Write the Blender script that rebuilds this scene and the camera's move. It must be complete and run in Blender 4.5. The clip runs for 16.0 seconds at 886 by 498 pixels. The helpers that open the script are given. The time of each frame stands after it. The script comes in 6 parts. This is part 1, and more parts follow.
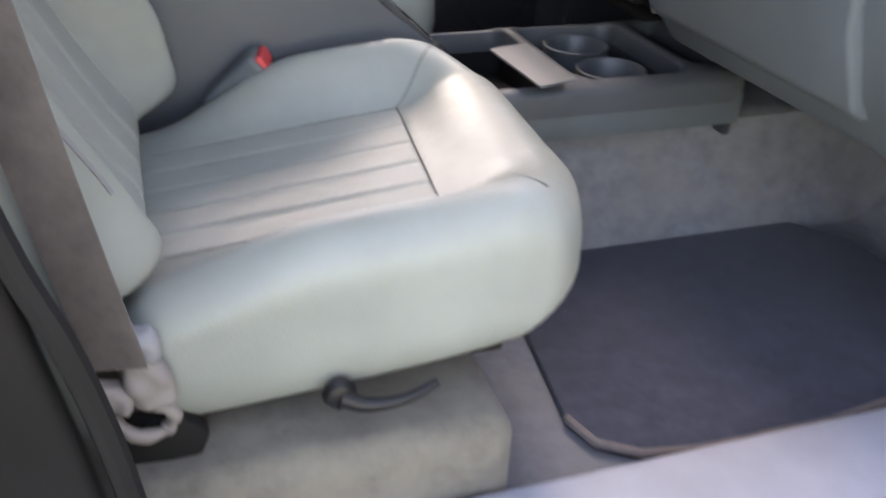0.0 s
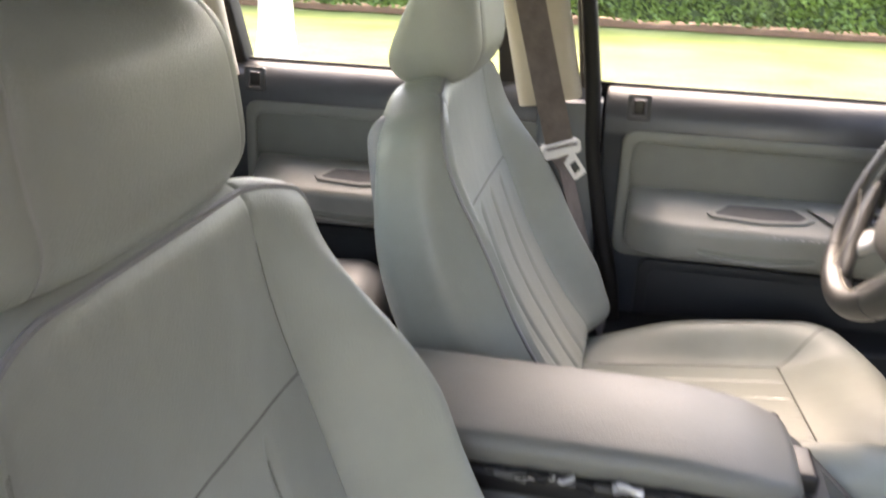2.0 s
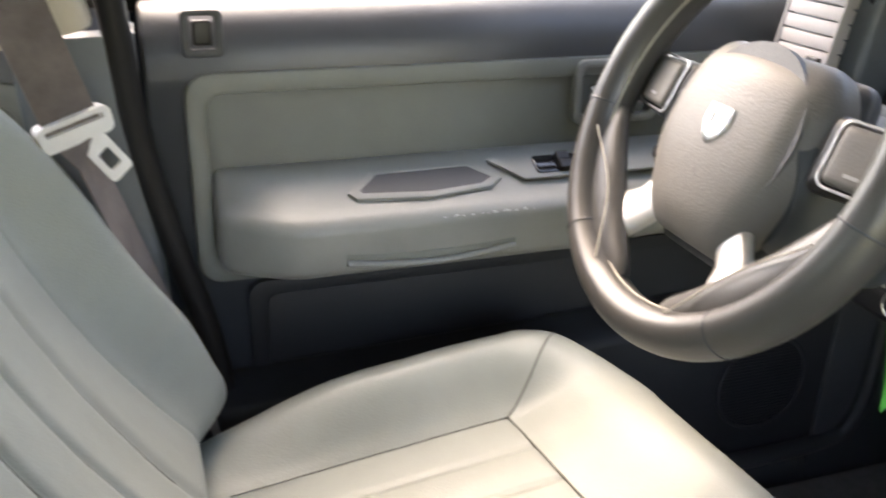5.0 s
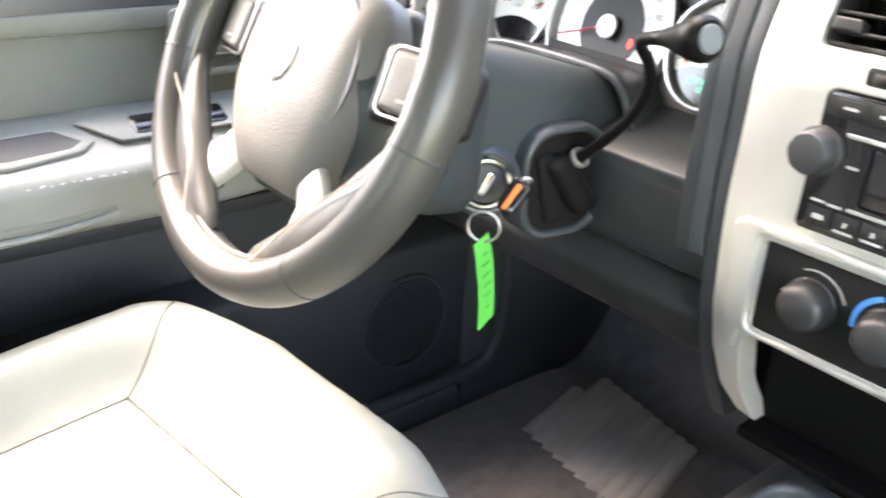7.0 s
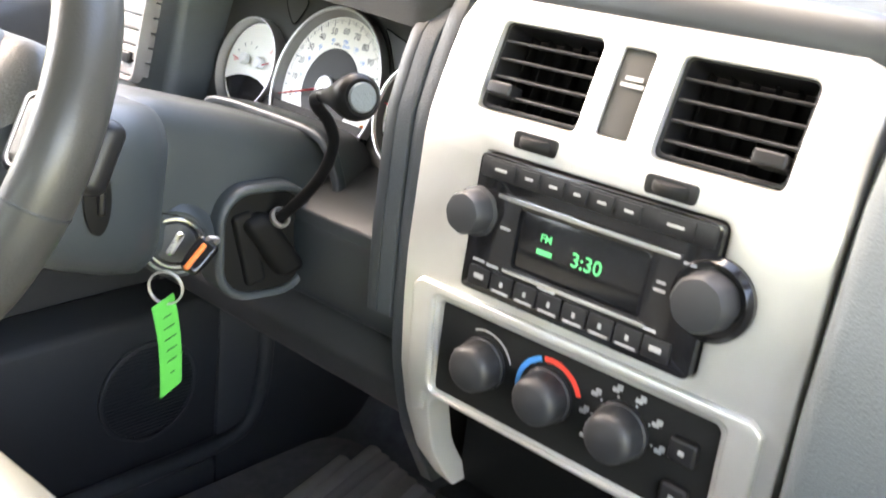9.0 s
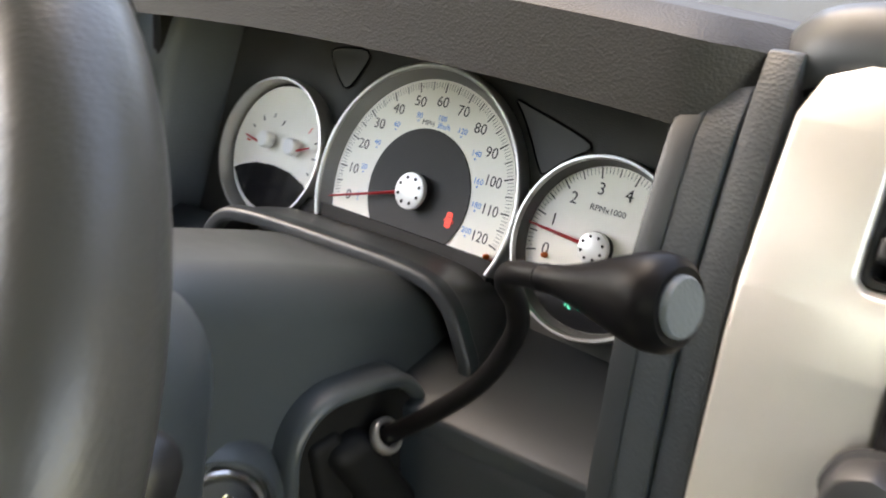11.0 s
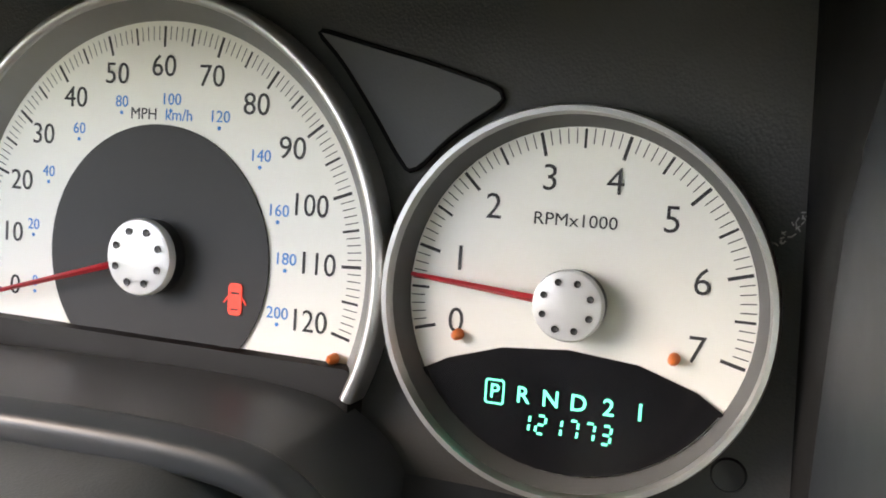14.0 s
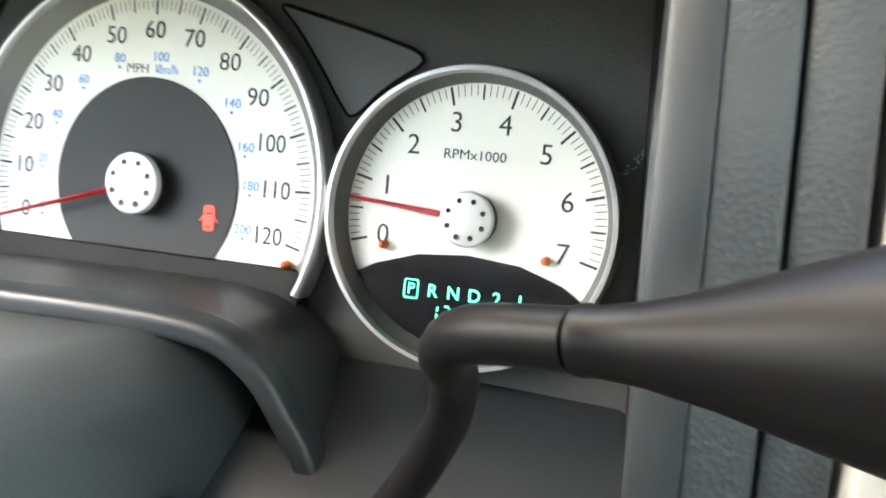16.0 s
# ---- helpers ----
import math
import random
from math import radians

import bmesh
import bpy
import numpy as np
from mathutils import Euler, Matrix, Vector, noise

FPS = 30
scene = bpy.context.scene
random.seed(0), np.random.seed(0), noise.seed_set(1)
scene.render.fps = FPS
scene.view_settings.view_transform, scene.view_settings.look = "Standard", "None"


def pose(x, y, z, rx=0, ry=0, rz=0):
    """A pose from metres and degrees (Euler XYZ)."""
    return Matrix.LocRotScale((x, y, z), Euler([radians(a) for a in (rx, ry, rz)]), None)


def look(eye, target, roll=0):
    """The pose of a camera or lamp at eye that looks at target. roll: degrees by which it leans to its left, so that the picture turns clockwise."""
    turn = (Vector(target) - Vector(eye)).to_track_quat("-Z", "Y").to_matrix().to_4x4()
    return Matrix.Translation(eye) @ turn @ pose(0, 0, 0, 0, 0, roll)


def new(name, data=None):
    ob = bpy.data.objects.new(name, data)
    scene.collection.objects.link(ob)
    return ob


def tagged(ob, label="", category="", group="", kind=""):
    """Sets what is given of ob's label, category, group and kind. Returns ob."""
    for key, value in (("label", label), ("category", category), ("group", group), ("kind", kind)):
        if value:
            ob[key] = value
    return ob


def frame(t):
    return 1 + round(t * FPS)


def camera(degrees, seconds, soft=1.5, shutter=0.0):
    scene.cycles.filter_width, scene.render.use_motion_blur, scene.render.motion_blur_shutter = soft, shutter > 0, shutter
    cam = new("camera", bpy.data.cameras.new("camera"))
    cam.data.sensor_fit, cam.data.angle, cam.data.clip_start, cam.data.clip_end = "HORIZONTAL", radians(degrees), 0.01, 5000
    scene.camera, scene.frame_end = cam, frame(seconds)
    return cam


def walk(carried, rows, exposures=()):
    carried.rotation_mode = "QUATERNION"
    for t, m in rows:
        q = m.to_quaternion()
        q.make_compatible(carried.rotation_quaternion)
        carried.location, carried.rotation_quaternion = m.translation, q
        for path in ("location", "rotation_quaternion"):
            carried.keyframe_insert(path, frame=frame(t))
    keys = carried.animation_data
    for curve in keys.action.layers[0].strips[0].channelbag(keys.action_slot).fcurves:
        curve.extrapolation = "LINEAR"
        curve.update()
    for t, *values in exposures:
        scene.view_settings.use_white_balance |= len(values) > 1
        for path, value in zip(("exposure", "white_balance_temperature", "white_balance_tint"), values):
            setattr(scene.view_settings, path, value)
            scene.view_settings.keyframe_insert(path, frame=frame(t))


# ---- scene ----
EXPOSURES = [(0.0, 3.43, 8800, 26), (0.5, 3.33, 9000, 27), (1.0, 3.30, 9000, 28), (1.5, 3.53, 9200, 27), (2.5, 3.52, 8950, 25), (3.0, 3.53, 8900, 24), (3.5, 3.44, 8950, 24), (4.0, 3.83, 8500, 23), (4.7, 3.75, 8900, 23), (6.8, 4.85, 8700, 22), (8.0, 5.12, 8700, 21), (9.0, 4.72, 8700, 21), (10.2, 3.8, 9000, 20), (12.3, 3.80, 9300, 23), (13.5, 4.10, 9400, 23), (14.5, 4.00, 9400, 23), (15.3, 3.98, 9100, 19), (16.0, 4.72, 8700, 14)]
cam = camera(52.41, 16.0, soft=1.8, shutter=0.5)
PATH = [
    (0.0, 0.0559, -1.2999, 1.2432, 60.16, -2.05, -18.09),
    (0.5, 0.0989, -1.1795, 1.3136, 60.08, -1.14, -11.33),
    (1.0, 0.1182, -1.0653, 1.3930, 62.58, -0.52, -4.21),
    (1.5, 0.1502, -0.9478, 1.4437, 66.96, -0.71, 5.95),
    (2.0, 0.1288, -0.8328, 1.4751, 69.89, -2.11, 11.92),
    (2.5, 0.1070, -0.6441, 1.4643, 72.04, -2.77, 13.04),
    (3.0, 0.1238, -0.5154, 1.4778, 71.83, -2.35, 13.30),
    (3.5, 0.0999, -0.3946, 1.4387, 71.62, -2.67, 6.26),
    (4.0, 0.0839, -0.2792, 1.4163, 71.16, -1.11, -3.28),
    (4.5, 0.0718, -0.1817, 1.3800, 68.02, -1.00, -12.26),
    (6.8, 0.1746, -0.1951, 1.2981, 66.32, -2.40, -36.15),
    (7.0, 0.1706, -0.2004, 1.3214, 65.48, -2.81, -39.07),
    (7.5, 0.1775, -0.2456, 1.3091, 66.14, -2.19, -43.03),
    (8.0, 0.1948, -0.2909, 1.2943, 66.39, -3.08, -45.24),
    (8.5, 0.2332, -0.3041, 1.3061, 68.39, -4.93, -46.99),
    (9.0, 0.2723, -0.2731, 1.3180, 70.57, -6.56, -48.30),
    (9.5, 0.3103, -0.2219, 1.3149, 71.71, -7.85, -47.96),
    (10.0, 0.3390, -0.1388, 1.3090, 71.70, -8.43, -47.88),
    (10.2, 0.3453, -0.0933, 1.3088, 71.93, -7.85, -48.57),
    (12.3, 0.6001, 0.1809, 1.2689, 71.86, -2.42, -65.61),
    (12.5, 0.6092, 0.1882, 1.2608, 72.17, -1.61, -67.70),
    (13.0, 0.6197, 0.1989, 1.2591, 70.44, 0.50, -70.29),
    (13.5, 0.6314, 0.2096, 1.2580, 69.17, 1.99, -71.32),
    (14.0, 0.6442, 0.2180, 1.2564, 69.70, 2.10, -73.02),
    (14.5, 0.6495, 0.2228, 1.2534, 66.99, 2.32, -74.55),
    (15.0, 0.6454, 0.2230, 1.2459, 68.01, 1.10, -76.53),
    (15.5, 0.6232, 0.2108, 1.2459, 68.65, 0.16, -76.98),
    (16.0, 0.5782, 0.1833, 1.2568, 69.71, 0.05, -74.34),
]
walk(cam, [(r[0], pose(*r[1:])) for r in PATH], EXPOSURES)

# ---------------------------------------------------------------- light
world = bpy.data.worlds.new("sky")
scene.world = world
world.use_nodes = True
wn = world.node_tree
sky = wn.nodes.new("ShaderNodeTexSky")
sky.sky_type = 'NISHITA'
sky.sun_disc = False
sky.sun_elevation = radians(49.7)
sky.sun_rotation = radians(-10.2)
wn.links.new(sky.outputs[0], wn.nodes["Background"].inputs[0])
wn.nodes["Background"].inputs[1].default_value = 0.15
sun_data = bpy.data.lights.new("sun", 'SUN')
sun_data.energy = 1.05
sun_data.angle = radians(60)
sun_data.color = (1.0, 0.985, 0.945)
sun = new("sun", sun_data)
sun.matrix_world = look((-0.9, 5.0, 6.0), (0, 0, 0))


# ---------------------------------------------------------------- materials
def mat(name, base, rough=0.5, metal=0.0, grain=0.0, grain_size=900.0, mottle=0.12, mottle_size=9.0, coat=0.0, spec=0.5, sheen=0.0, emit=None, power=0.0, alpha=1.0):
    m = bpy.data.materials.new(name)
    m.use_nodes = True
    nt = m.node_tree
    b = nt.nodes["Principled BSDF"]
    b.inputs["Roughness"].default_value = rough
    b.inputs["Metallic"].default_value = metal
    b.inputs["Specular IOR Level"].default_value = spec
    b.inputs["Coat Weight"].default_value = coat
    b.inputs["Sheen Weight"].default_value = sheen
    b.inputs["Base Color"].default_value = (*base, 1)
    if emit:
        b.inputs["Emission Color"].default_value = (*emit, 1)
        b.inputs["Emission Strength"].default_value = power
    tc = nt.nodes.new("ShaderNodeTexCoord")
    if mottle:
        n1 = nt.nodes.new("ShaderNodeTexNoise")
        n1.inputs["Scale"].default_value = mottle_size
        n1.inputs["Detail"].default_value = 8
        n1.inputs["Roughness"].default_value = 0.65
        nt.links.new(tc.outputs["Object"], n1.inputs["Vector"])
        r = nt.nodes.new("ShaderNodeMapRange")
        r.inputs["From Min"].default_value, r.inputs["From Max"].default_value = 0.3, 0.7
        r.inputs["To Min"].default_value, r.inputs["To Max"].default_value = 1 - mottle, 1 + mottle
        nt.links.new(n1.outputs["Fac"], r.inputs["Value"])
        mx = nt.nodes.new("ShaderNodeVectorMath")
        mx.operation = 'SCALE'
        mx.inputs[0].default_value = base
        nt.links.new(r.outputs[0], mx.inputs["Scale"])
        nt.links.new(mx.outputs[0], b.inputs["Base Color"])
        r2 = nt.nodes.new("ShaderNodeMapRange")
        r2.inputs["From Min"].default_value, r2.inputs["From Max"].default_value = 0.3, 0.7
        r2.inputs["To Min"].default_value, r2.inputs["To Max"].default_value = rough * 0.85, min(1, rough * 1.15)
        nt.links.new(n1.outputs["Fac"], r2.inputs["Value"])
        nt.links.new(r2.outputs[0], b.inputs["Roughness"])
    if grain:
        n2 = nt.nodes.new("ShaderNodeTexVoronoi" if grain_size < 1500 else "ShaderNodeTexNoise")
        n2.inputs["Scale"].default_value = grain_size
        nt.links.new(tc.outputs["Object"], n2.inputs["Vector"])
        bp = nt.nodes.new("ShaderNodeBump")
        bp.inputs["Strength"].default_value = grain
        bp.inputs["Distance"].default_value = 0.0006
        nt.links.new(n2.outputs[0], bp.inputs["Height"])
        nt.links.new(bp.outputs[0], b.inputs["Normal"])
    return m


def worn_leather(name, base, rough=0.42, grain=0.3):
    """Leather with pebble grain, soft creases and a faint grimy mottling."""
    m = mat(name, base, rough, grain=grain, grain_size=520, mottle=0.10, mottle_size=6)
    nt = m.node_tree
    b = nt.nodes["Principled BSDF"]
    tc = nt.nodes["Texture Coordinate"]
    n = nt.nodes.new("ShaderNodeTexNoise")
    n.inputs["Scale"].default_value = 22
    n.inputs["Detail"].default_value = 5
    n.inputs["Distortion"].default_value = 1.2
    nt.links.new(tc.outputs["Object"], n.inputs["Vector"])
    bp = nt.nodes.new("ShaderNodeBump")
    bp.inputs["Strength"].default_value = 0.10
    bp.inputs["Distance"].default_value = 0.004
    nt.links.new(n.outputs["Fac"], bp.inputs["Height"])
    old = b.inputs["Normal"].links[0].from_node
    nt.links.new(bp.outputs[0], old.inputs["Normal"])
    return m


def fabric(name, base, size=1600, depth=0.6, stain=None, stain_size=4.0):
    """Carpet or mat: fine pile, worn lighter or dirtier in patches."""
    m = mat(name, base, 0.95, grain=depth, grain_size=size, mottle=0.25, mottle_size=35, spec=0.15, sheen=0.15)
    if stain:
        nt = m.node_tree
        b = nt.nodes["Principled BSDF"]
        tc = nt.nodes["Texture Coordinate"]
        n = nt.nodes.new("ShaderNodeTexNoise")
        n.inputs["Scale"].default_value = stain_size
        n.inputs["Detail"].default_value = 6
        n.inputs["Roughness"].default_value = 0.7
        nt.links.new(tc.outputs["Object"], n.inputs["Vector"])
        ramp = nt.nodes.new("ShaderNodeValToRGB")
        ramp.color_ramp.elements[0].position, ramp.color_ramp.elements[1].position = 0.40, 0.68
        nt.links.new(n.outputs["Fac"], ramp.inputs["Fac"])
        mx = nt.nodes.new("ShaderNodeMix")
        mx.data_type = 'RGBA'
        old = b.inputs["Base Color"].links[0].from_socket
        nt.links.new(ramp.outputs["Color"], mx.inputs[0])
        nt.links.new(old, mx.inputs[6])
        mx.inputs[7].default_value = (*stain, 1)
        nt.links.new(mx.outputs[2], b.inputs["Base Color"])
    return m


LEATHER = worn_leather("grey_leather", (0.258, 0.28, 0.25))
LEATHER_BACK = worn_leather("grey_vinyl", (0.225, 0.23, 0.235), 0.5)
CHARCOAL = mat("charcoal_plastic", (0.035, 0.039, 0.043), 0.5, grain=0.35, grain_size=700)
SLATE = mat("slate_plastic", (0.088, 0.104, 0.112), 0.48, grain=0.35, grain_size=700)
SMOOTH_SLATE = mat("smooth_slate_plastic", (0.022, 0.028, 0.033), 0.42, grain=0.08, grain_size=2500)
HOOD = mat("smooth_charcoal_plastic", (0.040, 0.044, 0.046), 0.38, grain=0.05, grain_size=2500)
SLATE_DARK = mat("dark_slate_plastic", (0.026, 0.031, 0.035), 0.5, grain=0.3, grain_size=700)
DOOR_GREY = mat("door_insert_vinyl", (0.118, 0.127, 0.110), 0.55, grain=0.4, grain_size=600)
RIM_GREY = mat("door_rim_vinyl", (0.145, 0.155, 0.138), 0.5, grain=0.25, grain_size=700)
ARM_GREY = mat("grey_armrest_plastic", (0.20, 0.206, 0.192), 0.36, grain=0.25, grain_size=700)
BEIGE = mat("beige_pillar_trim", (0.42, 0.38, 0.30), 0.55, grain=0.2, grain_size=700)
BLACK = mat("black_plastic", (0.010, 0.010, 0.011), 0.4, spec=0.35)
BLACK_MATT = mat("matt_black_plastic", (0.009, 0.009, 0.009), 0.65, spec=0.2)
RUBBER = mat("black_rubber_seal", (0.011, 0.011, 0.011), 0.6, spec=0.25)
GLOSS = mat("gloss_black", (0.008, 0.008, 0.009), 0.12, mottle=0.0)
SILVER = mat("satin_silver_paint", (0.60, 0.59, 0.555), 0.36, metal=0.68, mottle=0.03, mottle_size=30)
SILVER_PLASTIC = mat("silver_plastic", (0.45, 0.46, 0.47), 0.4, metal=0.4, mottle=0.05)
SATIN = mat("satin_grey_metal", (0.46, 0.455, 0.44), 0.34, metal=0.85, mottle=0.04)
CHROME = mat("brushed_chrome", (0.72, 0.71, 0.69), 0.22, metal=1.0, mottle=0.05)
STEEL = mat("zinc_steel", (0.5, 0.5, 0.49), 0.35, metal=0.9)
CARPET = fabric("grey_carpet", (0.135, 0.142, 0.155), stain=(0.158, 0.157, 0.155), stain_size=7)
RISER_CARPET = fabric("beige_grey_carpet", (0.138, 0.128, 0.106), stain=(0.185, 0.172, 0.138), stain_size=11)
CARPET_DARK = fabric("dark_grey_carpet", (0.190, 0.178, 0.175))
# Near-black: shade of vents, cubby and panel gaps is put into the colour.
VOID = mat("shade_black_plastic", (0.005, 0.005, 0.005), 0.7, mottle=0.0, spec=0.06)
MAT_CLOTH = fabric("navy_black_mat", (0.042, 0.046, 0.062))
BELT = fabric("taupe_webbing", (0.138, 0.117, 0.108), size=2400, depth=0.3)
POCKET_BLACK = mat("door_pocket_black", (0.019, 0.021, 0.023), 0.55, grain=0.3, grain_size=700, spec=0.35)
WHITE_PLASTIC = mat("white_plastic", (0.72, 0.72, 0.70), 0.4)
GREEN_TAG = mat("green_tag", (0.05, 0.42, 0.07), 0.5)
ORANGE = mat("orange_plastic", (0.75, 0.16, 0.03), 0.45, mottle=0.0)
RED = mat("red_button", (0.62, 0.05, 0.05), 0.45, mottle=0.0)
BLUE_INK = mat("blue_ink", (0.02, 0.25, 0.62), 0.6, mottle=0.0)
RED_INK = mat("red_ink", (0.75, 0.05, 0.03), 0.6, mottle=0.0)
WHITE_INK = mat("white_ink", (0.34, 0.34, 0.335), 0.6, mottle=0.0)
BLACK_INK = mat("black_ink", (0.02, 0.02, 0.022), 0.6, mottle=0.0)
DIAL = mat("cream_dial_face", (0.84, 0.82, 0.75), 0.55, mottle=0.02)
DIAL_GREY = mat("dark_grey_dial_centre", (0.032, 0.031, 0.031), 0.6, spec=0.3)
NEEDLE = mat("red_needle", (0.55, 0.02, 0.03), 0.4, mottle=0.0)
LED_TEAL = mat("teal_display_glow", (0.01, 0.2, 0.16), 0.5, mottle=0.0, emit=(0.012, 0.78, 0.56), power=0.19)
LED_GREEN = mat("green_display_glow", (0.02, 0.2, 0.08), 0.5, mottle=0.0, emit=(0.06, 0.75, 0.30), power=0.042)
LED_RED = mat("red_warning_glow", (0.4, 0.02, 0.01), 0.5, mottle=0.0, emit=(1.0, 0.07, 0.04), power=0.065)
# Lifted from true black; reflection haze of an unbuilt lens is in the colour.
CLUSTER_HAZED = mat("hazed_cluster_black", (0.055, 0.056, 0.055), 0.55, grain=0.15, grain_size=1200, spec=0.3)
SHROUD = mat("shroud_plastic", (0.036, 0.044, 0.048), 0.42, grain=0.10, grain_size=1200)
# Darker copy of the bezel wall grey; its unlit look is in the colour.
BEZEL_WALL_SHADED = mat("shaded_bezel_wall", (0.085, 0.085, 0.083), 0.45)
WHITE_WALL = mat("white_render", (0.8, 0.8, 0.78), 0.8, mottle=0.04, mottle_size=1)
CEILING_CLOTH = fabric("low_bounce_headliner", (0.20, 0.19, 0.165))
PAINT = mat("dark_truck_paint", (0.02, 0.022, 0.026), 0.25, coat=0.6, mottle=0.0)


def glass(name, tint=(1, 1, 1)):
    m = bpy.data.materials.new(name)
    m.use_nodes = True
    nt = m.node_tree
    nt.nodes.remove(nt.nodes["Principled BSDF"])
    clear, gloss_n = nt.nodes.new("ShaderNodeBsdfTransparent"), nt.nodes.new("ShaderNodeBsdfGlossy")
    clear.inputs[0].default_value = (*tint, 1)
    gloss_n.inputs["Roughness"].default_value = 0.01
    fres, mixer = nt.nodes.new("ShaderNodeFresnel"), nt.nodes.new("ShaderNodeMixShader")
    fres.inputs["IOR"].default_value = 1.45
    nt.links.new(fres.outputs[0], mixer.inputs[0])
    nt.links.new(clear.outputs[0], mixer.inputs[1])
    nt.links.new(gloss_n.outputs[0], mixer.inputs[2])
    nt.links.new(mixer.outputs[0], nt.nodes["Material Output"].inputs["Surface"])
    return m


GLASS = glass("window_glass", (0.93, 0.97, 0.95))


# ---------------------------------------------------------------- mesh helpers: each gives (verts, faces)
def merge(*gs):
    V, F = [], []
    for v, f in gs:
        k = len(V)
        V.extend(v)
        F.extend([tuple(i + k for i in q) for q in f])
    return V, F


def tf(g, m):
    return [tuple(m @ Vector(v)) for v in g[0]], g[1]


def warp(g, fn):
    return [tuple(fn(*v)) for v in g[0]], g[1]


def to_bm(g):
    bm = bmesh.new()
    vs = [bm.verts.new(v) for v in g[0]]
    for f in g[1]:
        if len(set(f)) > 2:
            try:
                bm.faces.new([vs[i] for i in f])
            except ValueError:
                pass
    return bm


def from_bm(bm):
    bm.verts.index_update()
    g = [tuple(v.co) for v in bm.verts], [tuple(v.index for v in f.verts) for f in bm.faces]
    bm.free()
    return g


def bev(g, width=0.002, segs=2, angle=35):
    bm = to_bm(g)
    bmesh.ops.remove_doubles(bm, verts=bm.verts, dist=1e-6)
    bmesh.ops.recalc_face_normals(bm, faces=bm.faces)
    es = [e for e in bm.edges if len(e.link_faces) == 2 and e.calc_face_angle(0) > radians(angle)]
    bmesh.ops.bevel(bm, geom=es, offset=width, segments=segs, profile=0.5, affect='EDGES', clamp_overlap=True)
    return from_bm(bm)


def box(x0, x1, y0, y1, z0, z1):
    V = [(x, y, z) for x in (x0, x1) for y in (y0, y1) for z in (z0, z1)]
    return V, [(0, 1, 3, 2), (4, 6, 7, 5), (0, 4, 5, 1), (2, 3, 7, 6), (0, 2, 6, 4), (1, 5, 7, 3)]


def bbox(x0, x1, y0, y1, z0, z1, width=0.003, segs=2):
    return bev(box(x0, x1, y0, y1, z0, z1), width, segs)


def rbox(half, r, n, fn=None, k=4):
    """A rounded box with an even grid on its faces, shaped by fn."""
    axes = []
    for h, c in zip(half, n):
        inner = np.linspace(-(h - r), h - r, c)
        edge = [h - r + r * math.tan(math.pi / 4 * (i + 1) / k) for i in range(k)]
        axes.append([-e for e in edge[::-1]] + list(inner) + edge)
    V, F, index = [], [], {}

    def vert(p):
        q = [max(-(h - r), min(h - r, c)) for c, h in zip(p, half)]
        d = Vector([a - b for a, b in zip(p, q)])
        w = Vector(q) + d.normalized() * r
        key = tuple(round(c, 6) for c in w)
        if key not in index:
            index[key] = len(V)
            V.append(tuple(w))
        return index[key]

    for a in range(3):
        b, c = (a + 1) % 3, (a + 2) % 3
        for s in (-1, 1):
            grid = []
            for u in axes[b]:
                row = []
                for w in axes[c]:
                    p = [0, 0, 0]
                    p[a], p[b], p[c] = s * half[a], u, w
                    row.append(vert(p))
                grid.append(row)
            for i in range(len(grid) - 1):
                for j in range(len(grid[0]) - 1):
                    q = (grid[i][j], grid[i + 1][j], grid[i + 1][j + 1], grid[i][j + 1])
                    F.append(q if s > 0 else q[::-1])
    g = V, F
    return warp(g, fn) if fn else g


def smooth_path(points, steps=6, closed=False):
    """Catmull-Rom through the points."""
    P = [Vector(p) for p in points]
    n = len(P)
    out = []
    for i in range(n if closed else n - 1):
        a = P[(i - 1) % n] if closed or i > 0 else P[0]
        b, c = P[i], P[(i + 1) % n]
        d = P[(i + 2) % n] if closed or i + 2 < n else P[-1]
        for s in range(steps):
            t = s / steps
            out.append(0.5 * ((2 * b) + (c - a) * t + (2 * a - 5 * b + 4 * c - d) * t * t + (3 * b - a - 3 * c + d) * t ** 3))
    if not closed:
        out.append(P[-1])
    return out


def sweep(points, section, closed=False, up=(0, 0, 1), scales=None):
    """A section (2D points) along a path; up keeps it from twisting."""
    P = [Vector(p) for p in points]
    n, m = len(P), len(section)
    V, F = [], []
    for i, p in enumerate(P):
        a = P[i - 1] if (i or closed) else P[i]
        b = P[(i + 1) % n] if (closed or i < n - 1) else P[i]
        t = (b - a).normalized()
        side = t.cross(Vector(up)).normalized()
        top = side.cross(t)
        k = scales[i] if scales else 1
        for u, v in section:
            V.append(tuple(p + side * u * k + top * v * k))
    for i in range(n if closed else n - 1):
        for j in range(m):
            a, b = i * m + j, i * m + (j + 1) % m
            c, d = ((i + 1) % n) * m + (j + 1) % m, ((i + 1) % n) * m + j
            F.append((a, b, c, d))
    if not closed:
        F.append(tuple(range(m))[::-1])
        F.append(tuple(range((n - 1) * m, n * m)))
    return V, F


def circle(r, n=12, ry=None):
    return [(r * math.cos(2 * math.pi * i / n), (ry or r) * math.sin(2 * math.pi * i / n)) for i in range(n)]


def tube(points, r, n=10, closed=False, up=(0, 0, 1), scales=None):
    return sweep(points, circle(r, n), closed, up, scales)


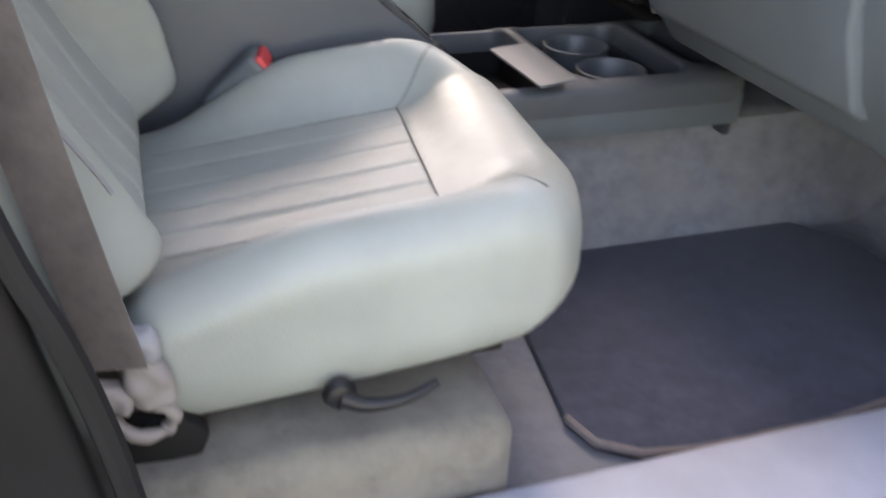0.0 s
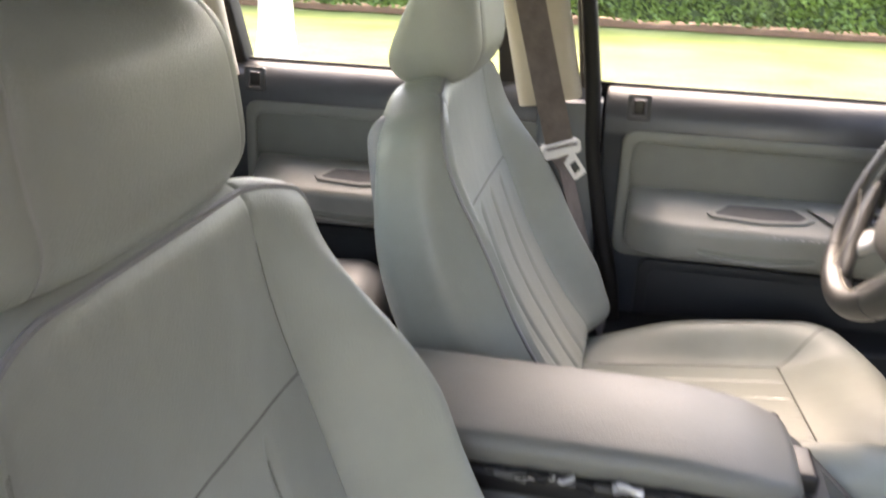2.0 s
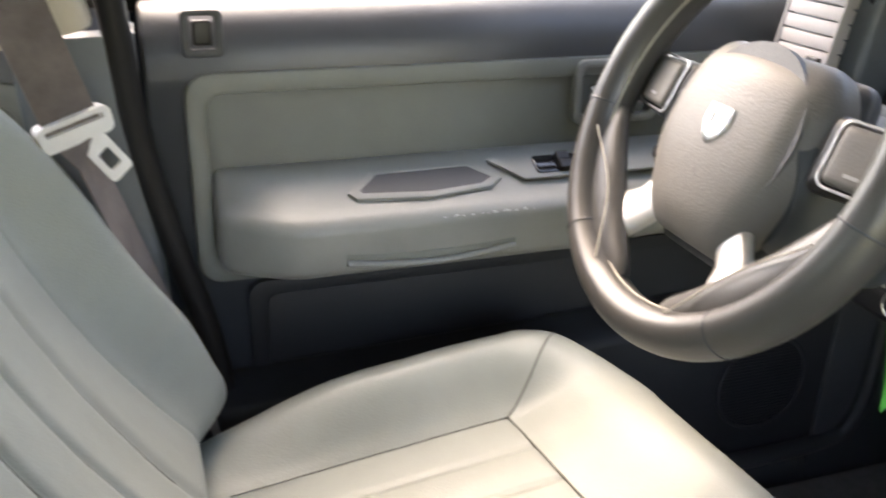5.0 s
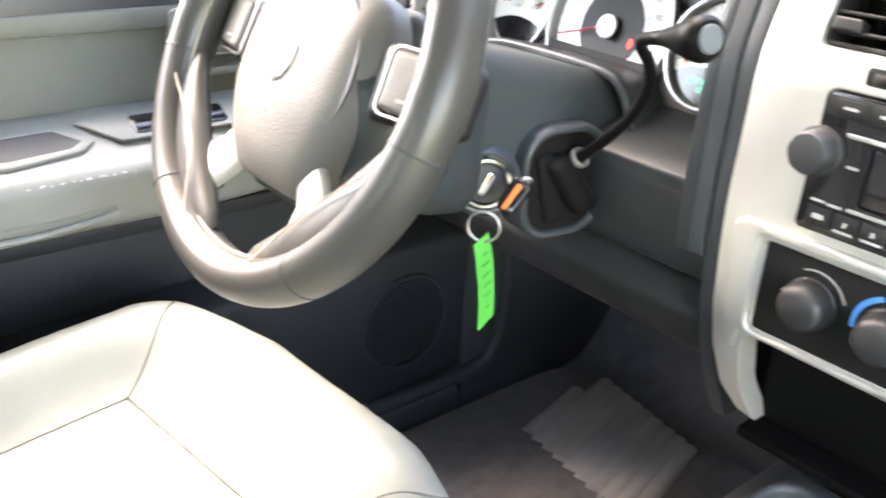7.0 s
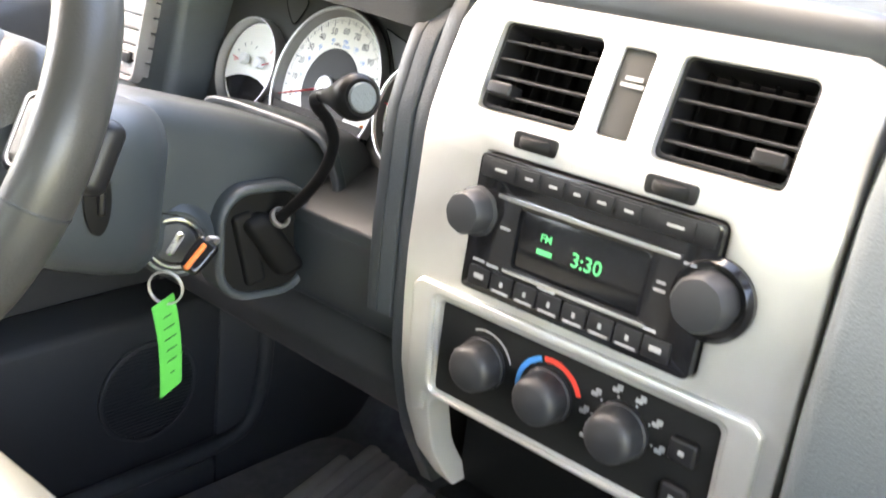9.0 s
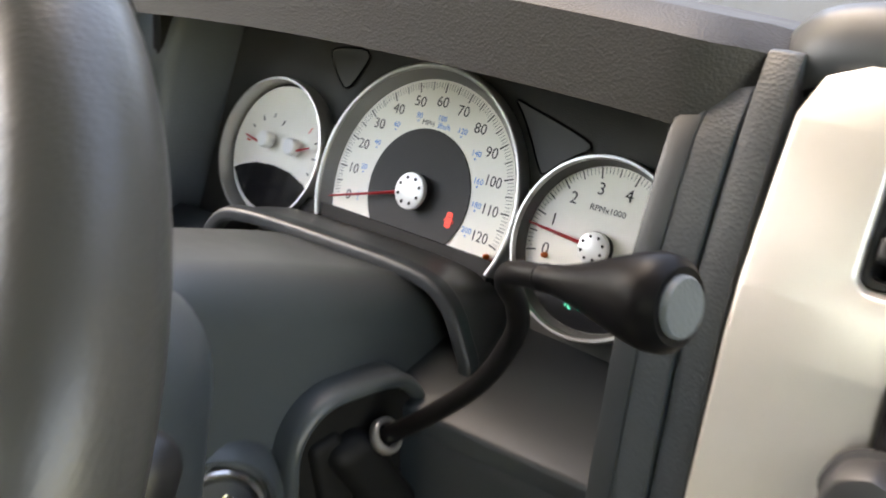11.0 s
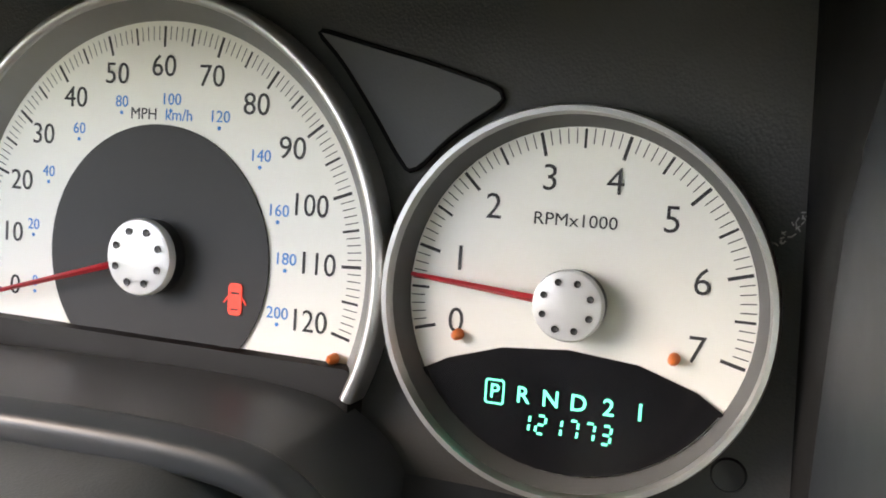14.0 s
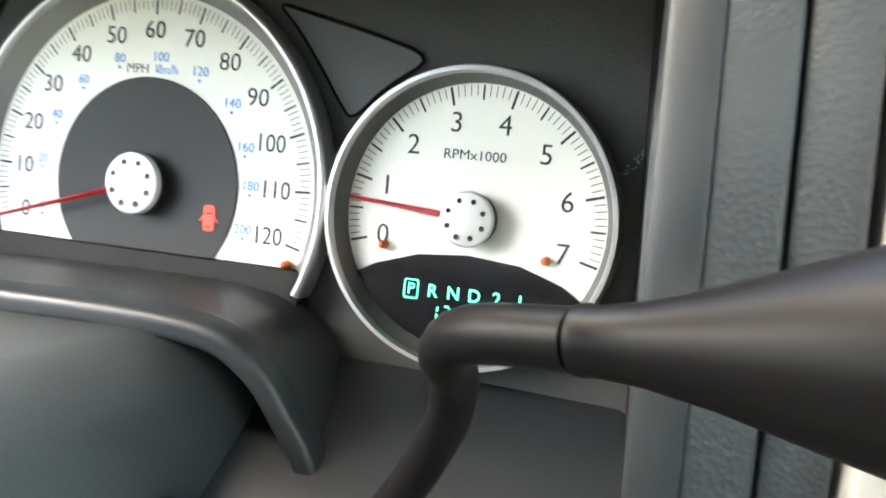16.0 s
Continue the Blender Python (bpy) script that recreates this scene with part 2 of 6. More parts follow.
def lathe(profile, n=32):
    """profile: (radius, height) from the foot to the top, turned round z; ends closed."""
    V, F = [], []
    m = len(profile)
    for r, h in profile:
        for i in range(n):
            a = 2 * math.pi * i / n
            V.append((r * math.cos(a), r * math.sin(a), h))
    for k in range(m - 1):
        for i in range(n):
            F.append((k * n + i, k * n + (i + 1) % n, (k + 1) * n + (i + 1) % n, (k + 1) * n + i))
    F.append(tuple(range(n))[::-1])
    F.append(tuple(range((m - 1) * n, m * n)))
    return V, F


def ring(r0, r1, h0, h1, n=64):
    """A turned ring of rounded section between two radii."""
    c, w, h = (r0 + r1) / 2, (r1 - r0) / 2, (h1 - h0) / 2
    V, F = [], []
    k = 10
    for i in range(n):
        a = 2 * math.pi * i / n
        for j in range(k):
            b = 2 * math.pi * j / k
            r = c + w * math.copysign(abs(math.cos(b)) ** 0.6, math.cos(b))
            z = (h0 + h1) / 2 + h * math.copysign(abs(math.sin(b)) ** 0.6, math.sin(b))
            V.append((r * math.cos(a), r * math.sin(a), z))
    for i in range(n):
        for j in range(k):
            F.append((i * k + j, ((i + 1) % n) * k + j, ((i + 1) % n) * k + (j + 1) % k, i * k + (j + 1) % k))
    return V, F


def rrect(u0, u1, v0, v1, r=0.004, k=4):
    out = []
    for cu, cv, a0 in ((u1 - r, v1 - r, 0), (u0 + r, v1 - r, 90), (u0 + r, v0 + r, 180), (u1 - r, v0 + r, 270)):
        for i in range(k + 1):
            a = radians(a0 + 90 * i / k)
            out.append((cu + r * math.cos(a), cv + r * math.sin(a)))
    return out


def plate(outer, depth, holes=(), width=0.0, back=0.0, segs=2):
    """A flat plate in u, v with holes, its face at height depth, edges rounded."""
    bm = bmesh.new()
    es = []
    for loop in (outer, *holes):
        vs = [bm.verts.new((u, v, back)) for u, v in loop]
        es += [bm.edges.new((vs[i], vs[(i + 1) % len(vs)])) for i in range(len(vs))]
    bmesh.ops.triangle_fill(bm, use_beauty=True, use_dissolve=False, edges=es)
    r = bmesh.ops.extrude_face_region(bm, geom=list(bm.faces))
    bmesh.ops.translate(bm, verts=[v for v in r["geom"] if isinstance(v, bmesh.types.BMVert)], vec=(0, 0, depth - back))
    bmesh.ops.recalc_face_normals(bm, faces=bm.faces)
    if width:
        ed = [e for e in bm.edges if len(e.link_faces) == 2 and e.calc_face_angle(0) > radians(60) and all(v.co.z > depth - 1e-5 for v in e.verts)]
        bmesh.ops.bevel(bm, geom=ed, offset=width, segments=segs, profile=0.5, affect='EDGES', clamp_overlap=True)
    return from_bm(bm)


def extrude_y(profile, y0, y1, width=0.0, segs=2, cuts=1):
    """A closed outline in x, z drawn out along y."""
    n = len(profile)
    V, F = [], []
    for i in range(cuts + 1):
        y = y0 + (y1 - y0) * i / cuts
        V += [(x, y, z) for x, z in profile]
    for i in range(cuts):
        for j in range(n):
            F.append((i * n + j, i * n + (j + 1) % n, (i + 1) * n + (j + 1) % n, (i + 1) * n + j))
    F.append(tuple(range(n)))
    F.append(tuple(range(cuts * n, (cuts + 1) * n))[::-1])
    g = V, F
    bm = to_bm(g)
    bmesh.ops.recalc_face_normals(bm, faces=bm.faces)
    g = from_bm(bm)
    return bev(g, width, segs, 25) if width else g


def sheet(fn, nu, nv, thick=0.0):
    """A grid surface fn(u, v) with u, v from 0 to 1; thick closes it into a slab along -z."""
    V = [tuple(fn(i / nu, j / nv)) for i in range(nu + 1) for j in range(nv + 1)]
    F = [(i * (nv + 1) + j, (i + 1) * (nv + 1) + j, (i + 1) * (nv + 1) + j + 1, i * (nv + 1) + j + 1) for i in range(nu) for j in range(nv)]
    if thick:
        k = len(V)
        V += [(x, y, z - thick) for x, y, z in V]
        F += [tuple(i + k for i in f[::-1]) for f in F]
        rim = [(i, 0) for i in range(nu + 1)] + [(nu, j) for j in range(1, nv + 1)] + [(i, nv) for i in range(nu - 1, -1, -1)] + [(0, j) for j in range(nv - 1, 0, -1)]
        ids = [i * (nv + 1) + j for i, j in rim]
        for a, b in zip(ids, ids[1:] + ids[:1]):
            F.append((b, a, a + k, b + k))
    return V, F


def part(name, g, material, parent=None, label="", smooth=40):
    """Links (verts, faces) as one mesh object, under a thing or part if given."""
    me = bpy.data.meshes.new(name)
    me.from_pydata(g[0], [], g[1])
    me.validate()
    bm = bmesh.new()
    bm.from_mesh(me)
    bmesh.ops.recalc_face_normals(bm, faces=bm.faces)
    bm.to_mesh(me)
    bm.free()
    me.polygons.foreach_set("use_smooth", [True] * len(me.polygons))
    me.set_sharp_from_angle(angle=radians(smooth))
    me.materials.append(material)
    ob = new(name, me)
    if parent:
        ob.parent = parent
    if label:
        ob["label"] = label
    return ob


def thing(name, m, label, category, group="", kind=""):
    ob = new(name)
    ob.empty_display_size = 0.05
    ob.matrix_world = m
    return tagged(ob, label, category, group, kind)


def facing(origin, right, up):
    """A pose with x to the right, y up and z towards the viewer of a panel."""
    r = Vector(right).normalized()
    n = r.cross(Vector(up)).normalized()
    u = n.cross(r)
    m = Matrix((r, u, n)).transposed().to_4x4()
    m.translation = origin
    return m


def words(name, text, size, u, v, h, material, parent, turn=0.0, squeeze=1.0, label="", weight=0.012):
    """Flat lettering on a panel, centred at u, v."""
    cu = bpy.data.curves.new(name, 'FONT')
    cu.body, cu.size, cu.align_x, cu.align_y, cu.extrude = text, size, 'CENTER', 'CENTER', size * 0.01
    cu.offset = size * weight
    cu.resolution_u = 3
    tmp = bpy.data.objects.new(name, cu)
    scene.collection.objects.link(tmp)
    me = bpy.data.meshes.new_from_object(tmp.evaluated_get(bpy.context.evaluated_depsgraph_get()))
    bpy.data.objects.remove(tmp)
    me.transform(Matrix.Translation((u, v, h)) @ pose(0, 0, 0, 0, 0, turn) @ Matrix.Diagonal((squeeze, 1, 1, 1)))
    me.materials.clear()
    me.materials.append(material)
    ob = new(name, me)
    ob.parent = parent
    if label:
        ob["label"] = label
    return ob


def sstep(a, b, x):
    t = max(0.0, min(1.0, (x - a) / (b - a)))
    return t * t * (3 - 2 * t)


# ---------------------------------------------------------------- outdoors
def ground_material():
    m = bpy.data.materials.new("lawn_and_drive")
    m.use_nodes = True
    nt = m.node_tree
    b = nt.nodes["Principled BSDF"]
    b.inputs["Roughness"].default_value = 0.9
    b.inputs["Specular IOR Level"].default_value = 0.2
    tc = nt.nodes.new("ShaderNodeTexCoord")
    n1 = nt.nodes.new("ShaderNodeTexNoise")
    n1.inputs["Scale"].default_value, n1.inputs["Detail"].default_value = 0.7, 10
    n2 = nt.nodes.new("ShaderNodeTexNoise")
    n2.inputs["Scale"].default_value, n2.inputs["Detail"].default_value = 28, 6
    for n in (n1, n2):
        nt.links.new(tc.outputs["Object"], n.inputs["Vector"])
    ramp = nt.nodes.new("ShaderNodeValToRGB")
    el = ramp.color_ramp.elements
    el[0].position, el[0].color = 0.32, (0.16, 0.20, 0.05, 1)
    el[1].position, el[1].color = 0.7, (0.42, 0.42, 0.18, 1)
    mid = el.new(0.5)
    mid.color = (0.28, 0.31, 0.10, 1)
    add = nt.nodes.new("ShaderNodeMath")
    add.operation = 'MULTIPLY_ADD'
    add.inputs[1].default_value = 0.45
    nt.links.new(n2.outputs["Fac"], add.inputs[0])
    sub = nt.nodes.new("ShaderNodeMath")
    sub.operation = 'MULTIPLY'
    sub.inputs[1].default_value = 0.55
    nt.links.new(n1.outputs["Fac"], sub.inputs[0])
    nt.links.new(sub.outputs[0], add.inputs[2])
    nt.links.new(add.outputs[0], ramp.inputs["Fac"])
    nt.links.new(ramp.outputs["Color"], b.inputs["Base Color"])
    return m


GROUND = ground_material()
DRIVE = mat("low_bounce_grey", (0.12, 0.118, 0.115), 0.9, grain=0.4, grain_size=200, mottle=0.15, mottle_size=3)
SOIL = mat("red_brown_mulch", (0.20, 0.10, 0.05), 0.95, grain=0.8, grain_size=60, mottle=0.4, mottle_size=14)
LEAF = mat("hedge_leaf", (0.10, 0.17, 0.035), 0.55, mottle=0.5, mottle_size=2.5)
LEAF_SHADE = mat("hedge_shade_leaf", (0.03, 0.055, 0.015), 0.8, mottle=0.4, mottle_size=4)


def outdoors():
    def land(u, v):
        x, y = -300 + 600 * u, -300 + 600 * v
        return x, y, 0.0
    g = part("ground", sheet(land, 24, 24), GROUND)
    tagged(g, "sunlit patchy yellow-green lawn reaching the horizon", "lawn", kind="structure")
    # Drive surface is unseen; its dark grey is chosen to weaken bounce light.
    drive = part("driveway", bbox(-6.5, 7.5, -4.0, 4.6, -0.10, 0.012, 0.01), DRIVE)
    tagged(drive, "unseen drive under the truck, dark grey to cut bounce light", "driveway", kind="structure")
    bed = part("mulch_bed", sheet(lambda u, v: (-7.9 + 42 * u, 13.6 + 1.2 * v + 0.12 * noise.noise(Vector((u * 60, 0, 3))), 0.02 + 0.08 * math.sin(math.pi * v)), 120, 6), SOIL)
    tagged(bed, "red-brown mulch strip along the hedge foot", "mulch bed", kind="structure")
    hedge = thing("hedge", pose(0, 14.0, 0), "dense clipped green hedge along the lawn", "hedge")

    def body(u, v):
        x = -7.6 + 39.6 * u
        s = 4.0 * v
        bump = 0.16 * noise.noise(Vector((x * 1.1, s * 1.2, 0))) + 0.09 * noise.noise(Vector((x * 3.5, s * 3.5, 5)))
        if s < 2.2:
            return x, 0.0 - bump, 0.12 + s
        return x, (s - 2.2) * 0.9, 2.32 + bump * 0.6
    # Darker leaf copy; shade inside the hedge is put into this sheet's colour.
    part("inner_shade_foliage", sheet(body, 260, 40), LEAF_SHADE, hedge)
    rnd = random.Random(4)
    V, F = [], []
    for i in range(60000):
        x = -7.6 + 39.6 * rnd.random() ** 1.3
        z = 0.10 + 2.25 * rnd.random()
        bump = 0.16 * noise.noise(Vector((x * 1.1, (z - 0.12) * 1.2, 0))) + 0.09 * noise.noise(Vector((x * 3.5, (z - 0.12) * 3.5, 5)))
        c = Vector((x, -bump - 0.02 - 0.10 * rnd.random() ** 2, z))
        q = Euler((rnd.uniform(-1.0, 1.0), rnd.uniform(-0.9, 0.9), rnd.uniform(0, 6.3))).to_matrix()
        l, w = rnd.uniform(0.035, 0.07), rnd.uniform(0.018, 0.032)
        pts = [q @ Vector(p) + c for p in ((-l, 0, 0), (0, 0, w), (l, 0, 0), (0, 0, -w))]
        k = len(V)
        V += [tuple(p) for p in pts]
        F.append((k, k + 1, k + 2, k + 3))
    lv = part("leaves", (V, F), LEAF, hedge)
    tagged(lv, kind="stuff")
    # pale posts on the lawn
    for x, y in ((-3.47, 8.1), (5.75, 13.0)):
        p = thing("tree", pose(x, y, 0), "bare pale palm trunk flaring at its foot in the lawn", "tree", "lawn trees")
        prof = [(0.26, -0.02), (0.225, 0.10), (0.185, 0.35), (0.17, 0.8), (0.165, 1.6), (0.155, 3.4)]
        trunk = warp(lathe([(r, h) for (r0, h0), (r1, h1) in zip(prof, prof[1:]) for r, h in [(r0 + (r1 - r0) * q / 5, h0 + (h1 - h0) * q / 5) for q in range(5)]], 24), lambda a, b, c: (a * (1 + 0.03 * noise.noise(Vector((a * 6, b * 6, c * 9)))), b * (1 + 0.03 * noise.noise(Vector((a * 6, b * 6, c * 9 + 4)))), c))
        part("trunk", trunk, WHITE_WALL, p)
    # Added out of view to keep front-right skylight off the passenger seat.
    back = part("shade_wall_side", bbox(0.9, 4.0, -2.4, -2.2, -0.05, 3.6, 0.02), mat("light_block_grey", (0.14, 0.135, 0.13), 0.85, mottle=0.15, mottle_size=2))
    tagged(back, "plain grey unseen wall added to block light from front right", "wall", kind="structure")
    # Unseen blocker, added to dim low light entering through the windscreen.
    front = part("shade_wall_front", bbox(3.9, 4.1, -2.4, 0.5, -0.05, 4.2, 0.02), mat("light_block_dark", (0.05, 0.05, 0.046), 0.85, mottle=0.15, mottle_size=2))
    tagged(front, "plain dark unseen wall added to block light through the windscreen", "wall", kind="structure")
    house = thing("house", pose(-14.6, 12.6, 0), "white rendered house wall beyond the lawn", "house")
    part("wall", bbox(-8, 5.4, 0, 5, 0, 3.2, 0.02), WHITE_WALL, house)
    part("roof", extrude_y([(-8.5, 3.2), (5.9, 3.2), (5.9, 3.35), (-1.3, 5.2), (-8.5, 3.35)], -0.5, 5.5), DRIVE, house)


outdoors()

# ---------------------------------------------------------------- truck shell
BELT_Z = 1.213
SILL_GREY = mat("pale_sill_plastic", (0.27, 0.28, 0.31), 0.5, grain=0.2, grain_size=800)


def shell():
    fl = part("floor", sheet(lambda u, v: (-1.35 + 2.75 * u, -0.70 + 1.40 * v,
              0.515 + 0.205 * sstep(0.185, 0.135, abs(-0.70 + 1.40 * v)) + 0.35 * sstep(1.20, 1.50, -1.35 + 2.75 * u)), 90, 90, 0.04), CARPET)
    tagged(fl, "worn grey carpeted truck floor with a centre hump", "floor", kind="structure")
    fw = part("firewall", bbox(1.38, 1.42, -0.74, 0.74, 0.5, 1.15, 0.01), CARPET_DARK)
    tagged(fw, "dark carpeted bulkhead ahead of the footwells", "wall", kind="structure")
    # roof, header and rear wall
    # Headliner is unseen; kept darker than the pillar beige to cut roof bounce.
    rf = part("ceiling", sheet(lambda u, v: (-1.25 + 1.85 * u, -0.66 + 1.32 * v, 1.70 - 0.05 * (2 * v - 1) ** 4 - 0.05 * (2 * u - 1) ** 4), 16, 16, 0.04), CEILING_CLOTH)
    tagged(rf, "unseen beige cloth headliner, darkened to cut bounce light", "ceiling", kind="structure")
    bw = part("wall_rear", merge(bbox(-1.30, -1.24, -0.74, 0.74, 0.5, 1.20), bbox(-1.30, -1.24, -0.74, -0.60, 1.20, 1.68), bbox(-1.30, -1.24, 0.60, 0.74, 1.20, 1.68)), BEIGE)
    tagged(bw, "beige trimmed rear cab wall round the back window", "wall", kind="structure")
    # side structure: sills, pillars, roof rails
    for s, nm in ((1, "left"), (-1, "right")):
        rail = part("roof_rail", sweep(smooth_path([(-1.26, s * 0.68, 1.63), (-0.6, s * 0.66, 1.665), (0.1, s * 0.66, 1.655), (0.55, s * 0.68, 1.60), (0.95, s * 0.71, 1.40), (1.26, s * 0.74, 1.20)], 5), rrect(-0.035, 0.035, -0.03, 0.03, 0.012)), BEIGE)
        tagged(rail, "beige trimmed roof rail and windscreen pillar", "pillar", kind="structure")
        cp = part("pillar_rear", sweep([(-1.18, s * 0.72, 1.20), (-1.17, s * 0.68, 1.66)], rrect(-0.05, 0.05, -0.12, 0.12, 0.02), up=(1, 0, 0)), BEIGE)
        tagged(cp, "beige rear pillar trim", "pillar", kind="structure")
        sl = part("sill", extrude_y([(-1.2, 0.48), (1.0, 0.48), (1.0, 0.56), (0.92, 0.56), (0.86, 0.565), (-1.2, 0.565)], s * 0.67, s * 0.80, 0.012, 3), SILL_GREY if s < 0 else CHARCOAL)
        tagged(sl, "pale grey plastic door sill plate" if s < 0 else "dark plastic door sill", "sill", kind="structure")
        st = part("sill_seal", tube(smooth_path([(-0.9, s * 0.825, 0.56), (0.5, s * 0.825, 0.56), (1.05, s * 0.825, 0.57)], 6), 0.018, 10), RUBBER)
        tagged(st, "black rubber strip along the outer edge of the sill", "seal", kind="structure")
        kp = part("kick_panel", extrude_y([(0.955, 0.50), (1.42, 0.50), (1.42, 1.2), (0.955, 1.2)], s * 0.665, s * 0.737, 0.01, 2), CHARCOAL)
        tagged(kp, "dark plastic footwell side panel", "side panel", kind="structure")
        sw = part("wall_side", extrude_y([(-1.26, 0.5), (-0.60, 0.5), (-0.60, 1.16), (-1.26, 1.16)], s * 0.70, s * 0.80, 0.012, 2), CHARCOAL)
        tagged(sw, "black plastic body side trim behind the rear door", "side panel", kind="structure")
        jamb = part("pillar_rear_lower", sweep(smooth_path([(-0.600, s * 0.71, 0.55), (-0.618, s * 0.71, 0.78), (-0.660, s * 0.708, 1.0), (-0.708, s * 0.705, 1.165)], 3), rrect(-0.035, 0.035, -0.05, 0.05, 0.03), up=(1, 0, 0)), CHARCOAL)
        tagged(jamb, "rounded black lower rear pillar trim", "pillar", kind="structure")
        bt = part("pillar_rear_upper", sweep([(-0.704, s * 0.695, 1.158), (-0.741, s * 0.665, 1.39), (-0.790, s * 0.640, 1.66)], rrect(-0.03, 0.03, -0.036, 0.036, 0.016), up=(1, 0, 0)), BEIGE)
        tagged(bt, "beige upper rear pillar trim", "pillar", kind="structure")
        qt = part("quarter_trim", extrude_y([(-1.10, 1.14), (-0.715, 1.14), (-0.775, 1.66), (-1.10, 1.66)], s * 0.705, s * 0.745, 0.008, 2), BEIGE)
        tagged(qt, "beige rear quarter trim behind the rear doorway", "side panel", kind="structure")
        ds = part("door_seal_rear", sweep(smooth_path([(-0.585, s * 0.725, 0.58), (-0.600, s * 0.725, 0.80), (-0.632, s * 0.722, 1.02), (-0.655, s * 0.718, 1.18), (-0.696, s * 0.69, 1.40), (-0.742, s * 0.665, 1.64)], 4), circle(0.030, 12), up=(1, 0, 0)), RUBBER)
        tagged(ds, "black rubber seal round the rear doorway", "seal", kind="structure")
    under = part("floor_riser", merge(*[tf(rbox((0.37, 0.262, 0.075), 0.03, (12, 8, 2), lambda x, y, z: (x, y, z + 0.006 * noise.noise(Vector((x * 9, y * 9, 0))))), pose(0.0, q * 0.405, 0.57)) for q in (1, -1)]), RISER_CARPET)
    tagged(under, "worn beige-grey carpet rising under the front seats", "floor", kind="structure")
    # Bonnet out of view, added to stop ground bounce entering the windscreen.
    hood = thing("bonnet", pose(1.30, 0, 1.02), "unseen dark truck bonnet added to block bounce light at the windscreen", "bonnet")
    part("bonnet_panel", sheet(lambda u, v: (0.02 + 1.30 * u, -0.80 + 1.60 * v, 0.14 - 0.10 * u * u - 0.06 * (2 * v - 1) ** 4), 10, 14, 0.05), PAINT, hood)
    part("front_wing", bbox(0.05, 1.25, 0.76, 0.86, -0.5, 0.08, 0.03), PAINT, hood)
    part("front_wing", bbox(0.05, 1.25, -0.86, -0.76, -0.5, 0.08, 0.03), PAINT, hood)
    ws = part("windscreen", sheet(lambda u, v: (0.62 + 0.68 * u, -0.68 + 1.36 * v, 1.61 - 0.42 * u), 4, 4), GLASS)
    ws.visible_shadow = False
    tagged(ws, "clear windscreen glass", "windscreen", kind="structure")
    bg = part("window_rear", bbox(-1.275, -1.268, -0.60, 0.60, 1.20, 1.66, 0.001), GLASS)
    bg.visible_shadow = False
    tagged(bg, "cab rear window glass", "window", kind="structure")


shell()


# ---------------------------------------------------------------- seats
def seat_cushion(x, y, z, side=-1):
    """Cushion in seat space: x forward, the sitting face upward; the inner bolster is the higher one."""
    top = sstep(-0.02, 0.05, z)
    ay = abs(y)
    X = x + 0.25
    slant = 0.352 - 0.10 * y * side
    low = 0.036 + 0.051 * X
    inner = sstep(-0.12, 0.12, -y * side)
    up = inner * 0.066 * sstep(0.05, 0.26, X) + (1 - inner) * 0.046 * sstep(-0.05, 0.22, X) - 0.020 * sstep(0.40, 0.50, X)
    rim = sstep(0.124, 0.205, ay)
    ahead = 0.72 * sstep(slant - 0.004, slant + 0.12, X)
    k = ahead + (1 - ahead) * rim
    dz = low + up * k - 0.072
    seam = 0.0
    if X < slant:
        for f in (-0.080, -0.027, 0.027, 0.080):
            seam += 0.0018 * math.exp(-((y - f) / 0.0035) ** 2)
        seam += 0.0012 * math.exp(-((ay - 0.131) / 0.004) ** 2)
    if ay < 0.134:
        seam += 0.0010 * math.exp(-((X - slant) / 0.004) ** 2)
    crease = 0.0022 * noise.noise(Vector((x * 9 + 3, y * 14, 2))) * rim + 0.0006 * noise.noise(Vector((x * 30, y * 45, 7)))
    nx = x - 0.045 * sstep(0.0, -0.08, z) * sstep(0.1, 0.25, x)
    nx -= 0.045 * sstep(0.10, 0.25, ay) * sstep(0.05, 0.25, x)
    nz = z + (dz - seam + crease) * top
    nz -= 0.022 * sstep(-0.02, -0.07, z) * sstep(0.25, -0.2, x)
    ny = y * (1 - 0.05 * sstep(0.1, -0.25, x))
    return nx, ny, nz


def seam_half(y):
    return 0.156 if y > 0 else 0.192


PLEATS = (-0.55, -0.04, 0.48)


def pleat_y(f, z):
    return (f * 0.174 - 0.018) * (1 - 0.15 * sstep(0.0, -0.25, z))


SEAM_Z = {1: 0.079, -1: 0.089}


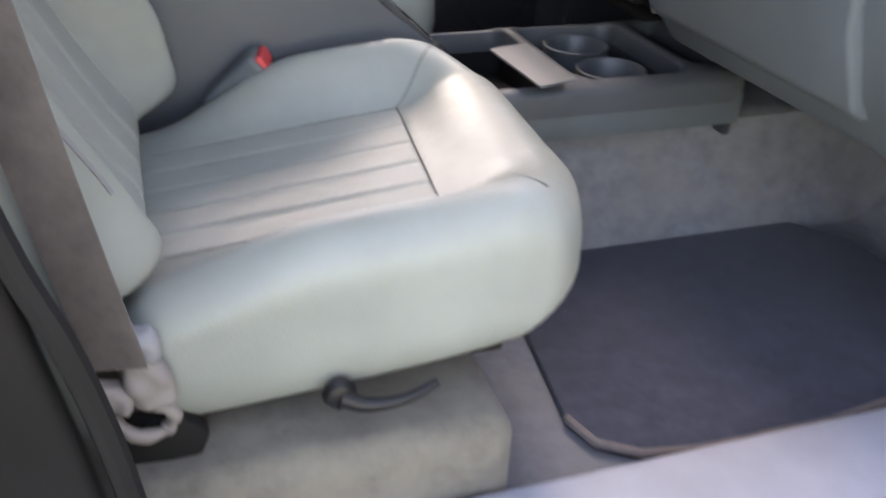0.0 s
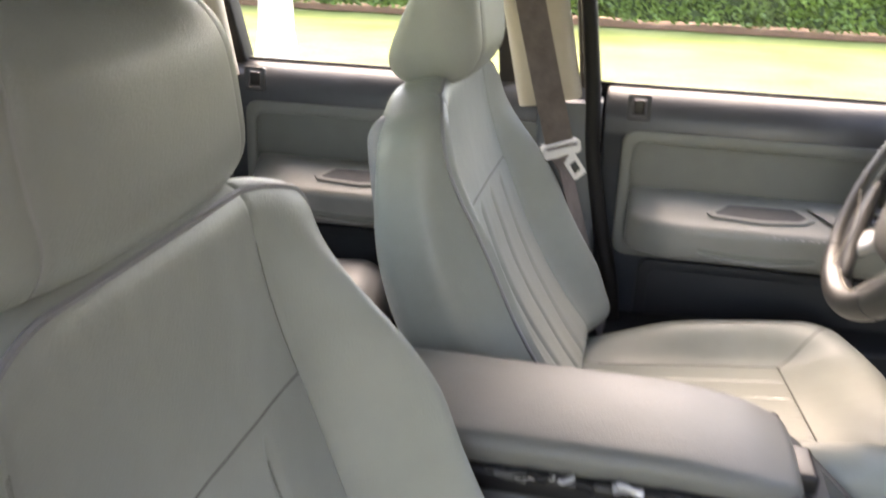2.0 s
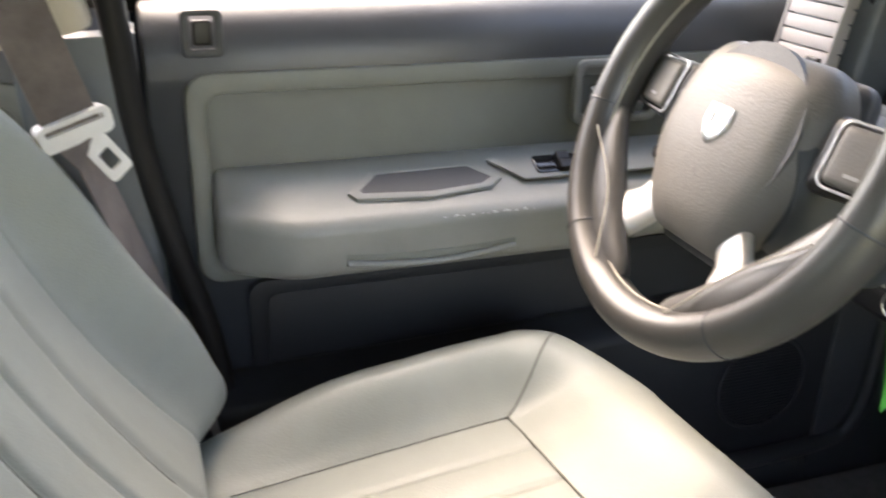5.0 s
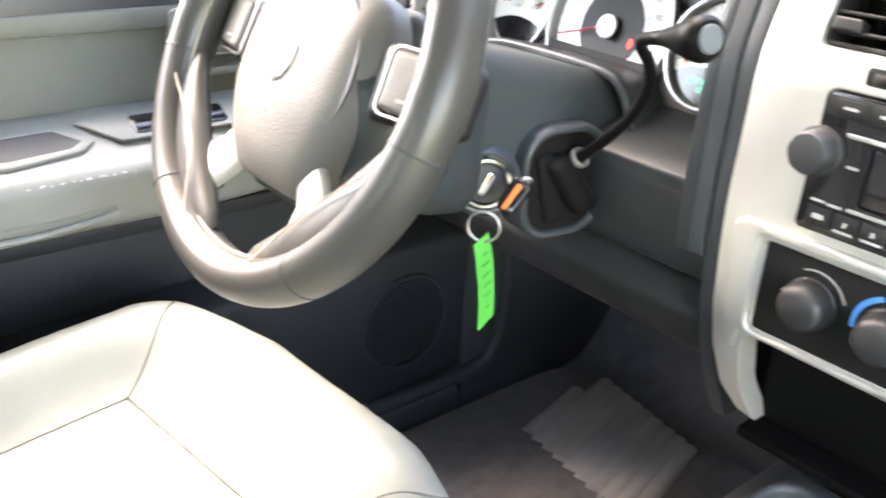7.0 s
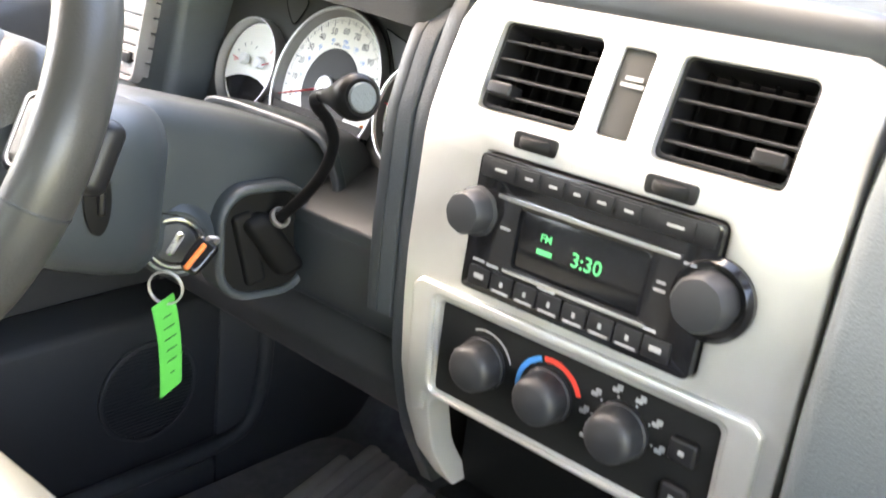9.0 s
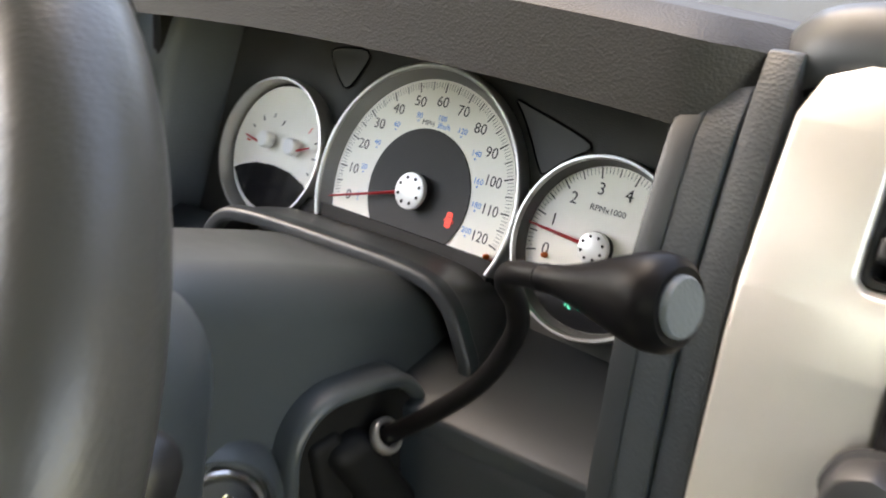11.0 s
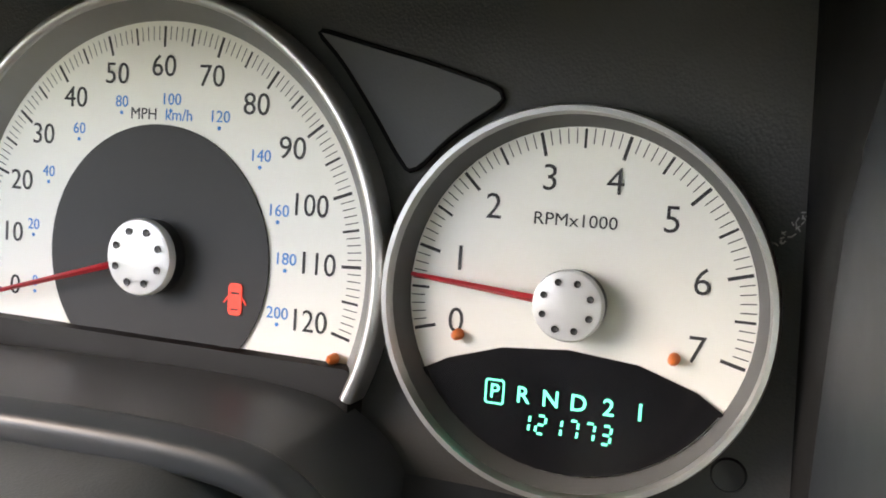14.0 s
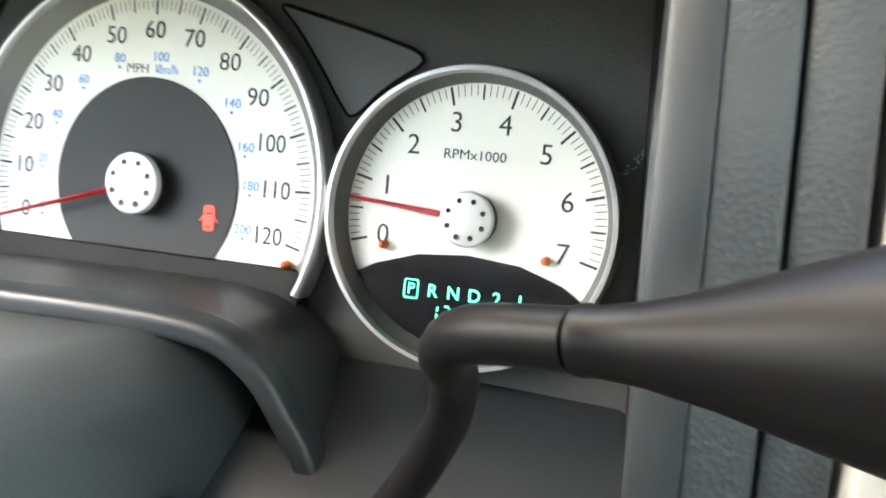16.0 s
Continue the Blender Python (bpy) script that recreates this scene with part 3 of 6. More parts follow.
def seat_back(x, y, z, side=-1):
    """Backrest in its own space: x forward, z along its height (-0.27 to 0.27)."""
    front = sstep(-0.03, 0.045, x)
    ay = abs(y)
    base = seam_half(y)
    line = base - (0.22 if y > 0 else 0.04) * max(0, z - 0.09) ** 1.2
    lobe = (0.062 if side > 0 else 0.092) if y > 0 else 0.034
    dx = lobe * sstep(line, line + (0.068 if y > 0 else 0.045), ay) * sstep(0.29, 0.0 if side < 0 < y else -0.02, z) * (1 - 0.25 * sstep(0.21, 0.25, ay)) * (1 - 0.4 * sstep(-0.14, -0.26, z))
    dx -= 0.0035 * math.exp(-((ay - line) / 0.003) ** 2)
    arch = SEAM_Z[side] + 0.006 * (1 - (ay / base) ** 2)
    if ay < line:
        dx += 0.0012 * sstep(arch + 0.004, arch - 0.010, z)
        dx += 0.003 * sstep(line, 0.05, ay) * sstep(-0.26, -0.12, z)
        if z < arch:
            for f in PLEATS:
                dx -= 0.0048 * sstep(arch - 0.002, arch - 0.03, z) * math.exp(-((y - pleat_y(f, z)) / 0.0065) ** 2)
    dx += 0.0016 * noise.noise(Vector((y * 10, z * 7, 4))) + 0.0004 * noise.noise(Vector((y * 40, z * 30, 9)))
    taper = 1 - (0.10 if y > 0 else 0.13) * sstep(-0.05, 0.27, z) - 0.03 * sstep(-0.1, -0.27, z)
    nx = x + dx * front
    nx *= 1 - 0.25 * sstep(0.0, 0.27, z)
    nx += 0.7 * z * z
    nz = z - (0.028 if side < 0 < y else 0.040) * sstep(0.11, 0.262, ay) ** 1.4 * sstep(0.06, 0.26, z)
    if y < 0:
        taper *= 1 - (0.18 - 0.13 * sstep(0.0, 0.24, z)) * sstep(0.0, 0.05, x)
    return nx, y * taper, nz


def headrest_shape(x, y, z, seam=0.091):
    nx = x * (1 - 0.10 * sstep(-0.04, -0.1, z)) - 0.018 * (abs(y) / 0.14) ** 3
    f = sstep(-0.06, 0.06, x)
    nx *= (1 - f) * (1.12 - 0.85 * sstep(-0.11, 0.12, z)) + f * (1 - 0.22 * sstep(0.02, 0.10, z))
    if x > 0:
        nx -= 0.002 * math.exp(-((abs(y) - seam) / 0.003) ** 2)
    nx += 0.034 * sstep(-0.11, 0.11, z) * (1 - f)
    ny = y * (1 - 0.13 * sstep(0.0, 0.10, z)) * (1 - 0.05 * sstep(0.0, -0.1, z))
    return nx, ny, z


CORNER = rrect(-0.2395, 0.2395, -0.2445, 0.2445, 0.0255, 6)
EDGE_LINE = [(0.2395, v) for v in np.linspace(-0.17, 0.215, 50)] + CORNER[:7] + [(u, 0.2445) for u in np.linspace(0.21, -0.21, 40)] + CORNER[7:14] + [(-0.2395, v) for v in np.linspace(0.215, -0.17, 50)]


def on_curve(fn, pts, m):
    return [tuple(m @ Vector(fn(*p))) for p in pts]


def front_seat(x0, y0, side, who, hx, hy, hz, hh, hw, cx=0.0, bx=-0.121, lean=23):
    """side: +1 where the door is on the left of the seat (driver), -1 on its right."""
    s = thing("front_seat", pose(x0, y0, 0.515), who, "car seat", "front seats")
    def cush(x, y, z):
        return seat_cushion(x, y, z, side)

    def backr(x, y, z):
        return seat_back(x - 0.006, y, z, side)
    cm = pose(0.240 + cx, 0, 0.250 + cx * 0.4, 0, -3, 0)
    part("cushion", tf(rbox((0.25, 0.248, 0.072), 0.05, (150, 170, 6), cush), cm), LEATHER, s)
    bm = pose(bx, 0, 0.520, 0, -lean, 0)
    part("backrest", tf(rbox((0.060, 0.250, 0.255), 0.036, (8, 160, 160), backr), bm), LEATHER, s)
    # piped seams round the backrest face and the inserts
    ring_pts = [(0.0495, u, v) for u, v in EDGE_LINE]
    part("piping", tube(on_curve(backr, ring_pts, bm), 0.0026, 6, False, up=(1, 0.01, 0)), LEATHER_BACK, s, "grey piped edge seam")
    for q in (-1, 1):
        p = [(0.0602, q * (seam_half(q) - (0.22 if q > 0 else 0.04) * max(0, v - 0.09) ** 1.2), v) for v in np.linspace(-0.20, 0.205, 60)]
        part("seam", tube(on_curve(backr, p, bm), 0.0009, 5, up=(1, 0.01, 0)), SEAM, s, "dark stitched seam with crease shade in its colour")
        p = [(u - 0.25, q * 0.131, 0.0723) for u in np.linspace(0.06, 0.352 - 0.0131 * q * side, 40)]
        part("seam", tube(on_curve(cush, p, cm), 0.0008, 5, up=(0.01, 0, 1)), SEAM, s)
    p = [(0.0590, u, SEAM_Z[side] + 0.001 + 0.006 * (1 - (u / seam_half(u)) ** 2)) for u in np.linspace(-0.191, 0.155, 60)]
    part("seam", tube(on_curve(backr, p, bm), 0.0014, 5, up=(1, 0.01, 0)), SEAM, s)
    for q in (-1, 1):
        p = [(0.102 - 0.10 * q * 0.131 * side + 0.115 * t, q * (0.131 + 0.075 * t), 0.0721) for t in np.linspace(0, 1, 24)]
        part("seam", tube(on_curve(cush, p, cm), 0.0010, 5, up=(0.01, 0, 1)), SEAM, s)
    p = [(0.102 - 0.10 * u * side, u, 0.0724) for u in np.linspace(-0.131, 0.131, 40)]
    part("seam", tube(on_curve(cush, p, cm), 0.0014, 5, up=(0.01, 0, 1)), SEAM, s)
    for f in PLEATS:
        p = [(0.0604, pleat_y(f, v), v) for v in np.linspace(-0.20, 0.062, 40)]
        part("pleat", tube(on_curve(backr, p, bm), 0.0007, 5, up=(1, 0.01, 0)), SEAM, s)
    shell_g = tf(rbox((0.028, 0.215, 0.225), 0.026, (3, 20, 20), lambda x, y, z: (x + 0.7 * z * z, y * (1 - 0.15 * sstep(0.05, 0.24, z)), z)), pose(bx - 0.032, 0, 0.512, 0, -lean, 0))
    part("back_panel", shell_g, LEATHER_BACK, s, "grey vinyl seat back panel")
    hm = pose(hx, hy, hz, 0, -8, 0)
    line = 0.66 * hw

    def pillow(x, y, z):
        return headrest_shape(x, y, z, line)
    head = part("headrest", tf(rbox((0.064, hw, hh), 0.046, (20, 60, 40), pillow), hm), LEATHER, s)
    for q in (-1, 1):
        p = [(0.018 + 0.046 * math.cos(math.asin(max(0, (abs(w) - hh + 0.046) / 0.046))), q * line, w) for w in np.linspace(0.007 - hh, hh - 0.007, 36)]
        part("seam", tube(on_curve(pillow, p, hm), 0.0010, 5, up=(1, 0.01, 0)), STITCH_GREY, head, "pale stitched seam")
    for y in (-0.055, 0.055):
        part("headrest_post", tube([(hx, y, 0.70), (hx, y, hz - 0.06)], 0.007), CHROME, s)
    part("seat_frame", bbox(0.06, 0.36, -0.11, 0.11, 0.06, 0.19, 0.02, 3), BLACK_MATT, s)
    for y in (-0.13, 0.13):
        part("slide_rail", bbox(0.0, 0.40, y - 0.02, y + 0.02, 0.120, 0.150, 0.004), BLACK_MATT, s)
    # recliner lever on the door side
    yl = side * 0.256
    hub = tf(lathe([(0.0, 0), (0.015, 0.0), (0.017, 0.006), (0.013, 0.014), (0.008, 0.016), (0, 0.016)], 20), pose(0.190, yl - side * 0.012, 0.180, -90 * side, 0, 0))
    arm = tube(smooth_path([(0.190, yl, 0.180), (0.215, yl + side * 0.006, 0.171), (0.25, yl + side * 0.009, 0.172), (0.285, yl + side * 0.004, 0.182)], 5), 0.0085, 10, scales=[1.15 - 0.65 * i / 15 for i in range(16)])
    part("recliner_lever", merge(hub, arm), BLACK, s, "glossy black curved recliner lever")
    # crumpled cover and bracket where cushion and backrest meet
    def crumple(x, y, z):
        n = noise.noise(Vector((x * 35, y * 30, z * 28)))
        n2 = noise.noise(Vector((x * 60 + 5, y * 50, z * 50)))
        return x + 0.007 * n, y + 0.005 * n2 + 0.004 * n, z + 0.004 * n2
    part("hinge_knob", tf(rbox((0.019, 0.014, 0.019), 0.012, (6, 4, 6), crumple), pose(0.016, side * 0.252, 0.268, 0, 20, 0)), LEATHER_BACK, s, "pale crumpled vinyl hinge cap")
    part("hinge_cover", tf(rbox((0.017, 0.012, 0.034), 0.011, (10, 5, 14), crumple), pose(0.022, side * 0.253, 0.234, 0, -10, 0)), HINGE_VINYL, s, "crumpled pinkish grey vinyl hinge cover")
    part("cover_fold", tf(rbox((0.024, 0.010, 0.014), 0.008, (10, 4, 8), crumple), pose(-0.014, side * 0.257, 0.226, 0, 34, 0)), HINGE_VINYL, s)
    loop = [(0.010 + 0.029 * math.cos(a) + 0.002 * math.sin(5 * a), side * (0.252 + 0.003 * math.sin(3 * a)), 0.197 + 0.022 * math.sin(a) - 0.010 * math.cos(a)) for a in np.linspace(0, 2 * math.pi, 33)[:-1]]
    part("hinge_loop", tube(loop, 0.0075, 10, True, up=(0, 1, 0.01), scales=[0.9 + 0.25 * math.sin(1.7 * q) * math.sin(0.4 * q) for q in range(32)]), HINGE_VINYL, s, "loose vinyl loop round the hinge")
    part("hinge_bracket", bev(extrude_y([(-0.05, 0.10), (0.05, 0.10), (0.07, 0.15), (0.04, 0.18), (-0.03, 0.17)], side * 0.215, side * 0.240), 0.006, 2), BLACK_MATT, s)
    return s


STITCH_GREY = mat("pale_grey_thread", (0.30, 0.31, 0.30), 0.8, mottle=0.0)
# Dark thread for seams and pleats; crease shade is put into the colour.
SEAM = mat("shaded_seam_thread", (0.105, 0.108, 0.098), 0.8, mottle=0.0)
HINGE_VINYL = worn_leather("hinge_vinyl", (0.24, 0.215, 0.20), 0.55)
passenger_seat = front_seat(0.0, -0.385, -1, "grey leather passenger seat with fluted insert and headrest", -0.186, 0.010, 0.842, 0.078, 0.172, 0.0, -0.124, 18.5)
driver_seat = front_seat(0.052, 0.385, 1, "grey leather driver seat with fluted insert and headrest", -0.168, 0.0, 0.860, 0.098, 0.137, 0.028)


REAR_LEATHER = worn_leather("rear_grey_leather", (0.245, 0.25, 0.25), 0.42)


def rear_bench():
    s = thing("rear_seat", pose(-0.64, 0, 0.515), "grey leather rear bench with rounded cushions", "car seat")
    for y, hw in ((0.36, 0.31), (-0.36, 0.31)):
        def cfn(x, yy, z):
            ay = abs(yy)
            dz = 0.02 * sstep(0.15, 0.24, ay) - 0.01 * sstep(0.16, 0.13, ay) * sstep(0.12, 0.05, x) - 0.005 * math.exp(-((ay - 0.17) / 0.007) ** 2)
            if ay < 0.17:
                dz -= 0.006 * math.exp(-((x - 0.10) / 0.007) ** 2)
                dz -= 0.003 * math.exp(-((ay - 0.06) / 0.006) ** 2)
            return x, yy, z + dz * sstep(0, 0.04, z)
        part("cushion", tf(rbox((0.25, hw, 0.075), 0.055, (40, 50, 4), cfn), pose(0.14, y, 0.268, 0, -5, 0)), REAR_LEATHER, s)

        def bfn(x, yy, z):
            ay = abs(yy)
            d = -0.006 * math.exp(-((ay - 0.17) / 0.007) ** 2) - 0.006 * math.exp(-((z - 0.10) / 0.007) ** 2) * (ay < 0.17)
            if z < 0.1:
                d -= 0.004 * math.exp(-((ay - 0.06) / 0.006) ** 2)
            return x + d * sstep(0, 0.03, x), yy * (1 - 0.14 * sstep(0.02, 0.24, z)), z - 0.03 * sstep(0.15, 0.30, ay) * sstep(0.08, 0.23, z)
        part("backrest", tf(rbox((0.06, hw, 0.23), 0.05, (4, 50, 50), bfn), pose(-0.042, y, 0.505, 0, -22, 0)), REAR_LEATHER, s)
    part("seat_base", bbox(-0.2, 0.36, -0.64, 0.64, 0.0, 0.25, 0.02), BLACK_MATT, s)


rear_bench()


# ---------------------------------------------------------------- seat belts
def strap(points, w=0.024, t=0.0009, across=(1, 0, 0), steps=8):
    P = smooth_path(points, steps)
    V, F = [], []
    for i, p in enumerate(P):
        a = Vector(across[i * len(across) // len(P)]) if isinstance(across[0], tuple) else Vector(across)
        tng = (P[min(i + 1, len(P) - 1)] - P[max(i - 1, 0)]).normalized()
        a = (a - tng * a.dot(tng)).normalized()
        n = tng.cross(a)
        for u, v in ((-w, -t), (w, -t), (w, t), (-w, t)):
            V.append(tuple(p + a * u + n * v))
    for i in range(len(P) - 1):
        for j in range(4):
            F.append((i * 4 + j, i * 4 + (j + 1) % 4, i * 4 + 4 + (j + 1) % 4, i * 4 + 4 + j))
    F += [(3, 2, 1, 0), tuple(len(V) - 4 + i for i in range(4))]
    return V, F


def seat_belt(side, top, tongue, low, across, who, tongue_mat, low_across):
    b = thing("seat_belt", pose(*top), who, "seat belt", "front seat belts")
    inv = Matrix.Translation(-Vector(top))
    mid = (Vector(top) + Vector(tongue)) / 2 + Vector((0, -side * 0.01, 0))
    part("webbing", tf(strap([top, mid, tongue, (Vector(tongue) + Vector(low)) / 2 + Vector((0.0, side * 0.015, 0)), low], across=(across, across, low_across, low_across)), inv), BELT, b)
    ax = Vector(across).normalized()
    dn = (Vector(low) - Vector(tongue)).normalized()
    m = facing(Vector(tongue) - Vector(top), ax, -dn)
    body = plate(rrect(-0.033, 0.033, -0.011, 0.013, 0.007), 0.007, [rrect(-0.027, 0.027, 0.003, 0.008, 0.002)], 0.003, -0.007)
    part("tongue_body", tf(body, m), tongue_mat, b)
    if side < 0:
        part("tongue_bar", tf(rbox((0.036, 0.004, 0.005), 0.003, (4, 2, 2)), m @ pose(0, -0.024, 0.004, 12, 0, 0)), STEEL, b, "steel tongue crossbar")
        part("tongue_frame", tf(plate(rrect(-0.030, 0.036, -0.046, -0.014, 0.006), 0.004, [rrect(-0.022, 0.028, -0.040, -0.022, 0.004)], 0.0015, 0.001), m @ pose(0.004, 0, 0, 0, 14, -8)), SATIN, b, "bent steel tongue frame")
    blade = plate(rrect(-0.012, 0.012, -0.058, -0.012, 0.004), 0.0015, [rrect(-0.006, 0.006, -0.048, -0.028, 0.002)], 0.0004, -0.0015)
    part("latch_plate", tf(blade, m @ pose(0.004, 0, 0.004, 0, 0, 24)), tongue_mat, b)
    part("guide_loop", tf(plate(rrect(-0.036, 0.036, -0.02, 0.02, 0.01), 0.012, [rrect(-0.026, 0.026, -0.004, 0.003, 0.002)], 0.004, -0.012), facing((0, 0, 0.0), ax, (0, 0, 1))), BEIGE, b)


seat_belt(1, (-0.043, 0.615, 1.40), (0.033, 0.615, 1.130), (0.165, 0.685, 0.66), (0.85, 0.45, 0.2), "taupe driver seat belt hanging slack with a white tongue", WHITE_PLASTIC, (0.3, 1.0, 0.1))
seat_belt(-1, (-0.088, -0.65, 1.50), (-0.062, -0.650, 1.205), (0.002, -0.652, 0.775), (0.95, -0.2, 0.1), "taupe passenger seat belt hanging slack beside the seat", SATIN, (0.95, -0.3, 0.1))


def rear_belt():
    o = Vector((-0.80, 0.62, 1.42))
    b = thing("seat_belt", Matrix.Translation(o), "grey rear seat belt hanging beside the bench", "seat belt", "rear seat belts")
    pts = [Vector(p) - o for p in ((-0.815, 0.625, 1.46), (-0.775, 0.625, 1.32), (-0.735, 0.625, 1.18), (-0.70, 0.63, 1.05), (-0.67, 0.64, 0.86))]
    part("webbing", strap(pts, across=(0.9, -0.3, 0.25)), REAR_WEB, b)
    part("guide_loop", tf(plate(rrect(-0.034, 0.034, -0.02, 0.02, 0.01), 0.010, [rrect(-0.026, 0.026, -0.004, 0.003, 0.002)], 0.004, -0.010), facing(pts[0], (0.9, -0.3, 0.25), (0, 0, 1))), BEIGE, b)
    part("tongue", tf(plate(rrect(-0.013, 0.013, -0.024, 0.020, 0.004), 0.004, (), 0.0015, -0.002), facing(pts[2] + Vector((0.026, -0.01, -0.012)), (0.9, -0.3, 0.25), (0, 0, 1))), SILVER_PLASTIC, b, "silver belt tongue")


REAR_WEB = fabric("grey_webbing", (0.17, 0.17, 0.165), size=2400, depth=0.3)
rear_belt()


# ---------------------------------------------------------------- seat belt buckle
def buckle(x, y, z, lean, who):
    b = thing("belt_buckle", pose(x, y, z, 0, lean, -15), who, "belt buckle", "belt buckles")
    part("stalk", tf(rbox((0.010, 0.016, 0.07), 0.008, (2, 2, 6)), pose(0, 0, -0.09)), BLACK, b)
    part("housing", tf(rbox((0.017, 0.028, 0.048), 0.010, (3, 4, 6), lambda x_, y_, z_: (x_, y_ * (1 + 2.5 * z_), z_)), pose(0, 0, -0.01)), SLATE, b, "grey plastic buckle housing")
    part("release_button", tf(rbox((0.011, 0.026, 0.006), 0.004, (2, 3, 1)), pose(0.003, 0, 0.037, 0, 14, 0)), RED, b, "red release button")


buckle(0.171, -0.150, 0.846, 46, "grey belt buckle with a red button beside the console")


# ---------------------------------------------------------------- centre console
BIN_SLATE = mat("bin_slate_plastic", (0.058, 0.066, 0.071), 0.5, grain=0.3, grain_size=700)
LID = worn_leather("lid_vinyl", (0.125, 0.130, 0.118), 0.5)


def console():
    c = thing("centre_console", pose(0, 0, 0.52), "charcoal centre console with an armrest lid and cup holders", "console")
    # tall bin
    prof = [(-0.19, 0.0), (0.60, 0.0), (0.60, 0.2), (0.47, 0.21), (0.47, 0.315), (0.345, 0.440), (-0.19, 0.450)]
    body = warp(extrude_y(prof, -0.120, 0.120, 0.012, 3), lambda x, y, z: (x, y * (1 - 0.20 * sstep(0.25, 0.45, z)), z))
    part("bin_body", body, BIN_SLATE, c)
    lip = tf(rbox((0.254, 0.0975, 0.014), 0.008, (20, 12, 2)), pose(0.076, 0, 0.448))
    part("bin_rim", lip, BLACK, c)

    def lid(x, y, z):
        nz = z + 0.010 * (1 - (y / 0.11) ** 2) * (z > 0) - 0.012 * sstep(0.12, 0.26, x)
        return x, y * (1 - 0.05 * sstep(0.1, 0.25, x) - 0.22 * max(0.0, (x - 0.195) / 0.063) ** 2.2), nz - 0.008 * sstep(0.20, 0.26, x) * (z > 0)
    part("armrest_lid", tf(rbox((0.258, 0.090, 0.0155), 0.0145, (30, 20, 3), lid), pose(0.074, 0, 0.4715)), LID, c, "padded grey-green leatherette armrest lid")
    part("lid_latch", tf(rbox((0.012, 0.03, 0.012), 0.006, (2, 4, 2)), pose(0.340, 0, 0.450)), BLACK, c)
    # sloped front face with two pockets edged in silver
    slope = facing((0.434, 0, 0.353), (0, -1, 0), (-0.175, 0, 0.160))
    part("slope_panel", tf(plate(rrect(-0.105, 0.105, -0.108, 0.108, 0.02), 0.008, [rrect(-0.08, 0.08, 0.012, 0.09, 0.02), rrect(-0.08, 0.08, -0.09, -0.012, 0.02)], 0.003), slope), CHARCOAL, c)
    for v in (0.051, -0.051):
        part("pocket_rim", tf(warp(ring(0.060, 0.068, 0.004, 0.014, 40), lambda u, w, h: (u * 1.18, w * 0.62 + v, h)), slope), SILVER_PLASTIC, c)
        part("pocket_floor", tf(plate(rrect(-0.078, 0.078, v - 0.038, v + 0.038, 0.02), 0.001, (), 0, -0.002), slope), GLOSS, c)
    # low forward tray: dark bin, loose strip, cup recess, front pocket
    def tray(g):
        return warp(g, lambda x, y, z: (x, 0.93 * y - 0.033, z))
    holes = [rrect(0.470, 0.632, -0.145, 0.145, 0.03), rrect(0.652, 0.838, -0.140, 0.140, 0.03), rrect(0.860, 0.912, -0.115, 0.125, 0.012)]
    top = warp(plate(rrect(0.445, 0.945, -0.168, 0.168, 0.045, 8), 0.296, holes, 0.009, 0.258, 3), lambda x, y, z: (x, y, z - 0.014 * sstep(0.13, 0.17, abs(y)) + 0.012 * sstep(0.90, 0.945, x)))
    part("tray_top", tray(top), TRAY_GREY, c, "satin slate grey tray top")
    for y0, y1 in ((-0.165, -0.148), (0.148, 0.165)):
        part("tray_side", tray(bbox(0.46, 0.93, y0, y1, 0.205, 0.262, 0.006)), SLATE, c)
    part("tray_front", tray(bbox(0.915, 0.93, -0.147, 0.147, 0.18, 0.262, 0.004)), SLATE_DARK, c)
    strip_m = facing((0.586, -0.152, 0.311), (0.96, 0.27, 0.0), (-0.28, 0.94, 0.16))
    part("flat_strip", tf(plate(rrect(-0.034, 0.034, -0.056, 0.066, 0.003), 0.0025, (), 0.0008, -0.001), strip_m), STRIP_GREY, c, "pale grey flat strip lying askew")
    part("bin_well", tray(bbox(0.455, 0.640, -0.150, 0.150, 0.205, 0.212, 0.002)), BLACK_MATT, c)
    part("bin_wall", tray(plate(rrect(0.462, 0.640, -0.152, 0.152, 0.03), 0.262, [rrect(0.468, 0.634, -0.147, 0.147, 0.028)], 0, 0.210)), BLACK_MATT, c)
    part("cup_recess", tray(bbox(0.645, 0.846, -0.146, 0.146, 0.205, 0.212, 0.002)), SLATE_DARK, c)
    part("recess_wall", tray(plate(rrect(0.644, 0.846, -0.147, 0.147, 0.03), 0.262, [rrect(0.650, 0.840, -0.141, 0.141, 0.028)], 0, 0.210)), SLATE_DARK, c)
    for q in (1, -1):
        cup = part("cup_well", tf(lathe([(0.052, 0.0), (0.054, 0.062), (0.0555, 0.066), (0.0530, 0.068), (0.0500, 0.064), (0.047, 0.006), (0, 0.006)], 40), pose(0.742, q * 0.064 - 0.033, 0.212)), TRAY_GREY, c)
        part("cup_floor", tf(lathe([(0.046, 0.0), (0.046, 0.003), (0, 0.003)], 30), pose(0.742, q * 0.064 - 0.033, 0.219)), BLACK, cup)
        part("cup_spring", tf(sweep(smooth_path([(-0.030, -0.030, 0.052), (-0.012, -0.040, 0.046), (0.010, -0.041, 0.040), (0.028, -0.034, 0.034)], 4), rrect(-0.0015, 0.0015, -0.012, 0.012, 0.001)), pose(0.742, q * 0.064 - 0.033, 0.212, 0, 0, 30 * q)), BLACK, cup, "black sprung cup grip")
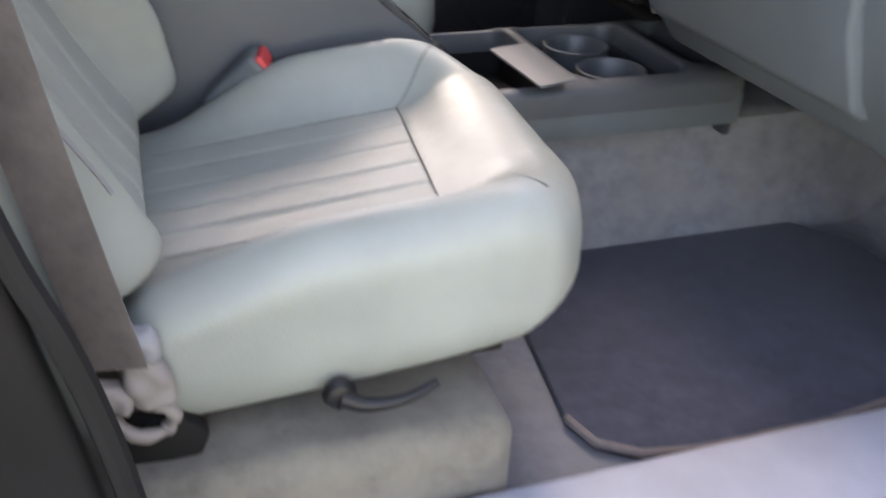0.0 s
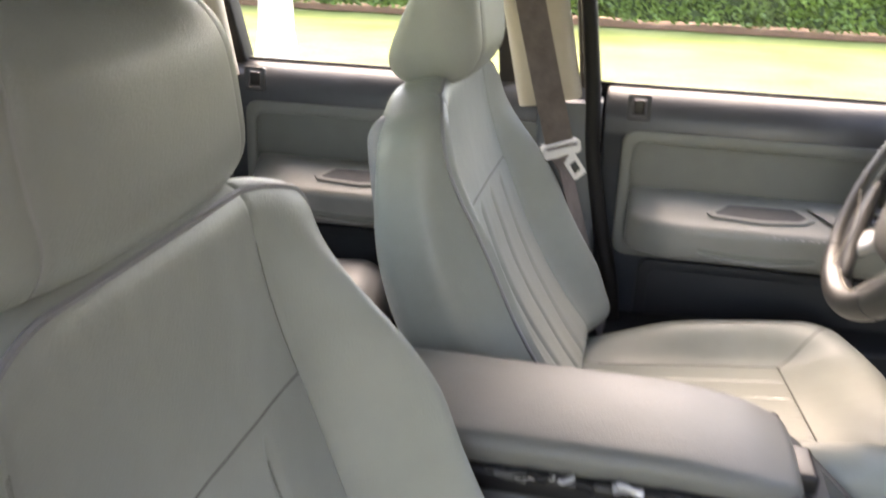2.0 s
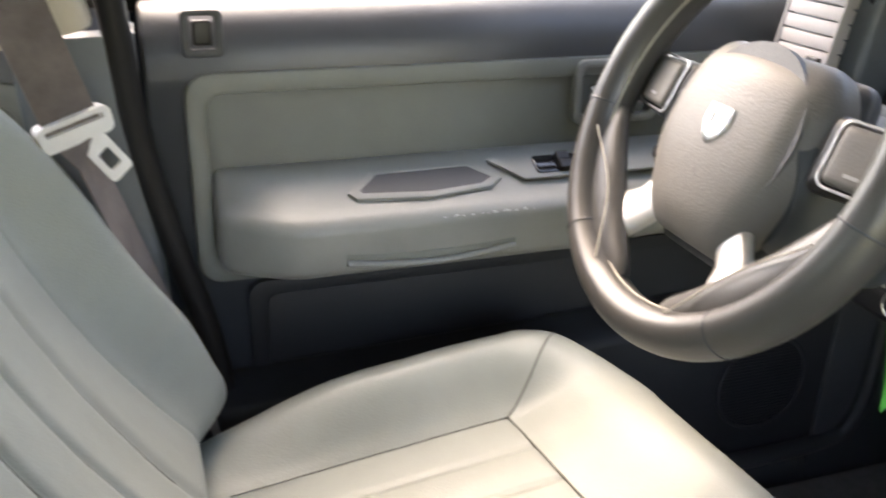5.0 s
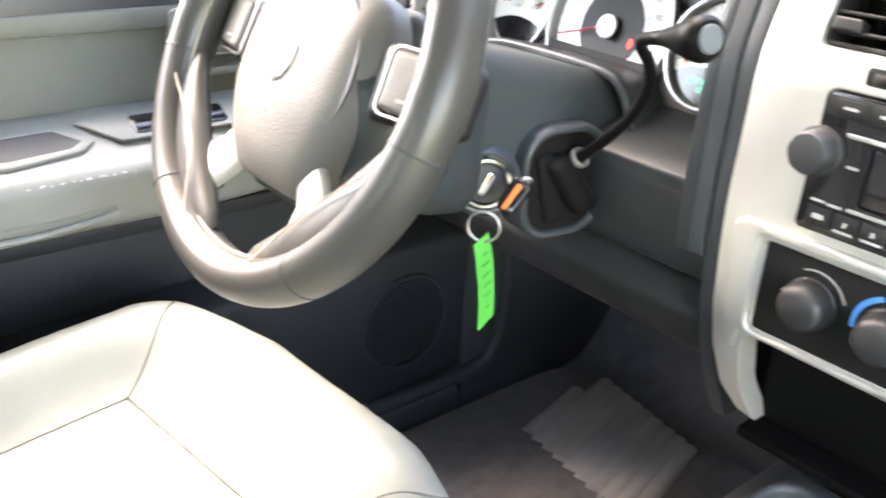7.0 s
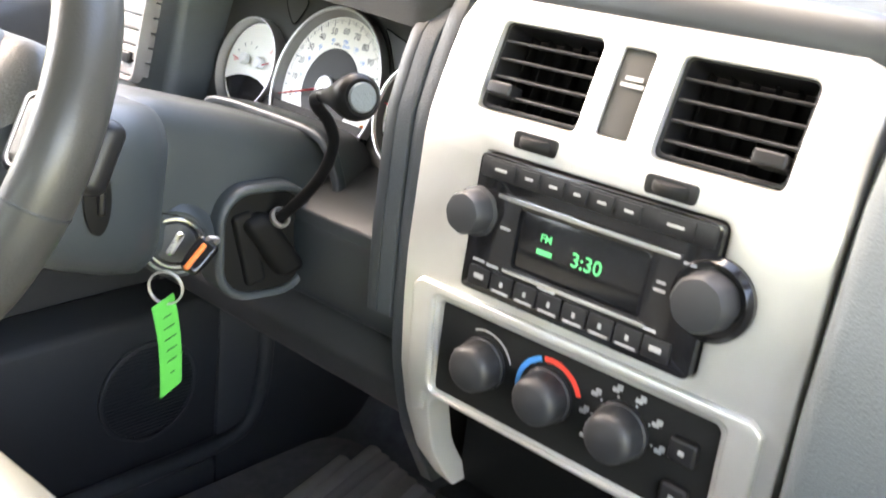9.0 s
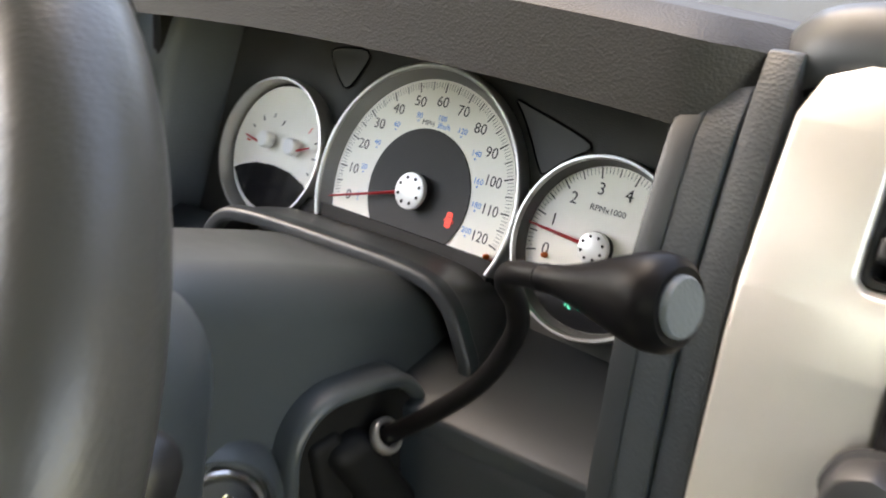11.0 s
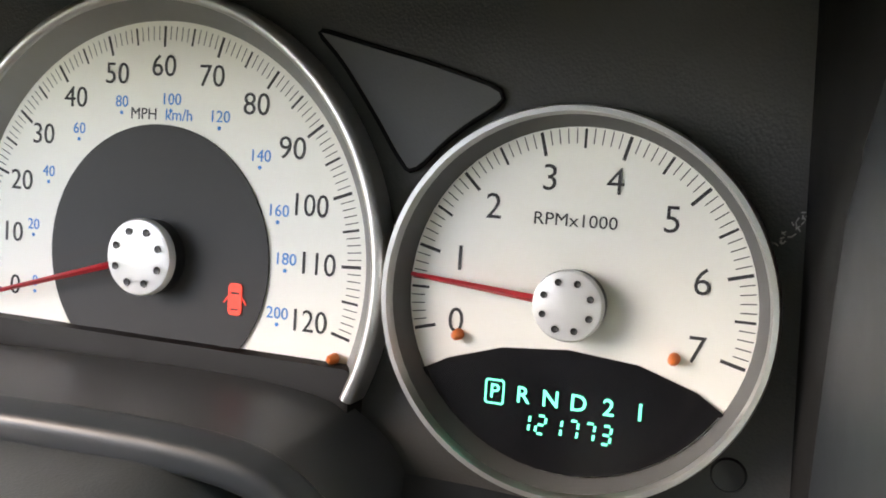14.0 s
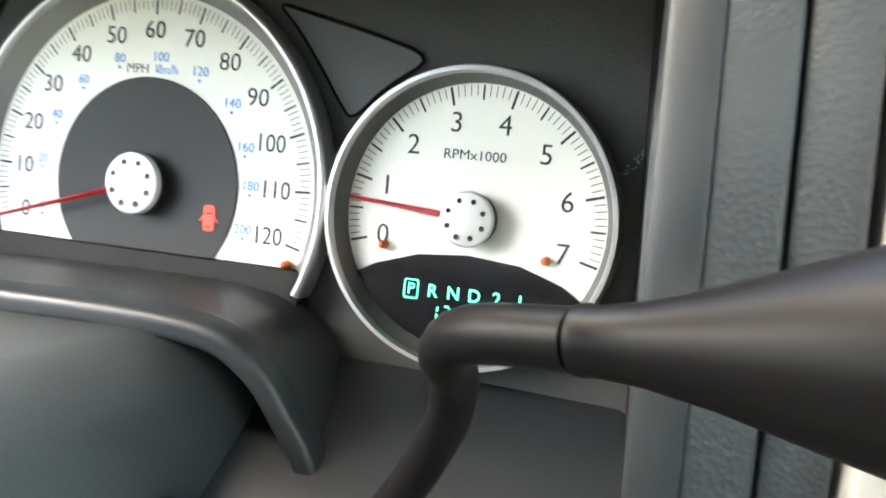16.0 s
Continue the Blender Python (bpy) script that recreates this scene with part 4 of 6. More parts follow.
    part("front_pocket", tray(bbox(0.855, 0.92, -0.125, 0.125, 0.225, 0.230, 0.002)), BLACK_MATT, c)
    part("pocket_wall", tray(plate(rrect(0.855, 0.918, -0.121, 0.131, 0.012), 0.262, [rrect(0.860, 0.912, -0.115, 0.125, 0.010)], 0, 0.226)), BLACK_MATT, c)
    # torn bits in the gap under the lid
    rb = random.Random(8)
    for k in range(14):
        x = 0.03 + 0.20 * rb.random()
        part("torn_trim", tf(rbox((rb.uniform(0.006, 0.02), 0.003, rb.uniform(0.002, 0.005)), 0.0018, (4, 1, 2), lambda a, b, d: (a, b + 0.004 * noise.noise(Vector((a * 90, k, d * 90))), d + 0.005 * noise.noise(Vector((a * 70, k * 3, 1))))), pose(x, -0.0965, 0.459 + rb.uniform(-0.003, 0.004), 0, rb.uniform(-12, 12), 0)), rb.choice((BLACK, BLACK, BLACK, BLACK, CHARCOAL, SILVER_PLASTIC, LEATHER_BACK)), c)


STRIP_GREY = mat("pale_strip_plastic", (0.105, 0.113, 0.115), 0.55)
TRAY_GREY = mat("satin_tray_plastic", (0.062, 0.070, 0.076), 0.42, grain=0.15, grain_size=900)
console()


# ---------------------------------------------------------------- floor mats
def mats():
    m = part("floor_mat", warp(plate([(0.485, -0.55), (0.50, -0.60), (0.545, -0.632), (0.62, -0.645), (0.80, -0.645), (0.92, -0.63), (1.10, -0.60), (1.15, -0.50), (1.15, -0.26), (1.08, -0.175), (0.80, -0.175), (0.58, -0.175), (0.53, -0.21)], 0.012, (), 0.005), lambda x, y, z: (x, y, 0.516 + z + 0.35 * sstep(1.20, 1.50, x))), MAT_CLOTH)
    tagged(m, "dark navy carpet mat with a stitched edge in the passenger footwell", "floor mat")
    rimp = [(0.485, -0.55), (0.50, -0.60), (0.545, -0.632), (0.62, -0.645), (0.80, -0.645), (0.92, -0.63), (1.10, -0.60)]
    edge = tube([(x, y, 0.527 + 0.35 * sstep(1.20, 1.50, x)) for x, y in rimp], 0.006, 8)
    part("bound_edge", edge, BELT, m, "taupe bound edge")
    d = part("floor_mat", warp(plate(rrect(0.50, 1.19, 0.19, 0.66, 0.06), 0.012, (), 0.005), lambda x, y, z: (x, y, 0.516 + z + 0.35 * sstep(1.20, 1.50, x))), CARPET_DARK)
    tagged(d, "dark carpet mat with a ribbed heel pad in the driver footwell", "floor mat")
    for i in range(10):
        u = i / 9
        a = Vector((1.198 - 0.038 * u, 0.597 - 0.214 * u, 0))
        b = Vector((0.991 - 0.028 * u, 0.548 - 0.217 * u, 0))
        if i == 0:
            a = a.lerp(b, 0.3)
        pts = [(p.x, p.y, 0.530 + 0.35 * sstep(1.20, 1.50, p.x)) for p in (a.lerp(b, k / 8) for k in range(9))]
        part("heel_pad_rib", sweep(pts, [(0.0125 * math.cos(t), 0.006 * math.sin(t)) for t in np.linspace(0, 2 * math.pi, 11)[:-1]]), mats_rubber, d)


mats_rubber = mat("grey_rubber", (0.50, 0.48, 0.46), 0.6, grain=0.4, grain_size=900)
mats()


# ---------------------------------------------------------------- doors on the driver side
WORN_GLINT_WHITE = mat("worn_glint_plastic", (0.5, 0.5, 0.47), 0.7)
DOOR_CHARCOAL = mat("door_charcoal_vinyl", (0.045, 0.050, 0.056), 0.36, grain=0.25, grain_size=700)


def door_leaf(x_shift, front, who):
    """Inner face at y 0.74; features placed in world x, moved by x_shift."""
    d = thing("truck_door", pose(x_shift, 0.74, 0.52), who, "truck door", "left doors")
    x0, x1 = (0.095, 0.98) if front else (0.050, 0.78)
    zb = BELT_Z - 0.52
    # main panel with a thick outer skin
    part("outer_skin", bbox(x0 - 0.03, x1 + 0.03, 0.085, 0.11, 0.02, zb - 0.01, 0.008), PAINT, d)
    prof = [(0.040, zb), (0.020, zb - 0.006), (0.0, zb - 0.022), (-0.010, zb - 0.048), (-0.012, zb - 0.075), (0.0, zb - 0.095), (0.0, 0.05), (0.06, 0.05), (0.06, zb)]
    g = bev(extrude_y([(a, b) for a, b in prof], -x1, -x0), 0.006, 2)
    g = warp(g, lambda x, y, z: (-y, x, z))
    part("door_panel", g, DOOR_CHARCOAL, d)
    # upper cloth-like insert
    ins = facing((0, -0.004, 0), (1, 0, 0), (0, 0, 1))
    xi1 = x1 - 0.10
    part("insert_panel", tf(plate(rrect(0.145, xi1, 0.41, 0.61, 0.02), 0.003, (), 0.002), ins), DOOR_GREY, d, "grey-green vinyl insert panel")
    part("insert_rim", tf(plate(rrect(0.130, xi1 + 0.01, 0.40, 0.628, 0.025), 0.012, [rrect(0.150, xi1 - 0.008, 0.42, 0.606, 0.018)], 0.005), ins), RIM_GREY, d)
    # armrest shelf
    xa1 = x1 - 0.06

    half = (xa1 - 0.15) / 2
    def armfn(x, y, z):
        u = (x + half) / (2 * half)
        k = 0.30 + 0.70 * sstep(-0.06, 0.11, u) - 0.14 * sstep(0.50, 0.66, u)
        ny = 0.050 + (y - 0.050) * k
        return x, ny * (1 - 0.10 * sstep(0.0, -0.035, z) * (y < 0)), z + 0.040 * sstep(-0.06, 0.05, y) * sstep(0.0, 0.028, z)
    part("armrest", tf(rbox((half, 0.050, 0.031), 0.013, (60, 12, 5), armfn), pose(0.15 + half, -0.050, 0.458)), ARM_GREY, d, "grey padded plastic armrest")
    topm = facing((0, -0.052, 0.5125), (1, 0, 0), (0, 1, 0.50))
    cup = plate([(0.290, -0.022), (0.282, -0.012), (0.312, 0.016), (0.425, 0.018), (0.455, -0.008), (0.440, -0.020), (0.37, -0.028)], 0.004, [[(0.298, -0.014), (0.296, -0.010), (0.318, 0.011), (0.420, 0.013), (0.442, -0.006), (0.430, -0.014), (0.37, -0.019)]], 0.0015)
    part("pull_cup_rim", tf(cup, topm @ pose(0, 0, -0.002)), ARM_GREY, d)
    # White strip: edge scuffs together with a highlight painted as colour.
    part("worn_edge_glint", tube([(0.36 + 0.0035 * i, -0.0965 + 0.001 * noise.noise(Vector((i * 0.7, 1, 2))), 0.4845 + 0.002 * noise.noise(Vector((i * 0.5, 4, 2)))) for i in range(36)], 0.0022, 6, scales=[0.4 + 0.9 * abs(noise.noise(Vector((i * 0.6, 9, 5)))) for i in range(36)]), WORN_GLINT_WHITE, d, "pale scuffed edge with its highlight in the colour") if front else None
    part("pull_cup", tf(plate([(0.297, -0.0145), (0.295, -0.010), (0.318, 0.0115), (0.420, 0.0135), (0.443, -0.006), (0.431, -0.0145), (0.37, -0.0195)], 0.0012), topm), CHARCOAL, d)
    bow = [(0.272 + 0.186 * t, 0.4500 - 0.008 * math.sin(math.pi * t)) for t in np.linspace(0, 1, 17)]
    # Flat darker plate; the groove's shade is put into its colour.
    part("groove_shade", tf(plate([(x, z + 0.009 - 0.004 * abs(i - 8) / 8) for i, (x, z) in enumerate(bow)][::-1] + bow, 0.0016, (), 0.0005), facing((0, -0.0985, 0), (1, 0, 0), (0, 0.0, 1))), RIM_GREY, d, "darker grey crescent plate drawn as a shaded pull groove")
    part("pull_lip", tube([(x, -0.0988, z - 0.0045) for x, z in bow], 0.0042, 10), ARM_GREY, d)
    # lock lever bezel
    lk = facing((0.152, -0.012, zb - 0.025), (1, 0, 0), (0, 0, 1))
    part("lock_bezel", tf(plate(rrect(-0.020, 0.020, -0.024, 0.022, 0.006), 0.006, [rrect(-0.012, 0.012, -0.016, 0.016, 0.003)], 0.002), lk), CHARCOAL, d)
    part("lock_button", tf(rbox((0.009, 0.012, 0.004), 0.003, (2, 2, 1)), lk @ pose(0, 0, 0.003)), BLACK, d)
    # lower map pocket
    part("map_pocket", tf(plate(rrect(0.18, xa1, 0.16, 0.395, 0.02), 0.010, [rrect(0.20, xa1 - 0.02, 0.20, 0.378, 0.015)], 0.004), facing((0, -0.002, 0), (1, 0, 0), (0, 0, 1))), POCKET_BLACK, d)
    part("pocket_back", tf(plate(rrect(0.19, xa1 - 0.01, 0.19, 0.388, 0.015), 0.003, (), 0.001), facing((0, -0.002, 0), (1, 0, 0), (0, 0, 1))), POCKET_BLACK, d)
    shelf = bev(extrude_y([(-0.070, 0.312), (-0.004, 0.332), (-0.004, 0.05), (-0.066, 0.05)], -xa1 - (0.10 if front else 0.02), -0.13), 0.010, 3)
    part("pocket_front", warp(shelf, lambda x, y, z: (-y, x, z - 0.012 - 0.03 * sstep(0.75, 0.55, -y) * (z > 0.2))), POCKET_BLACK, d)
    # window frame and glass
    fr = 0.02
    zt = 1.62 - 0.52
    pts = [(x0 - 0.030, zb), (x0 + 0.005 - 0.085, zt), (x1 - 0.42 if front else x1 - 0.03, zt), (x1 + (0.03 if front else 0.0), zb)]
    if not front:
        pts = [(0.101, zb), (0.040, zt), (0.585, zt), (0.617, zb)]
    frame_g = sweep([(x, 0.045 - 0.09 * (z - zb) / (zt - zb) * 0.9, z) for x, z in pts], rrect(-0.018, 0.018, -0.022, 0.022, 0.006), up=(0, -1, 0))
    part("window_frame", frame_g, RUBBER, d)
    part("belt_seal", bbox(x0 - 0.02, x1 + 0.02, 0.041, 0.052, zb - 0.012, zb + 0.005, 0.002), RUBBER, d)
    gl = part("window_glass", ([(pts[0][0], 0.045, zb - 0.03), (pts[1][0], -0.03, zt), (pts[2][0], -0.03, zt), (pts[3][0], 0.045, zb - 0.03)], [(0, 1, 2, 3)]), GLASS, d)
    gl.visible_shadow = False
    if not front:
        part("rear_trim", sweep([(0.080, -0.012, zb - 0.026), (0.054, -0.046, zb + 0.19), (0.012, -0.085, zt)], rrect(-0.018, 0.018, -0.038, 0.038, 0.014), up=(1, 0, 0)), BEIGE, d, "beige window pillar trim")
    if front:
        sw = topm @ pose(0, 0, 0.001)
        part("switch_panel", tf(plate([(0.480, -0.016), (0.445, 0.018), (0.455, 0.024), (0.74, 0.024), (0.74, -0.016)], 0.003, (), 0.0015), sw), ARM_GREY, d)
        part("switch_well", tf(plate(rrect(0.497, 0.60, -0.010, 0.016, 0.004), 0.0045, (), 0.001), sw), GLOSS, d)
        for i in range(4):
            part("window_switch", tf(rbox((0.008, 0.006, 0.005), 0.002, (2, 2, 1)), sw @ pose(0.522 + 0.032 * (i % 2) + 0.01, -0.004 + 0.013 * (i // 2), 0.0065, 12, 0, 0)), BLACK, d)
        part("mirror_knob", tf(lathe([(0.013, 0), (0.013, 0.006), (0.008, 0.010), (0, 0.010)], 18), sw @ pose(0.66, 0.0, 0.004)), BLACK, d)
        hb = facing((0.612, -0.008, 0.585), (1, 0, 0), (0, 0, 1))
        part("handle_bezel", tf(plate(rrect(-0.055, 0.055, -0.035, 0.04, 0.012), 0.012, [rrect(-0.045, 0.045, -0.026, 0.031, 0.009)], 0.003), hb), ARM_GREY, d)
        part("door_handle", tf(rbox((0.038, 0.012, 0.006), 0.005, (6, 3, 2)), hb @ pose(0.0, 0.0, 0.014)), CHROME, d, "chrome inside door handle")
        spk = facing((0.850, -0.071, 0.185), (1, 0, 0), (0, 0, 1))
        part("speaker_ring", tf(ring(0.066, 0.073, -0.004, 0.003, 48), spk), POCKET_BLACK, d)
        ribs = [tube([(math.sqrt(max(0, 0.066 ** 2 - v * v)) * -1, v, 0.001), (math.sqrt(max(0, 0.066 ** 2 - v * v)), v, 0.001)], 0.0014, 6, up=(0, 0, 1)) for v in np.linspace(-0.062, 0.062, 26)]
        part("pocket_lip", tube(smooth_path([(0.30, -0.075, 0.062), (0.80, -0.075, 0.062), (0.97, -0.075, 0.068), (1.02, -0.075, 0.10), (1.035, -0.075, 0.18), (1.035, -0.07, 0.27)], 8), 0.013, 12, up=(0, 1, 0)), SLATE_DARK, d)
        part("speaker_grille", tf(merge(*ribs), spk), POCKET_BLACK, d)
    return d


front_door = door_leaf(0.0, True, "closed driver door with grey insert, armrest and window switches")
rear_door = door_leaf(-0.695, False, "closed rear door with grey insert and armrest")


def left_pillar():
    p = part("pillar_middle", sweep([(0.055, 0.745, 0.55), (0.035, 0.745, 1.19)], rrect(-0.04, 0.04, -0.055, 0.055, 0.015), up=(1, 0, 0)), SLATE)
    tagged(p, "slate grey lower middle pillar trim", "pillar", kind="structure")
    u = part("pillar_upper", sweep([(0.003, 0.70, 1.195), (-0.039, 0.685, 1.39), (-0.098, 0.655, 1.66)], rrect(-0.03, 0.03, -0.053, 0.053, 0.02), up=(1, 0, 0)), BEIGE)
    tagged(u, "beige upper middle pillar trim", "pillar", kind="structure")
    q = part("pillar_seal", sweep(smooth_path([(0.155, 0.712, 0.55), (0.142, 0.712, 0.82), (0.106, 0.712, 0.98), (0.082, 0.712, 1.10), (0.072, 0.708, 1.22), (0.043, 0.690, 1.43), (0.008, 0.665, 1.64)], 4), circle(0.0135, 12), up=(1, 0, 0)), RUBBER)
    tagged(q, "black rubber door seal on the pillar", "seal", kind="structure")


left_pillar()


JAMB_BLACK = mat("black_jamb_paint", (0.008, 0.008, 0.008), 0.40, spec=0.25, mottle=0.2, mottle_size=12)


def right_side():
    p = part("pillar_right", sweep(smooth_path([(-0.040, -0.76, 0.56), (-0.055, -0.76, 0.76), (-0.085, -0.76, 0.95), (-0.125, -0.76, 1.20), (-0.19, -0.69, 1.64)], 4), rrect(-0.035, 0.035, -0.045, 0.045, 0.012), up=(1, 0, 0)), JAMB_BLACK)
    tagged(p, "dark middle pillar of the open passenger doorway", "pillar", kind="structure")
    for dx, r in ((0.0, 0.010), (-0.03, 0.008)):
        q = part("door_seal", tube(smooth_path([(0.018 + dx, -0.785, 0.56), (0.006 + dx, -0.785, 0.755), (-0.014 + dx, -0.785, 0.882), (-0.042 + dx, -0.785, 0.985), (-0.080 + dx, -0.785, 1.20), (-0.14 + dx, -0.72, 1.62)], 5), r, 8, up=(1, 0, 0)), RUBBER)
        tagged(q, "black rubber seal round the passenger doorway", "seal", kind="structure")
    d = thing("truck_door", pose(0, -0.74, 0.52), "closed rear passenger door in dark paint", "truck door", "right doors")
    part("door_panel", bbox(-0.80, -0.13, -0.10, 0.0, 0.02, BELT_Z - 0.52, 0.012), JAMB_BLACK, d)
    gl = part("window_glass", bbox(-0.80, -0.15, -0.05, -0.045, BELT_Z - 0.53, 1.10, 0.001), GLASS, d)
    gl.visible_shadow = False


right_side()


def door_mirror():
    m = thing("door_mirror", pose(0.775, 0.99, 1.375), "door mirror housing outside the driver window", "mirror")
    part("housing", rbox((0.055, 0.11, 0.085), 0.045, (4, 10, 8)), SILVER_PLASTIC, m)
    part("mirror_glass", tf(rbox((0.003, 0.092, 0.064), 0.002, (2, 3, 3)), pose(-0.045, 0, 0)), CHROME, m)
    part("mirror_arm", tube([(0.02, -0.19, -0.10), (0.01, -0.06, -0.05)], 0.02), PAINT, m)


door_mirror()


# ---------------------------------------------------------------- dashboard
GRAINED = mat("pebble_grained_slate", (0.024, 0.031, 0.036), 0.5, grain=0.4, grain_size=620)


def stack_x(z):
    pts = [(0.88, 0.797), (0.92, 0.775), (0.96, 0.762), (1.0, 0.752), (1.05, 0.748), (1.10, 0.747), (1.19, 0.750), (1.23, 0.762), (1.275, 0.780), (1.30, 0.80)]
    for (a, xa), (b, xb) in zip(pts, pts[1:]):
        if z <= b:
            t = max(0, (z - a) / (b - a))
            return xa + (xb - xa) * t
    return pts[-1][1]


TRIM_SLATE = mat("satin_slate_trim", (0.0145, 0.0190, 0.0225), 0.45, grain=0.08, grain_size=2500)
# Paler than the dash plastic; sunlight on the side vent is in the colour.
VENT_SUNLIT = mat("sunlit_vent_plastic", (0.27, 0.255, 0.25), 0.5, grain=0.2, grain_size=900)


def dash():
    d = thing("dashboard", pose(0, 0, 0), "slate grey moulded dashboard with silver centre panel", "dashboard")
    # top pad over the whole width
    def pad(u, v):
        y = -0.73 + 1.46 * v
        x0 = 0.785 + 0.040 * sstep(0.185, 0.155, abs(y)) + 0.115 * sstep(0.150, 0.166, y) * sstep(0.640, 0.620, y)
        return x0 + (1.285 - x0) * u, y, 1.281 - 0.010 * (1 - u) ** 6 * sstep(0.15, 0.2, abs(y)) - 0.10 * u * u + 0.004 * sstep(0.19, 0.15, abs(y))
    top = sheet(pad, 14, 96, 0.03)
    part("top_pad", top, SLATE, d)
    # rolled slate edge over the silver panel
    roll = smooth_path([(0.812, 0.160, 1.262), (0.803, 0.152, 1.280), (0.797, 0.130, 1.2885), (0.795, 0.07, 1.2905), (0.794, 0.0, 1.291), (0.795, -0.07, 1.2905), (0.797, -0.130, 1.2885), (0.803, -0.152, 1.280), (0.812, -0.160, 1.262)], 6)
    part("panel_roll", sweep(roll, circle(0.009, 12, 0.016), up=(0.45, 0, 1)), SMOOTH_SLATE, d, "rolled slate edge over the centre panel")
    # passenger side
    prof = [(0.80, 1.265), (0.752, 1.262), (0.728, 1.22), (0.716, 1.10), (0.722, 1.02), (0.75, 0.93), (0.80, 0.86), (0.88, 0.84), (1.2, 0.84), (1.2, 1.25)]
    part("passenger_panel", extrude_y(prof, -0.72, -0.155, 0.012, 3), SLATE, d)
    # glove box lid
    gb = [(0.716, 1.06), (0.706, 1.05), (0.712, 1.0), (0.742, 0.915), (0.765, 0.90), (0.78, 0.92), (0.74, 1.04)]
    part("glove_box_lid", extrude_y(gb, -0.60, -0.180, 0.008, 3), SLATE, d)
    # driver side lower panel
    low = [(0.80, 1.078), (0.772, 1.076), (0.768, 1.06), (0.775, 0.995), (0.80, 0.985), (0.80, 0.93), (0.86, 0.89), (1.2, 0.89), (1.2, 1.11)]
    part("driver_lower_panel", extrude_y(low, 0.155, 0.72, 0.010, 3), TRIM_SLATE, d)
    part("knee_panel", extrude_y([(0.792, 0.99), (0.78, 0.955), (0.80, 0.915), (0.86, 0.885), (0.90, 0.99)], 0.17, 0.70, 0.010, 3), POCKET_BLACK, d)
    # pillar of trim between gauges and centre panel
    def upright(section):
        levels = np.linspace(1.03, 1.284, 15)
        V = [(stack_x(z) + x + 30 * max(0, z - 1.25) ** 2 if x < 0.09 else 0.90, y, z) for z in levels for x, y in section]
        n, m = len(section), len(levels)
        F = [(k * n + j, k * n + (j + 1) % n, (k + 1) * n + (j + 1) % n, (k + 1) * n + j) for k in range(m - 1) for j in range(n)]
        return V, F + [tuple(range(n)), tuple(range((m - 1) * n, m * n))]
    part("grained_strip", upright([(0.016, 0.1642), (0.0015, 0.1642), (0.0004, 0.1648), (0.0, 0.166), (0.0, 0.1784), (0.016, 0.1784)]), GRAINED, d)
    V, F = upright([(0.012, 0.158), (0.012, 0.1785), (0.0005, 0.1785), (-0.0006, 0.1789), (-0.0010, 0.180), (-0.0010, 0.1875), (0.0, 0.1895), (0.004, 0.1905), (0.045, 0.1925), (0.10, 0.197), (0.10, 0.158)])
    part("gauge_side_trim", (V, F), TRIM_SLATE, d)
    # left end panel with vent
    part("left_end_panel", extrude_y([(0.86, 1.28), (0.835, 1.22), (0.81, 1.08), (0.82, 1.05), (1.1, 1.05), (1.1, 1.28)], 0.588, 0.72, 0.012, 3), SLATE, d)
    lv = facing((0.799, 0.634, 1.183), (0, -1, 0), (0.2, 0, 1))
    part("side_vent_frame", tf(plate(rrect(-0.045, 0.045, -0.055, 0.055, 0.01), 0.012, [rrect(-0.0405, 0.0405, -0.050, 0.050, 0.005)], 0.002), lv), VENT_SUNLIT, d)
    for i in range(6):
        part("side_vent_slat", tf(bbox(-0.040, 0.040, -0.0475 + 0.0160 * i, -0.0335 + 0.0160 * i, -0.01, 0.009 + 0.0004 * i, 0.001), lv), VENT_SUNLIT, d)
    part("side_vent_slider", tf(rbox((0.010, 0.006, 0.004), 0.002, (2, 2, 1)), lv @ pose(0.024, -0.030, 0.010)), BLACK, d, "dark slider on the side vent")
    # core behind everything
    part("dash_core", bbox(0.93, 1.28, -0.71, 0.71, 0.90, 1.20, 0.01), BLACK_MATT, d)
    return d


dash()


# ---------------------------------------------------------------- centre panel
def stack_g(u, v, h):
    """Panel space (u right, v height in the world, h out) to the world."""
    return stack_x(v) - h, -u, v


def fine(g, cuts=0.02):
    bm = to_bm(g)
    for z in np.arange(0.88, 1.30, cuts):
        geom = list(bm.verts) + list(bm.edges) + list(bm.faces)
        bmesh.ops.bisect_plane(bm, geom=geom, plane_co=(0, z, 0), plane_no=(0, 1, 0))
    return from_bm(bm)


# Lifted like the surround; lens haze is put into this colour too.
RECESS = mat("hazed_recess_black", (0.056, 0.058, 0.058), 0.55, grain=0.08, grain_size=1200, spec=0.35)
VENTS = ((-0.111, -0.024, 1.208, 1.266), (0.024, 0.113, 1.206, 1.266))


